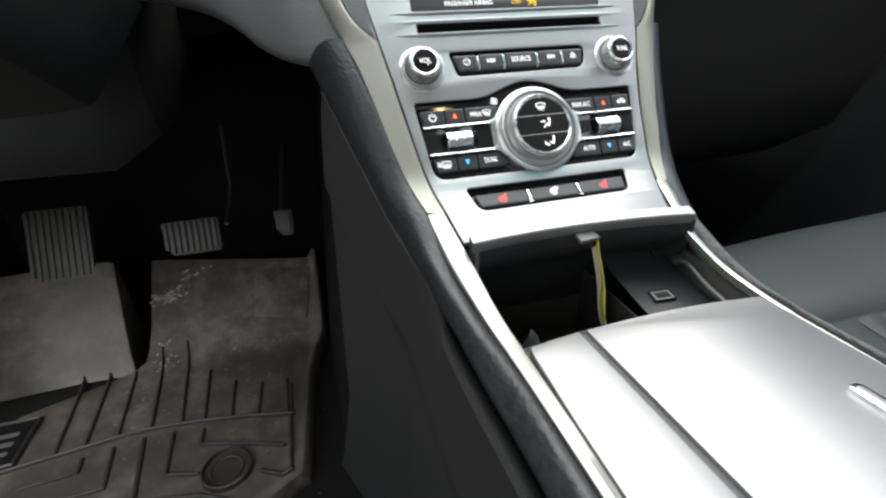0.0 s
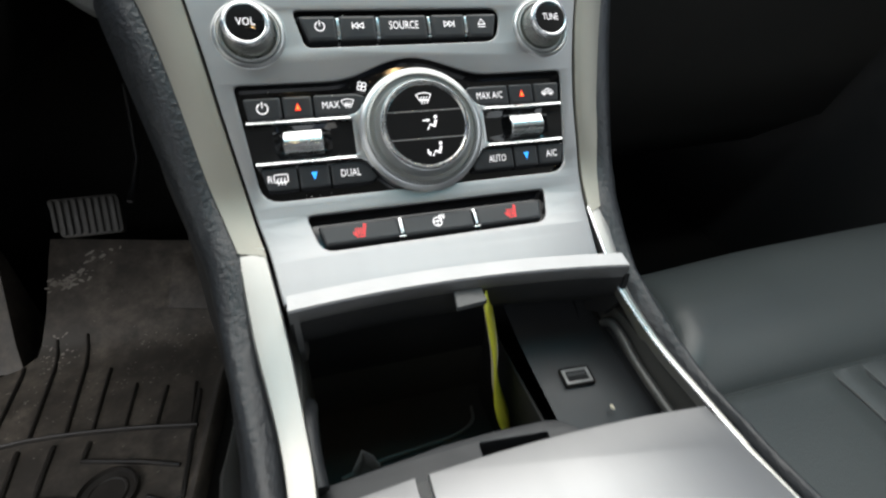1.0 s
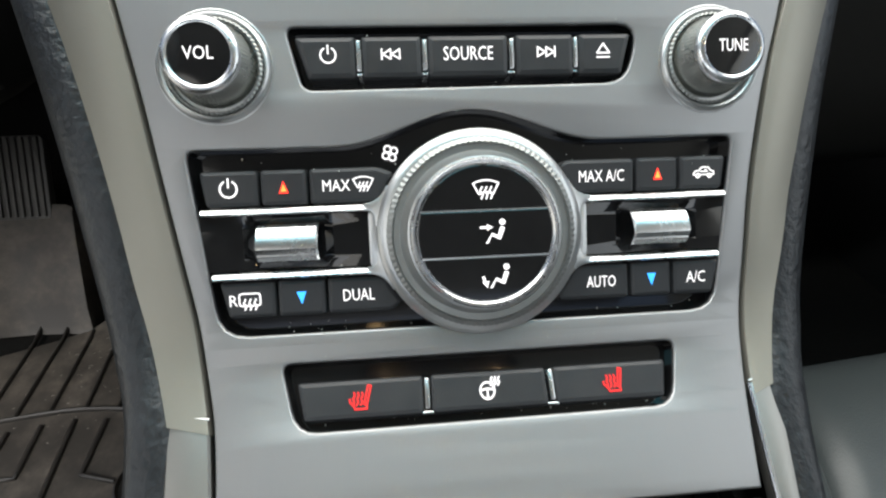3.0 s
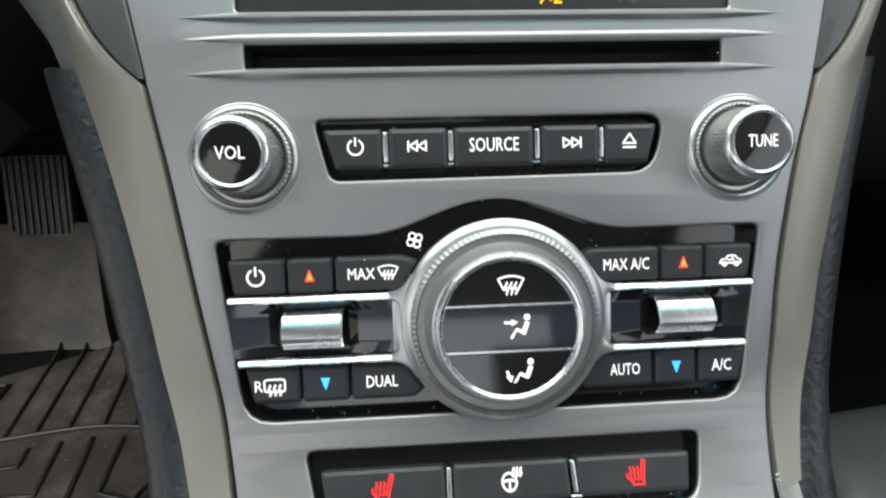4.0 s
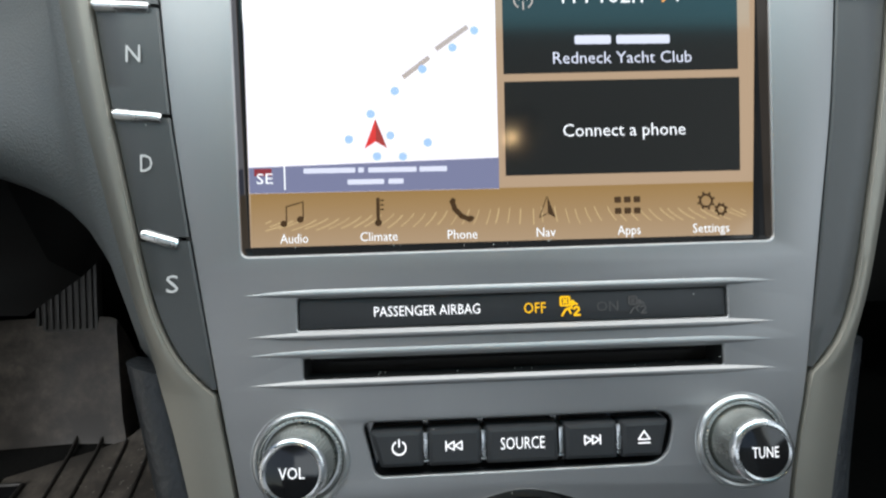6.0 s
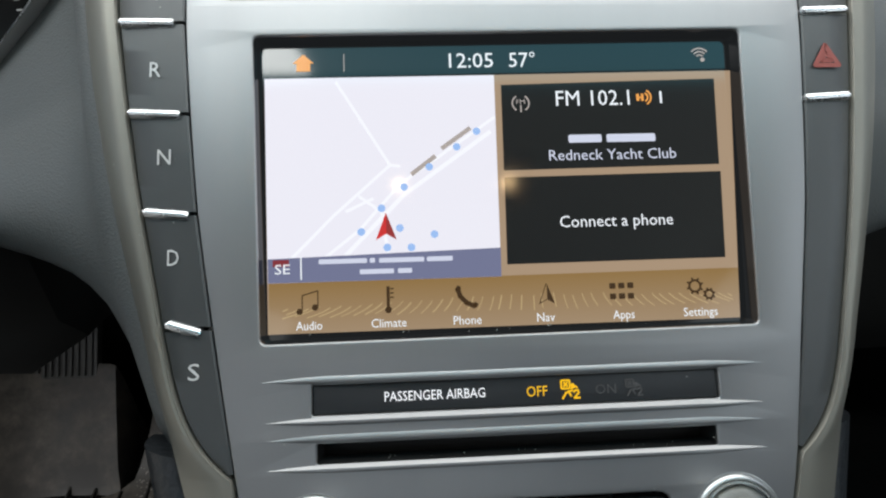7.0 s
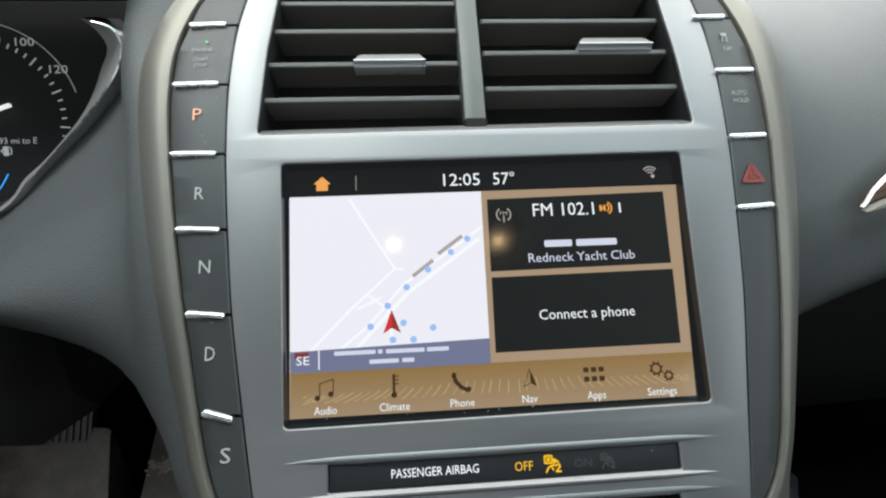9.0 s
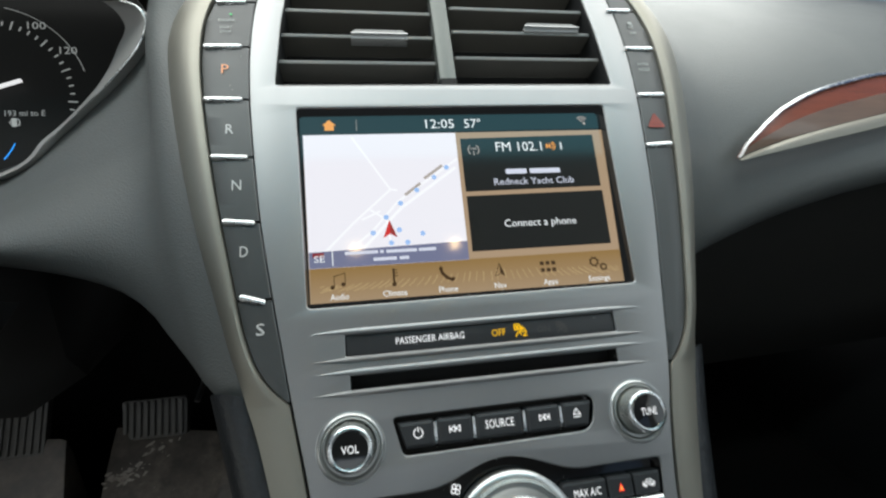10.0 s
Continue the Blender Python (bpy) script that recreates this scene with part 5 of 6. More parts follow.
def box_part(name, lo, hi, mat, owner, label="", bevel=0.001):
    bm = bmesh.new()
    prism(bm, rounded(box2(lo[0], lo[1], hi[0], hi[1]), bevel * 1.5, 3), lo[2], hi[2], bevel, True)
    return part(name, bm, mat, owner, label)


box_part("bin_floor", (-0.075, 0.28, 0.296), (0.085, 0.42, 0.300), BIN, storage)
box_part("bin_wall", (-0.0755, 0.28, 0.30), (-0.0705, 0.40, 0.3895), BIN, storage)
box_part("bin_wall", (0.0845, 0.28, 0.30), (0.0895, 0.40, 0.3895), BIN, storage)
box_part("bin_wall", (-0.0755, 0.408, 0.30), (0.085, 0.412, 0.412), BIN, storage)
box_part("bin_wall", (-0.0755, 0.28, 0.30), (0.085, 0.284, 0.384), BIN, storage)
# grey rim under the lid's front edge, with a notch
front = [(-0.0695, 0.3150), (-0.0650, 0.3158), (-0.0436, 0.3180), (-0.0197, 0.3205), (0.0011, 0.3210), (0.0250, 0.3203), (0.0305, 0.3190), (0.0347, 0.3158), (0.0395, 0.3110), (0.0830, 0.3095)]
notch = rounded([(-0.0055, 0.3095), (0.0225, 0.3092), (0.0240, 0.3148), (-0.0050, 0.3174)], 0.0008)
plate("rim", [front + [(0.083, 0.286), (-0.0695, 0.286)], notch], 0.360, 0.3760, BUTTON, storage, "matte grey black rim with a finger notch", 0.0006)
# charging tray on the passenger side
rows = [[(x, y, z) for x in (0.0345, 0.036, 0.082, 0.0845)] for y, z in ((0.300, 0.362), (0.312, 0.3670), (0.345, 0.3715), (0.372, 0.376), (0.396, 0.384))]
part("tray", loft(bmesh.new(), rows), BUTTON, storage, "matte black tray")
box_part("tray_side", (0.0285, 0.300, 0.30), (0.0305, 0.398, 0.3660), GAP, storage)
bm = bmesh.new()
tube(bm, smooth_curve([(0.0805, 0.364, 0.3800), (0.0812, 0.359, 0.3840), (0.0812, 0.350, 0.3835), (0.0806, 0.334, 0.379), (0.0800, 0.312, 0.3760), (0.0798, 0.300, 0.3750)], 24), 0.0024, 10)
part("cable_strap", bm, material("strap_rubber", (0.05, 0.05, 0.048), 0.35, 0.0, (0.08, 0.08, 0.076), 200, 0.6), storage, "black rubber strap")
bm = bmesh.new()
tube(bm, smooth_curve([(-0.0700, 0.352, 0.377), (-0.0700, 0.340, 0.384), (-0.0695, 0.325, 0.383), (-0.0680, 0.312, 0.380)], 16), 0.0042, 10)
part("guide", bm, BUTTON, storage)
# the door's arched edge
rows, rows2 = [], []
for k in range(33):
    u = -0.0715 + 0.1525 * k / 32
    y = 0.3718 - 1.05 * u * u - 0.035 * u
    rows.append([(u, y + 0.0030, 0.4125), (u, y + 0.0029, 0.4226), (u, y + 0.0024, 0.4232), (u, y - 0.0044, 0.4211), (u, y - 0.0050, 0.4202), (u, y - 0.0052, 0.4160), (u, y - 0.0044, 0.4138)])
    rows2.append([(u, y - 0.0046, 0.4140), (u, y - 0.0040, 0.4060), (u, y - 0.001, 0.4000), (u, y + 0.010, 0.3900), (u, min(y + 0.030, 0.407), 0.372), (u, 0.4075, 0.335)])
part("door_edge", loft(bmesh.new(), rows), SILVER, storage, "arched satin silver door edge", sharp=25)
part("door_inside", loft(bmesh.new(), rows2), PLASTIC, storage, "matte black inner side of the door", sharp=60)
for u in (-0.0690, 0.081):
    y = 0.3718 - 1.05 * u * u - 0.035 * u
    bm = bmesh.new()
    loft(bm, [[(u + d, a, z) for a, z in ((y - 0.0052, 0.4165), (y - 0.0054, 0.400), (y + 0.002, 0.386), (y + 0.02, 0.375), (y + 0.015, 0.4050), (y + 0.002, 0.4160))] for d in (-0.0012, 0.0012)], True, True)
    part("door_cheek", bm, SILVER if u < 0 else PLASTIC, storage)
usb = thing("usb_port", "small usb socket in the charging tray", "usb port", pose(0.0535, 0.3410, 0.3722, 6, 0, -4) @ Matrix.Scale(0.82, 4))
plate("frame", [rounded(box2(-0.0094, -0.0062, 0.0094, 0.0062), 0.0012), rounded(box2(-0.0083, -0.0051, 0.0083, 0.0051), 0.0010)], -0.001, 0.0010, GAP, usb, "black slot edge", 0.0003)
plate("shell", [rounded(box2(-0.0082, -0.0050, 0.0082, 0.0050), 0.0010), rounded(box2(-0.0064, -0.0033, 0.0064, 0.0033), 0.0005)], -0.004, 0.0009, material("socket_grey", (0.30, 0.30, 0.30), 0.45, 0.5, (0.15, 0.15, 0.15), 200, 0.5), usb, "grey metal socket rim", 0.0004)
bm = bmesh.new()
prism(bm, box2(-0.0066, -0.0034, 0.0066, 0.0034), -0.003, 0.0002)
part("mouth", bm, GAP, usb)
bm = bmesh.new()
prism(bm, rounded(box2(-0.0056, 0.0002, 0.0056, 0.0022), 0.0003), 0.0002, 0.0006)
part("tongue", bm, BUTTON, usb)

random.seed(8)
crumb = thing("crumb", "small pale crumb lying on the charging tray", "crumb")
bm = bmesh.new()
bmesh.ops.create_icosphere(bm, subdivisions=2, radius=0.0011)
for v in bm.verts:
    v.co = Vector((v.co.x * 0.8, v.co.y * 1.5, v.co.z * 0.6)) * random.uniform(0.75, 1.2)
bmesh.ops.translate(bm, verts=bm.verts, vec=(0.060, 0.321, 0.3715))
part("bit", bm, CREAM, crumb, sharp=80)
cable = thing("charging_cable", "thin pale cable lying loose in the storage bin", "cable")
bm = bmesh.new()
tube(bm, smooth_curve([(-0.062, 0.364, 0.3012), (-0.039, 0.369, 0.3012), (-0.015, 0.371, 0.3012), (0.006, 0.3735, 0.3012), (0.018, 0.380, 0.3012), (0.021, 0.390, 0.3012)], 40), 0.0011, 8)
part("cord", bm, material("cable_grey", (0.20, 0.20, 0.195), 0.5, 0.0, (0.26, 0.26, 0.25), 80, 0.5), cable)
packet = thing("paper_packet", "thin yellow and cream paper packet standing in the bin", "paper packet")
rows = []
for k in range(13):
    s = k / 12
    z = 0.4125 - 0.088 * s
    x = 0.0105 + 0.010 * s + 0.0012 * math.sin(9 * s)
    y = 0.3600 - 0.022 * s
    n = 0.0008 * math.sin(12 * s)
    rows.append([(x + 0.42 * d - 0.9 * n, y + 0.9 * d + 0.42 * n, z) for d in (-0.002 - 0.003 * math.sin(3.0 * s), 0.004, 0.010, 0.016)])
bm = loft(bmesh.new(), rows)
sheet = part("sheet", bm, YELLOW, packet, "yellow printed sheet", sharp=80)
solid = sheet.modifiers.new("thick", "SOLIDIFY")
solid.thickness = 0.0006
rows = [[(row[1][0] + 0.0012 + e, row[1][1] + 0.008 - 0.3 * e + 0.0010 * math.sin(7 * k + 900 * e), row[1][2] - 0.003 + 0.12 * e) for e in (0.0, 0.0008, 0.0016, 0.0024, 0.0032)] for k, row in enumerate(rows)]
sheet = part("cover", loft(bmesh.new(), rows), CREAM, packet, "cream back sheet", sharp=80)
solid = sheet.modifiers.new("thick", "SOLIDIFY")
solid.thickness = 0.0005
clip = thing("bin_hook", "small grey plastic hook inside the bin's door", "hook")
bm = bmesh.new()
prism(bm, rounded([(-0.0035, 0.3560), (0.0110, 0.3575), (0.0115, 0.3700), (-0.0010, 0.3690)], 0.001), 0.4128, 0.4150, 0.0004, True)
part("hook_plate", bm, material("hook_grey", (0.07, 0.073, 0.073), 0.42, 0.2, (0.10, 0.103, 0.103), 80, 0.5), clip)
wrap = thing("wrapper_scrap", "crumpled clear wrapper scrap in the storage bin", "wrapper")
random.seed(5)
rows = [[(-0.056 + 0.004 * i + 0.002 * random.uniform(-1, 1), 0.322 + 0.006 * j, 0.372 + 0.012 * math.sin(1.3 * i) * (1 - j / 4) - 0.012 * j) for i in range(4)] for j in range(4)]
part("scrap", loft(bmesh.new(), rows), FOIL, wrap, sharp=5)

# lid with its groove and latch slot
lid = thing("console_lid", "brushed silver sliding console lid with a dark groove", "console lid")


def lid_part(name, loop, lift, thick, mat, label="", owner=lid, bevel=0.0008):
    bm = bmesh.new()
    prism(bm, loop, -thick, 0.0, bevel)
    for v in (0.28, 0.26, 0.22, 0.15, 0.05, -0.1):
        bmesh.ops.bisect_plane(bm, geom=bm.verts[:] + bm.edges[:] + bm.faces[:], plane_co=(0, v, 0), plane_no=(0, 1, 0))
    for v in bm.verts:
        crown = 0.0022 * (1 - ((v.co.x - 0.006) / 0.075) ** 2)
        v.co.z += lid_z(min(v.co.y, 0.30)) + 0.0012 + lift + crown
    return part(name, bm, mat, owner, label)


def lid_front(x):
    return 0.3005 - 0.6 * (x - 0.015) ** 2


xs = [-0.0640 + (0.0640 - 0.0357) * k / 6 for k in range(7)]
lid_part("lid_side", [(-0.0707, -0.33), (-0.0357, -0.33)] + [(x, lid_front(x)) for x in xs[::-1]] + [(-0.0653, 0.290), (-0.0680, 0.246), (-0.0697, 0.20), (-0.0707, 0.10)], 0.0, 0.010, SILVER, "brushed silver strip", bevel=0.0004)
xs = [-0.0312 + (0.0812 + 0.0312) * k / 16 for k in range(17)]
lid_part("lid_main", [(-0.0312, -0.33), (0.0745, -0.33)] + [(x, lid_front(x)) for x in xs[::-1]], 0.0, 0.010, SILVER, "brushed silver cover")
lid_part("groove", [(-0.0359, -0.33), (-0.0310, -0.33), (-0.0310, lid_front(-0.031) - 0.001), (-0.0359, lid_front(-0.0359) - 0.001)], -0.0022, 0.006, material("groove_grey", (0.05, 0.05, 0.05), 0.5, 0.0, (0.08, 0.08, 0.08), 60, 0.5), "dark grey groove", bevel=0.0)
lid_part("latch_frame", rounded(box2(0.0480, 0.120, 0.0560, 0.2270), 0.0038, 6), 0.0010, 0.003, CHROME, "chrome latch surround")
lid_part("latch_slot", rounded(box2(0.0500, 0.122, 0.0540, 0.2250), 0.0019, 6), 0.0013, 0.003, SILVER, "satin latch slider", bevel=0.0003)

# ---- passenger seat ----
seat = thing("passenger_seat", "black leather passenger seat cushion with pale seams", "car seat")


def crease_x(y):
    """Where the side panel is sewn to the top."""
    return lerp(y, [(-0.4, 0.160), (0.30, 0.160), (0.365, 0.166), (0.385, 0.180), (0.415, 0.194), (0.455, 0.205), (0.49, 0.207), (0.51, 0.205)])


def cushion_z(x, y):
    s = x - crease_x(y)
    base = lerp(y, [(-0.4, 0.22), (0.0, 0.250), (0.20, 0.266), (0.30, 0.278), (0.350, 0.2845), (0.362, 0.2835), (0.366, 0.2785), (0.370, 0.2845), (0.385, 0.2955), (0.405, 0.3035), (0.43, 0.3070), (0.455, 0.3050), (0.475, 0.2995), (0.490, 0.2925), (0.501, 0.2835), (0.508, 0.2730), (0.512, 0.258)])
    hollow = -0.012 * math.exp(-((x - 0.40) / 0.12) ** 2) * (1 if y < 0.36 else 0.3)
    if s < 0:
        return base + hollow - 0.0015 + 0.0042 * math.sin(min(-s / 0.012, 1) * 1.6) - 9.0 * s * s - 0.25 * max(-s - 0.015, 0)
    return base + hollow - 0.0030 * math.exp(-(s / 0.0022) ** 2) - 0.006 * math.exp(-(s / 0.010) ** 2)


def bulge(x, y):
    """The front edge runs further forward away from the console."""
    s = max(0.0, min(1.0, (x - 0.18) / 0.24))
    return 0.018 * s * s * (3 - 2 * s) * max(0.0, min(1.0, (y - 0.375) / 0.08))


ys = [-0.4, -0.2, 0.0, 0.1, 0.2, 0.27, 0.31, 0.34, 0.355, 0.362, 0.366, 0.370, 0.377, 0.385, 0.395, 0.405, 0.415, 0.425, 0.435, 0.445, 0.455, 0.465, 0.475, 0.483, 0.490, 0.496, 0.501, 0.505, 0.508]
offs = [-0.036, -0.030, -0.024, -0.018, -0.012, -0.008, -0.004, -0.002, 0.0, 0.002, 0.004, 0.008, 0.014, 0.022, 0.032]
xs = [0.25, 0.265, 0.28, 0.2985, 0.3020, 0.3055, 0.317, 0.3295, 0.3330, 0.3365, 0.36, 0.40, 0.46, 0.52, 0.58, 0.63]
rows = []
for y in ys:
    row = []
    for x in [crease_x(y) + o for o in offs] + xs:
        z = cushion_z(x, y)
        if y < 0.366 and (abs(x - 0.3020) < 0.001 or abs(x - 0.3330) < 0.001):
            z -= 0.002
        row.append((x, y + bulge(x, y), z))
    rows.append([(row[0][0] + 0.002, y, 0.06), (row[0][0] - 0.003, y, row[0][2] - 0.02)] + row + [(0.64, y, 0.1)])
last = rows[-1]
for y, z in ((0.5115, 0.255), (0.511, 0.22), (0.495, 0.10)):
    rows.append([(px, y - 0.002 + py - 0.508, min(pz, z)) for px, py, pz in last])
part("cushion", loft(bmesh.new(), rows), LEATHER, seat, "black leather cushion", sharp=80)
SEAM = material("grey_thread", (0.10, 0.11, 0.11), 0.6, 0.0, (0.07, 0.07, 0.07), 300, 0.6)
bm = bmesh.new()
tube(bm, [(x, 0.3662, cushion_z(x, 0.3662) + 0.0004) for x in [0.172 + 0.02 * k for k in range(22)]], 0.0010, 6)
part("cross_seam", bm, LEATHER, seat)
for x in (0.3020, 0.3330):
    bm = bmesh.new()
    tube(bm, [(x, y, cushion_z(x, y) - 0.0002) for y in [0.364 - 0.03 * k for k in range(16)]], 0.0010, 6)
    part("piping", bm, SEAM, seat, "pale grey piping")
bm = bmesh.new()
loft(bm, [[(x, y, z) for y, z in ((-0.42, 0.25), (-0.50, 0.45), (-0.62, 0.80), (-0.72, 0.79), (-0.62, 0.45), (-0.55, 0.2))] for x in (0.16, 0.2, 0.40, 0.60, 0.64)], True, True)
part("backrest", bm, LEATHER, seat, sharp=60)

# ---- dashboard skin left and right of the stack ----
dash = thing("dashboard", "dark grey soft grained dashboard skin round the stack", "dashboard")


def outer_world(side, v):
    """A point on the side trim's outer edge, at that height up the stack."""
    p = outer_at(v)
    return STACK @ bent((side * p.x, p.y, p.z - 0.008))


FACE = [(0.50, 0.585), (0.53, 0.580), (0.56, 0.580), (0.58, 0.583), (0.60, 0.587), (0.62, 0.592), (0.64, 0.600), (0.66, 0.613), (0.68, 0.630), (0.70, 0.652), (0.72, 0.680), (0.74, 0.715), (0.76, 0.76), (0.79, 0.84), (0.81, 0.92), (0.84, 1.06)]


def dash_sheet(side, low, high, slope, xmax, name, label):
    """Skin from the trim outwards; low and high give its lower and upper rims by distance from the middle."""
    rows = []
    steps = 22
    for i in range(27):
        f = i / 26
        v = 0.075 + 0.305 * f
        p = outer_world(side, v)
        x0 = abs(p.x) - 0.004
        row = []
        for j in range(steps + 1):
            g = j / steps
            x = x0 + (xmax - x0) * g ** 1.6
            lo, hi = lerp(x, low), lerp(x, high)
            blend = min((x - x0) / 0.05, 1.0)
            z = p.z * (1 - blend) + (lo + (hi - lo) * f) * blend
            z = max(z, lo) if blend > 0.05 else z
            y = p.y + slope * (x - x0) * (1 - 0.5 * g) + 0.012 * math.sin(math.pi * min(blend, 1)) * 0.4
            y = y * (1 - blend) + (lerp(z, FACE) + slope * (x - x0) * (1 - 0.35 * g)) * blend
            row.append((side * x, y, z))
        rows.append(row)
    for _ in range(5):
        rows = [[p if j < 2 or j == steps or i in (0, 26) else (p[0], (2 * p[1] + rows[i - 1][j][1] + rows[i + 1][j][1] + row[j - 1][1] + row[j + 1][1]) / 6,
                 (2 * p[2] + rows[i - 1][j][2] + rows[i + 1][j][2] + row[j - 1][2] + row[j + 1][2]) / 6) for j, p in enumerate(row)] for i, row in enumerate(rows)]
    under = []
    for a in (110, 90, 75, 60, 45, 30, 15):
        under.append([(x, y + 0.026 * (1 - math.cos(radians(a))), z - 0.026 * math.sin(radians(a))) for x, y, z in rows[0]])
    return part(name, loft(bmesh.new(), under + rows), DASH, dash, label, sharp=80)


LOW_R = [(0.11, 0.515), (0.155, 0.520), (0.18, 0.535), (0.192, 0.556), (0.23, 0.572), (0.29, 0.590), (0.357, 0.604), (0.45, 0.617), (0.75, 0.635)]
HIGH_R = [(0.11, 0.80), (0.18, 0.83), (0.75, 0.835)]


def along(pts, n):
    """n + 1 points at even steps along a smooth curve."""
    line = smooth_curve(pts, 120)
    reach = [0.0]
    for a, b in zip(line, line[1:]):
        reach.append(reach[-1] + (b - a).length)
    out, i = [], 0
    for k in range(n + 1):
        want = reach[-1] * k / n
        while i < len(line) - 2 and reach[i + 1] < want:
            i += 1
        out.append(line[i].lerp(line[i + 1], (want - reach[i]) / max(reach[i + 1] - reach[i], 1e-9)))
    return out


# the skin beside the wheel, between the trim, its arched lower edge and the rim of the instruments
N, M = 28, 26
trim_edge = along([outer_world(-1, 0.086 + 0.294 * k / 20) + Vector((0.004, 0, 0)) for k in range(21)], M)
arch = along([trim_edge[0], (-0.147, 0.514, 0.514), (-0.168, 0.545, 0.517), (-0.187, 0.568, 0.526), (-0.203, 0.582, 0.540), (-0.228, 0.592, 0.553), (-0.275, 0.602, 0.564), (-0.34, 0.610, 0.572), (-0.45, 0.62, 0.576)], N)
brink = along([trim_edge[-1], (-0.165, 0.668, 0.775), (-0.184, 0.668, 0.762), (-0.188, 0.660, 0.737), (-0.1915, 0.654, 0.713), (-0.2035, 0.654, 0.6935), (-0.2285, 0.653, 0.6685), (-0.2505, 0.652, 0.651), (-0.283, 0.653, 0.6265), (-0.316, 0.653, 0.6085), (-0.45, 0.655, 0.592)], N)
rows = []
for i in range(M + 1):
    f = i / M
    row = []
    for j in range(N + 1):
        g = j / N
        p = arch[j].lerp(brink[j], f) + (trim_edge[i] - arch[0].lerp(brink[0], f)) * (1 - g) ** 6
        row.append(p + Vector((0, -0.016, -0.003)) * math.sin(math.pi * min(f / 0.6, 1.0)) * math.sin(math.pi / 2 * min(g * 2.6, 1.0)))
    rows.append(row)
under = [[p + Vector((0, dy, dz)) for p in rows[0]] for dy, dz in ((0.10, 0.01), (0.05, -0.004), (0.020, -0.008), (0.008, -0.0065), (0.002, -0.003))]
part("driver_side_skin", loft(bmesh.new(), under + rows), DASH, dash, "dark grained skin beside the wheel", sharp=80)
dash_sheet(1, LOW_R, HIGH_R, 0.10, 0.78, "passenger_side_skin", "dark grained skin over the glovebox")
# dash top, reaching to the windscreen
bm = bmesh.new()
loft(bm, [[(x, y, z) for x in (-0.8, -0.19, 0.0, 0.13, 0.16)] for y, z in ((0.80, 0.800), (0.86, 0.815), (1.0, 0.815), (1.25, 0.79))])
part("dash_top", bm, DASH, dash)
# recess under the dash and the glovebox door
bm = bmesh.new()
loft(bm, [[(0.16, y, z), (0.30, y + 0.01, z + 0.02), (0.75, y + 0.02, z + 0.03)] for y, z in ((0.66, 0.57), (0.68, 0.50), (0.70, 0.40), (0.74, 0.30), (0.85, 0.22), (1.2, 0.2))])
part("glovebox_door", bm, material("glovebox_plastic", (0.022, 0.021, 0.019), 0.6, 0.0, (0.030, 0.029, 0.026), 30, 0.6, 0.2, 900), dash, "black glovebox door in shadow")
# the shade under the dash is put into this panel's near-black colour
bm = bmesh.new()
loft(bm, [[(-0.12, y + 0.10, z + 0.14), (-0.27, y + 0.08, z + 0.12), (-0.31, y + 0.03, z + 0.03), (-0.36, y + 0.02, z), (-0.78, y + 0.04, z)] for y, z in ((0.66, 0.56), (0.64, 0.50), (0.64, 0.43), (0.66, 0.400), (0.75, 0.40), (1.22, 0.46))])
part("knee_panel", bm, GAP, dash, "knee panel under the wheel, near-black for the shade there")

inlay = thing("wood_inlay", "red brown wood inlay with a silver lower edge", "wood trim")


def inlay_y(x, z):
    return lerp(z, FACE) + 0.085 * (x - 0.17)


up = [(0.226, 0.6226), (0.2342, 0.6325), (0.2532, 0.6448), (0.2782, 0.6576), (0.306, 0.667), (0.337, 0.6745), (0.395, 0.6845), (0.51, 0.696), (0.72, 0.707)]
# the inlay's lower band is coloured greyer than its upper strip
for name, lo_off, hi_off, mat, label, lift in (("wood_strip", 0.62, 0.975, WOOD, "polished red brown wood", 0.002), ("lower_wood_strip", 0.235, 0.62, LOWER_WOOD, "lower band of the inlay, greyer brown", 0.002), ("silver_edge", 0.0, 0.235, CHAMPAGNE, "satin silver lower edge", 0.006), ("upper_edge", 0.975, 1.03, SOFT_CHROME, "thin bright upper edge", 0.004)):
    rows = []
    for q in (0.0, 0.15, 0.5, 0.85, 1.0):
        f = lo_off + (hi_off - lo_off) * q
        row = []
        for k in range(31):
            x = 0.225 + 0.46 * (k / 30) ** 1.5
            top, bot = lerp(x, up), 0.6206 + 0.137 * (x - 0.225)
            z = bot + (max(top, bot + 0.001) - bot) * f
            bulge = 0.003 * (1 - abs(f - 0.62) / 0.385) * min((top - bot) / 0.03, 1) if "wood" in name else lift * (1 if 0 < q < 1 else 0.3)
            row.append((x, inlay_y(x, z) - bulge - 0.004, z))
        rows.append(row)
    part(name, loft(bmesh.new(), rows), mat, inlay, label, sharp=60)

# ---- instrument cluster ----
gauge_at = Matrix.Translation((-0.335, 0.705, 0.672)) @ Euler((radians(72), 0, 0)).to_matrix().to_4x4()
cluster = thing("instrument_cluster", "dark instrument cluster with white ticks behind a silver rim", "gauge", gauge_at)
bm = bmesh.new()
prism(bm, disc(0, 0, 0.13, 48), -0.004, 0.0)
part("face", bm, GAP, cluster, "black gauge face")
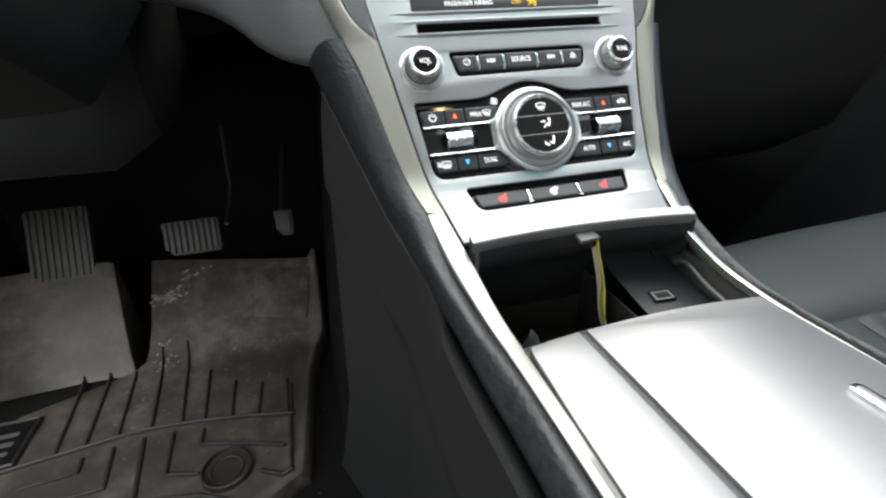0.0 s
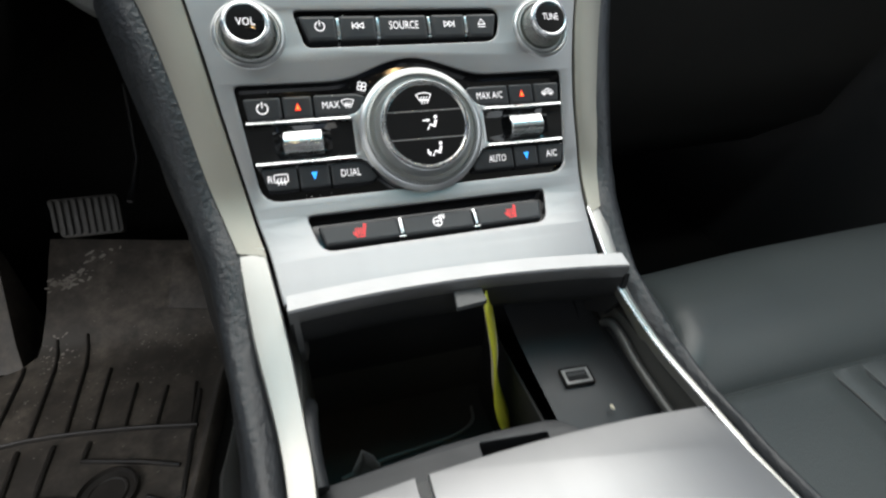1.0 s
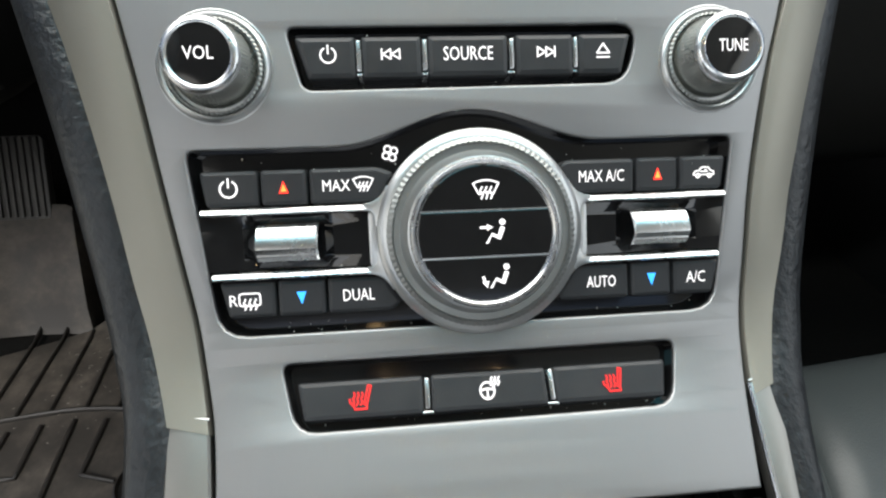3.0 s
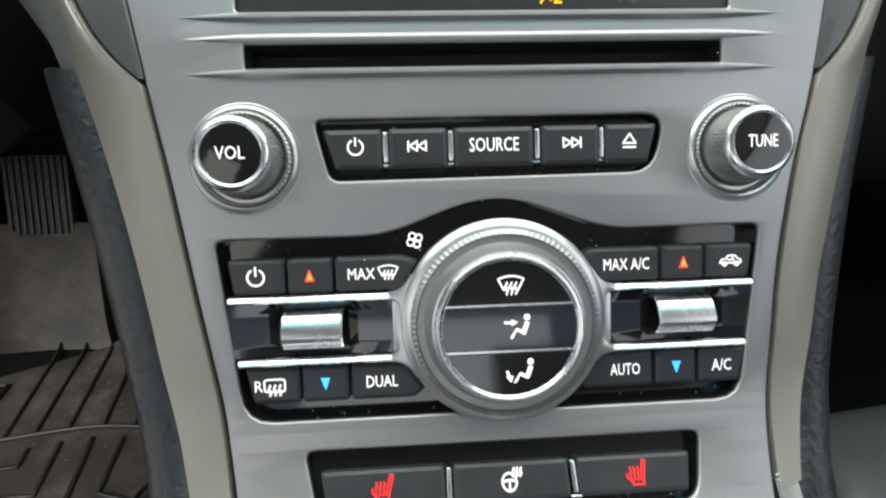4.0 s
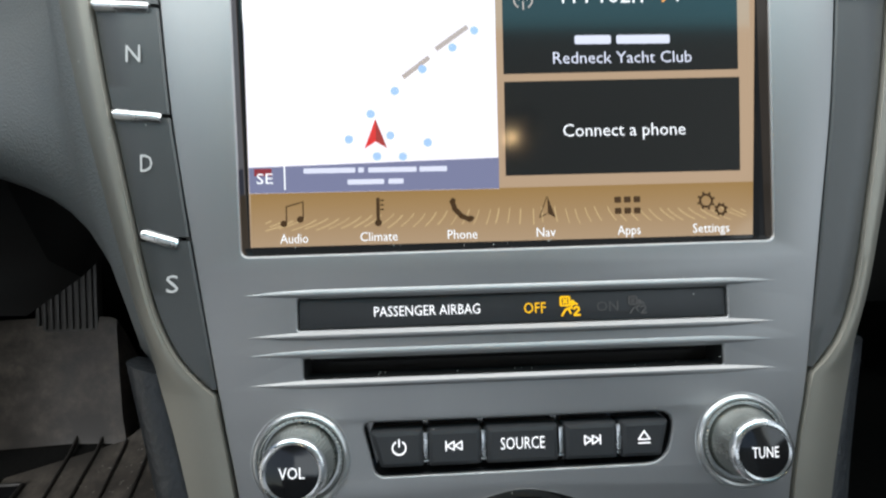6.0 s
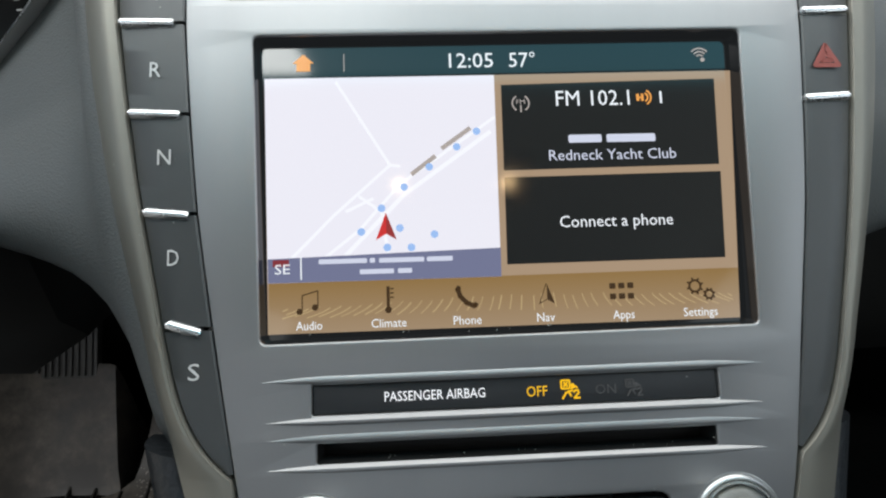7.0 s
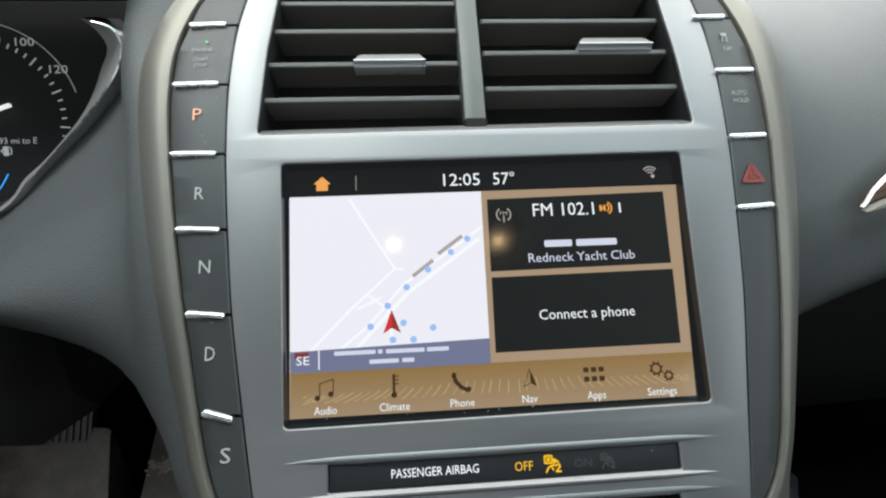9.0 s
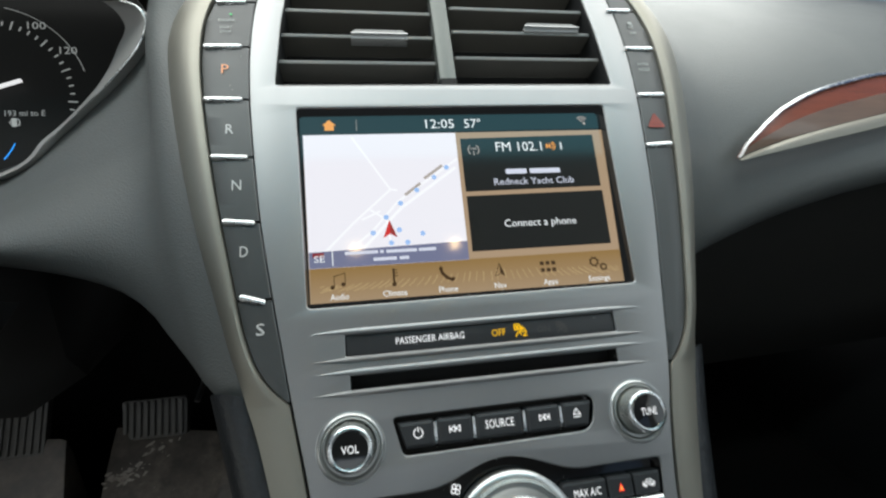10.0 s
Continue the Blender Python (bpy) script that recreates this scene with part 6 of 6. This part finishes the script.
for k in range(18):
    a = radians(96.6 - 6.28 * k)
    r0, r1 = (0.0535, 0.0595) if k % 4 == 0 else (0.0550, 0.0578)
    bm = bmesh.new()
    strokes(bm, [[(0.0036 + r0 * math.cos(a), -0.0066 + r0 * math.sin(a)), (0.0036 + r1 * math.cos(a), -0.0066 + r1 * math.sin(a))]], 0.0009, 0.0002, 0.0005)
    part("tick", bm, DIM_LIT, cluster)
bm = bmesh.new()
strokes(bm, [arc(0.0036, -0.0066, 0.0684, 17, 78, 24)], 0.0004, 0.0002, 0.0005)
part("outer_arc", bm, DIM_LIT, cluster, "thin pale arc")
lettering("80", 0.0060, 0.0560, 0.0058, 0.0090, 0.0005, DIM_LIT, cluster)
lettering("100", 0.0385, 0.0475, 0.0054, 0.0125, 0.0005, DIM_LIT, cluster)
lettering("120", 0.0590, 0.0290, 0.0054, 0.0120, 0.0005, DIM_LIT, cluster)
lettering("193 mi to E", 0.0270, -0.0190, 0.0042, 0.0270, 0.0005, DIM_LIT, cluster)
icon("fuel", 0.0200, -0.0260, 0.0080, 0.0005, DIM_LIT, cluster)
bm = bmesh.new()
strokes(bm, [[(-0.02, -0.012), (0.028, 0.004)]], 0.0022, 0.004, 0.006)
part("needle", bm, WHITE_LIT, cluster, "white needle")
bm = bmesh.new()
strokes(bm, [arc(-0.026, -0.02, 0.050, -42, -26, 6)], 0.0005, 0.0002, 0.0005)
part("range_arc", bm, BLUE_LIT, cluster, "blue range arc")
hood = thing("cluster_hood", "black hood with satin silver rim over the instruments", "gauge hood")
RIM_OUT = [(-0.206, 0.645, 0.7245), (-0.197, 0.645, 0.7215), (-0.193, 0.645, 0.714), (-0.195, 0.645, 0.7075), (-0.1985, 0.645, 0.7005), (-0.206, 0.645, 0.6915), (-0.2155, 0.645, 0.682), (-0.228, 0.645, 0.6705), (-0.243, 0.645, 0.658),
           (-0.265, 0.645, 0.640), (-0.300, 0.647, 0.615), (-0.40, 0.648, 0.592)]
RIM_IN = [(-0.228, 0.672, 0.7285), (-0.221, 0.672, 0.7225), (-0.217, 0.672, 0.7145), (-0.2185, 0.672, 0.708), (-0.2235, 0.672, 0.7005), (-0.231, 0.672, 0.688), (-0.241, 0.670, 0.674), (-0.254, 0.667, 0.660), (-0.265, 0.662, 0.6485),
          (-0.277, 0.656, 0.6375), (-0.304, 0.652, 0.6165), (-0.40, 0.651, 0.594)]
a, b = smooth_curve(RIM_OUT, 66), smooth_curve(RIM_IN, 66)
rows = [[p + Vector((0.002, 0.008, -0.002)), p, p.lerp(q, 0.15) + Vector((0.0003, -0.0016, 0)), p.lerp(q, 0.5) + Vector((0.0010, -0.001, 0)), p.lerp(q, 0.85) + Vector((0.0006, 0, 0)), q] for p, q in zip(a, b)]
part("rim", loft(bmesh.new(), rows), material("rim_grey", (0.52, 0.51, 0.50), 0.36, 0.25, (0.46, 0.45, 0.44), 40, 0.5, rough_var=0.05), hood, "satin grey crescent rim", sharp=60)
part("bright_edge", tube(bmesh.new(), [p + Vector((0, -0.0006, 0)) for p in a[:54]], [0.0008 * min(1, 0.2 + (53 - k) / 30) for k in range(54)], 8), SOFT_CHROME, hood, "thin bright outer edge")
rows = [[q, q + Vector((-0.003, 0.02, 0.002)), q + Vector((-0.005, 0.055, 0.003))] for q in b]
part("inner_wall", loft(bmesh.new(), rows), PLASTIC, hood, sharp=70)
bm = bmesh.new()
loft(bm, [[(x, y, z) for y, z in ((0.72, 0.742), (0.66, 0.742), (0.635, 0.748), (0.630, 0.762), (0.64, 0.78), (0.70, 0.80))] for x in (-0.19, -0.215, -0.26, -0.40, -0.58)])
part("brow", bm, DASH, hood, "dark soft brow", sharp=70)

# ---- steering wheel, its lower part ----
wheel = thing("steering_wheel", "black leather steering wheel rim with grey spoke", "steering wheel", Matrix.Translation((-0.392, 0.335, 0.672)) @ Euler((radians(66), 0, 0)).to_matrix().to_4x4())
bm = bmesh.new()
loft(bm, [[((0.182 + 0.0155 * math.cos(b)) * math.cos(a), (0.182 + 0.0155 * math.cos(b)) * math.sin(a), 0.0175 * math.sin(b)) for b in [2 * math.pi * j / 14 for j in range(14)]] for a in [2 * math.pi * i / 64 for i in range(65)]], True)
part("rim", bm, LEATHER, wheel, "black leather rim", sharp=80)
for a in (0, 180, 270):
    r = Matrix.Rotation(radians(a), 4, "Z")
    bm = bmesh.new()
    loft(bm, [[(r @ Vector((x, y, z))) for y, z in ((-w, -0.03), (-w, -0.012), (0, -0.006), (w, -0.012), (w, -0.03))] for x, w in ((0.05, 0.034), (0.10, 0.026), (0.15, 0.020), (0.176, 0.022))])
    part("spoke", bm, PLASTIC, wheel, "grey black spoke")
bm = bmesh.new()
lathe(bm, [(0.075, -0.05), (0.075, -0.012), (0.06, -0.002), (0.02, 0.003)], 0, 0, 32)
part("hub", bm, LEATHER, wheel)
bm = bmesh.new()
tube(bm, [(0, 0, -0.04), (0, 0, -0.10), (0, 0, -0.20)], 0.030, 16)
part("column", bm, FELT, wheel, "black steering column")
shroud = thing("column_shroud", "black grained shroud of the steering column", "column cover")
bm = bmesh.new()
loft(bm, [[(x, y, z) for x, z in prof] for y, prof in (
    (0.405, ((-0.272, 0.630), (-0.286, 0.585), (-0.300, 0.556), (-0.308, 0.551), (-0.345, 0.547), (-0.44, 0.547), (-0.480, 0.556), (-0.51, 0.63))),
    (0.480, ((-0.267, 0.595), (-0.287, 0.555), (-0.306, 0.527), (-0.314, 0.522), (-0.350, 0.518), (-0.43, 0.518), (-0.475, 0.527), (-0.51, 0.595))),
    (0.570, ((-0.262, 0.552), (-0.290, 0.518), (-0.313, 0.488), (-0.321, 0.483), (-0.358, 0.479), (-0.42, 0.479), (-0.470, 0.488), (-0.52, 0.552))))], False, True)
part("cover", bm, PLASTIC, shroud, sharp=24)

# ---- driver's footwell ----
DIM_GREY = material("printed_dim_grey", (0.09, 0.09, 0.09), 0.6)
mat_thing = thing("floor_mat", "dirty black rubber floor liner with ribs and a round boss", "floor mat")


def mat_z(x, y):
    return lerp(y, [(0.2, 0.0), (0.84, 0.0), (0.868, 0.006), (0.885, 0.017), (1.06, 0.137)])


ys = [0.30, 0.40, 0.50, 0.53, 0.545, 0.56, 0.575, 0.60, 0.65, 0.70, 0.75, 0.80, 0.84, 0.855, 0.87, 0.885, 0.92, 0.95, 0.98, 1.0]
rows = []
for y in ys:
    xr = lerp(y, [(0.30, -0.300), (0.53, -0.285), (0.56, -0.236), (0.775, -0.220), (0.855, -0.198), (0.98, -0.195)])
    xl = lerp(y, [(0.3, -0.66), (0.80, -0.66), (0.86, -0.50), (0.90, -0.490), (0.98, -0.495)])
    far = lambda x: y + max(y - 0.90, 0) / 0.10 * 0.036 * min(max((-0.22 - x) / 0.27, 0), 1)
    row = [(xl, far(xl), mat_z(xl, far(xl)))]
    for k in range(1, 15):
        x = xl + (xr - 0.016 - xl) * k / 14
        row.append((x, far(x), mat_z(x, far(x))))
    row += [(xr - 0.010, y, mat_z(0, y) + 0.004), (xr - 0.004, y, mat_z(0, y) + 0.016), (xr, y, mat_z(0, y) + 0.018), (xr + 0.004, y + 0.0, mat_z(0, y) + 0.015), (xr + 0.007, y, mat_z(0, y) - 0.006)]
    rows.append(row)
part("liner", loft(bmesh.new(), rows), RUBBER, mat_thing, "worn dusty rubber tray", sharp=60)
# raised ledge by the accelerator
bm = bmesh.new()
prism(bm, rounded([(-0.318, 0.040), (-0.222, 0.020), (-0.204, 0.130), (-0.306, 0.138)], 0.006), -0.004, 0.0035, 0.0025)
ramp = Matrix.Translation((0, 0.876, 0.011)) @ Euler((radians(34.5), 0, 0)).to_matrix().to_4x4()
bmesh.ops.transform(bm, matrix=ramp, verts=bm.verts)
part("heel_pad", bm, RUBBER, mat_thing, "smooth heel pad")


def rib(pts, wide=0.0034, high=0.0045):
    bm = bmesh.new()
    line = [Vector((*a, 0)).lerp(Vector((*b, 0)), k / 6) for a, b in zip(pts, pts[1:]) for k in range(6)] + [Vector((*pts[-1], 0))]
    rows = []
    for i, p in enumerate(line):
        d = (line[min(i + 1, len(line) - 1)] - line[max(i - 1, 0)]).normalized()
        s = Vector((-d.y, d.x, 0)) * wide / 2
        z = mat_z(p.x, p.y)
        rows.append([p - s * 1.3 + Vector((0, 0, z - 0.001)), p - s + Vector((0, 0, z + high * 0.8)), p + Vector((0, 0, z + high)), p + s + Vector((0, 0, z + high * 0.8)), p + s * 1.3 + Vector((0, 0, z - 0.001))])
    return part("rib", loft(bm, rows, False, True), RUBBER_RIB, mat_thing)


TOPS = [(-0.639, 0.866), (-0.590, 0.864), (-0.550, 0.859), (-0.510, 0.853), (-0.473, 0.887), (-0.432, 0.889), (-0.389, 0.822), (-0.344, 0.780), (-0.301, 0.764), (-0.262, 0.761)]
FEET = [(-0.620, 0.745), (-0.575, 0.699), (-0.538, 0.702), (-0.498, 0.710), (-0.454, 0.712), (-0.412, 0.710), (-0.380, 0.705), (-0.341, 0.699), (-0.302, 0.689), (-0.257, 0.679)]
for a, b in list(zip(TOPS, FEET))[1:]:
    rib([a, tuple((Vector(a) + Vector(b)) / 2), b])
cross = [(p.x, p.y) for p in smooth_curve([(-0.640, 0.690, 0), (-0.557, 0.7015, 0), (-0.455, 0.712, 0), (-0.34, 0.699, 0), (-0.249, 0.680, 0)], 16)]
rib(cross, 0.0045, 0.006)
for pts in ([(-0.378, 0.690), (-0.378, 0.662), (-0.308, 0.642), (-0.262, 0.625)], [(-0.420, 0.695), (-0.415, 0.622), (-0.372, 0.611)], [(-0.460, 0.697), (-0.446, 0.592), (-0.430, 0.480)],
            [(-0.498, 0.692), (-0.490, 0.624), (-0.536, 0.622), (-0.60, 0.602)], [(-0.535, 0.685), (-0.532, 0.661), (-0.600, 0.655)], [(-0.255, 0.745), (-0.252, 0.582), (-0.264, 0.577), (-0.292, 0.592)],
            [(-0.446, 0.592), (-0.364, 0.576), (-0.30, 0.545)], [(-0.480, 0.560), (-0.56, 0.555), (-0.62, 0.52)]):
    rib(pts, 0.0045)
bm = bmesh.new()
lathe(bm, [(0.0335, -0.001), (0.0325, 0.007), (0.0300, 0.008), (0.0282, 0.0030), (0.0225, 0.0025), (0.0215, 0.0045), (0.0195, 0.0045), (0.0185, 0.0030), (0.002, 0.0030)], 0, 0, 40)
bmesh.ops.translate(bm, verts=bm.verts, vec=(-0.336, 0.607, 0.0))
part("boss", bm, RUBBER_RIB, mat_thing, "round retaining boss")
# badge plate with a raised border
bm = bmesh.new()
prism(bm, rounded(box2(-0.705, 0.700, -0.624, 0.786), 0.006), 0.0, 0.0045, 0.001)
badge = part("badge_plate", bm, PIANO, mat_thing, "glossy black badge plate")
for pts in (box2(-0.705, 0.700, -0.624, 0.786),):
    rib(pts + [pts[0]], 0.005, 0.007)
for k in range(3):
    bm = bmesh.new()
    prism(bm, rounded(box2(-0.690, 0.718 + 0.018 * k, -0.640, 0.726 + 0.018 * k), 0.002), 0.004, 0.0050)
    part("badge_bar", bm, DIM_GREY, badge, "grey bar")
# flap over the footrest's foot
rows = []
for f, (y, z) in enumerate(((0.854, 0.0), (0.862, 0.008), (0.874, 0.034), (0.908, 0.086), (0.945, 0.140), (0.952, 0.146))):
    rows.append([(x - 0.10 * z, y - 0.01 * (min(abs(x + 0.59), 0.09) / 0.1) ** 2 + 0.12 * z, z * 1.12 - d) for x, d in ((-0.76, 0.03), (-0.74, 0.0), (-0.60, 0.0), (-0.545, 0.0), (-0.520, 0.0), (-0.512, 0.004), (-0.508, 0.03), (-0.505, 0.15))])
part("footrest_flap", loft(bmesh.new(), rows), RUBBER, mat_thing, "dusty rubber flap", sharp=60)
# dried mud
random.seed(11)
mud = thing("dried_mud", "pale dried mud smears on the floor mat", "mud", kind="stuff")
bm = bmesh.new()
for cx, cy, sx, sy, n, big in ((-0.466, 0.967, 0.015, 0.007, 44, 0.0055), (-0.448, 0.980, 0.006, 0.004, 14, 0.0045), (-0.424, 1.000, 0.010, 0.005, 20, 0.0050), (-0.398, 1.006, 0.010, 0.004, 10, 0.0040), (-0.47, 0.868, 0.016, 0.014, 40, 0.0030),
                               (-0.42, 0.94, 0.06, 0.03, 14, 0.0014), (-0.36, 0.79, 0.06, 0.05, 60, 0.0018), (-0.48, 0.78, 0.06, 0.05, 60, 0.0018), (-0.30, 0.80, 0.05, 0.05, 30, 0.0016), (-0.40, 0.62, 0.1, 0.06, 24, 0.0015), (-0.31, 0.865, 0.04, 0.008, 20, 0.0020)):
    for _ in range(n):
        x, y = random.gauss(cx, sx), min(random.gauss(cy, sy), 1.02)
        r = random.uniform(0.0005, big)
        turn = random.uniform(-0.6, 0.9)
        loop = []
        for k in [2 * math.pi * i / 9 for i in range(9)]:
            a, b = r * random.uniform(0.6, 1.5) * math.cos(k), r * random.uniform(0.25, 0.6) * math.sin(k)
            loop.append((x + a * math.cos(turn) - b * math.sin(turn), y + a * math.sin(turn) + b * math.cos(turn)))
        bm.faces.new([bm.verts.new((px, py, mat_z(px, py) + 0.0009)) for px, py in loop])
part("smear", bm, STAIN, mud)


def ribbed_pad(owner, wide, high, count, mat, upright=True):
    bm = bmesh.new()
    prism(bm, rounded([(-wide / 2 + 0.012, -high / 2), (wide / 2, -high / 2), (wide / 2, high / 2), (-wide / 2, high / 2)], 0.008), -0.012, 0.0, 0.002, True)
    part("pad", bm, mat, owner, "worn rubber pad")
    for k in range(count):
        x = -wide / 2 + 0.008 + (wide - 0.016) * k / (count - 1)
        bm = bmesh.new()
        lo = -high / 2 + (0.010 if k == 0 else 0.004)
        prism(bm, rounded(box2(x - 0.0028, lo, x + 0.0028, high / 2 - 0.003), 0.002, 2), -0.001, 0.004, 0.0012)
        part("rib", bm, mat, owner)


brake = thing("brake_pedal", "worn ribbed black rubber brake pedal", "pedal", pose(-0.385, 0.935, 0.203, 62, 0, 0))
ribbed_pad(brake, 0.093, 0.058, 9, PEDAL)
bm = bmesh.new()
tube(bm, [(0.055, 0.016, -0.016), (0.060, 0.040, -0.03), (0.066, 0.085, -0.05), (0.066, 0.20, -0.05)], 0.0042, 8)
part("arm", bm, STEEL, brake, "bare steel pedal arm")
gas = thing("accelerator_pedal", "narrow ribbed black accelerator pedal", "pedal", pose(-0.237, 0.975, 0.190, 60, 0, -4))
ribbed_pad(gas, 0.036, 0.048, 5, PEDAL)
bm = bmesh.new()
tube(bm, [(0.0, 0.02, -0.01), (0.0, 0.06, -0.03), (0.01, 0.16, -0.05)], 0.006, 8)
part("arm", bm, GAP, gas)
rest = thing("footrest", "ribbed black rubber footrest beside the pedals", "footrest", pose(-0.604, 0.985, 0.200, 58, 0, 0))
ribbed_pad(rest, 0.098, 0.125, 9, PEDAL)

# ---- map lamps in the roof console ----
lamp = thing("map_lamp", "pair of warm map lamps in the headliner", "lamp", pose(0.032, 0.055, 1.16))
bm = bmesh.new()
prism(bm, rounded(box2(-0.15, -0.06, 0.15, 0.06), 0.02), -0.02, 0.0, 0.0, True)
part("housing", bm, PLASTIC, lamp)
BULB = material("warm_bulb", (0.9, 0.8, 0.6), 0.3, emit=(1.0, 0.66, 0.32), power=45.0)
for x in (-0.105, 0.105):
    bm = bmesh.new()
    prism(bm, disc(x, 0.0, 0.010, 20), -0.026, -0.021, 0.0, True)
    part("lens", bm, BULB, lamp, "warm lit lens")

# ---- fine dust on the panel ----
random.seed(21)
dust = thing("dust_specks", "fine pale dust specks on the panel and bezels", "dust", STACK, kind="stuff")
bm = bmesh.new()
for u0, u1, v0, v1, w, n in ((-0.078, 0.078, -0.0112, -0.0085, -0.0052, 26), (-0.055, 0.056, -0.0365, -0.0358, -0.0040, 16), (-0.048, 0.049, 0.0620, 0.0645, -0.0050, 14), (-0.080, 0.080, 0.037, 0.043, -0.0050, 12),
                             (-0.09, 0.09, -0.02, 0.13, 0.0002, 40), (-0.07, 0.07, 0.0940, 0.0950, -0.0040, 14), (-0.145, -0.12, 0.15, 0.30, 0.0006, 10), (-0.08, 0.08, 0.138, 0.1395, -0.0046, 14)):
    for _ in range(n):
        u, v, r = random.uniform(u0, u1), random.uniform(v0, v1), random.uniform(0.00010, 0.00028)
        bm.faces.new([bm.verts.new((u + r * math.cos(k), v + r * math.sin(k), w + 0.0001)) for k in (0, 1.3, 2.5, 3.8, 5.0)])
part("speck", bm, material("pale_dust", (0.5, 0.5, 0.47), 0.9), dust, bend=True)
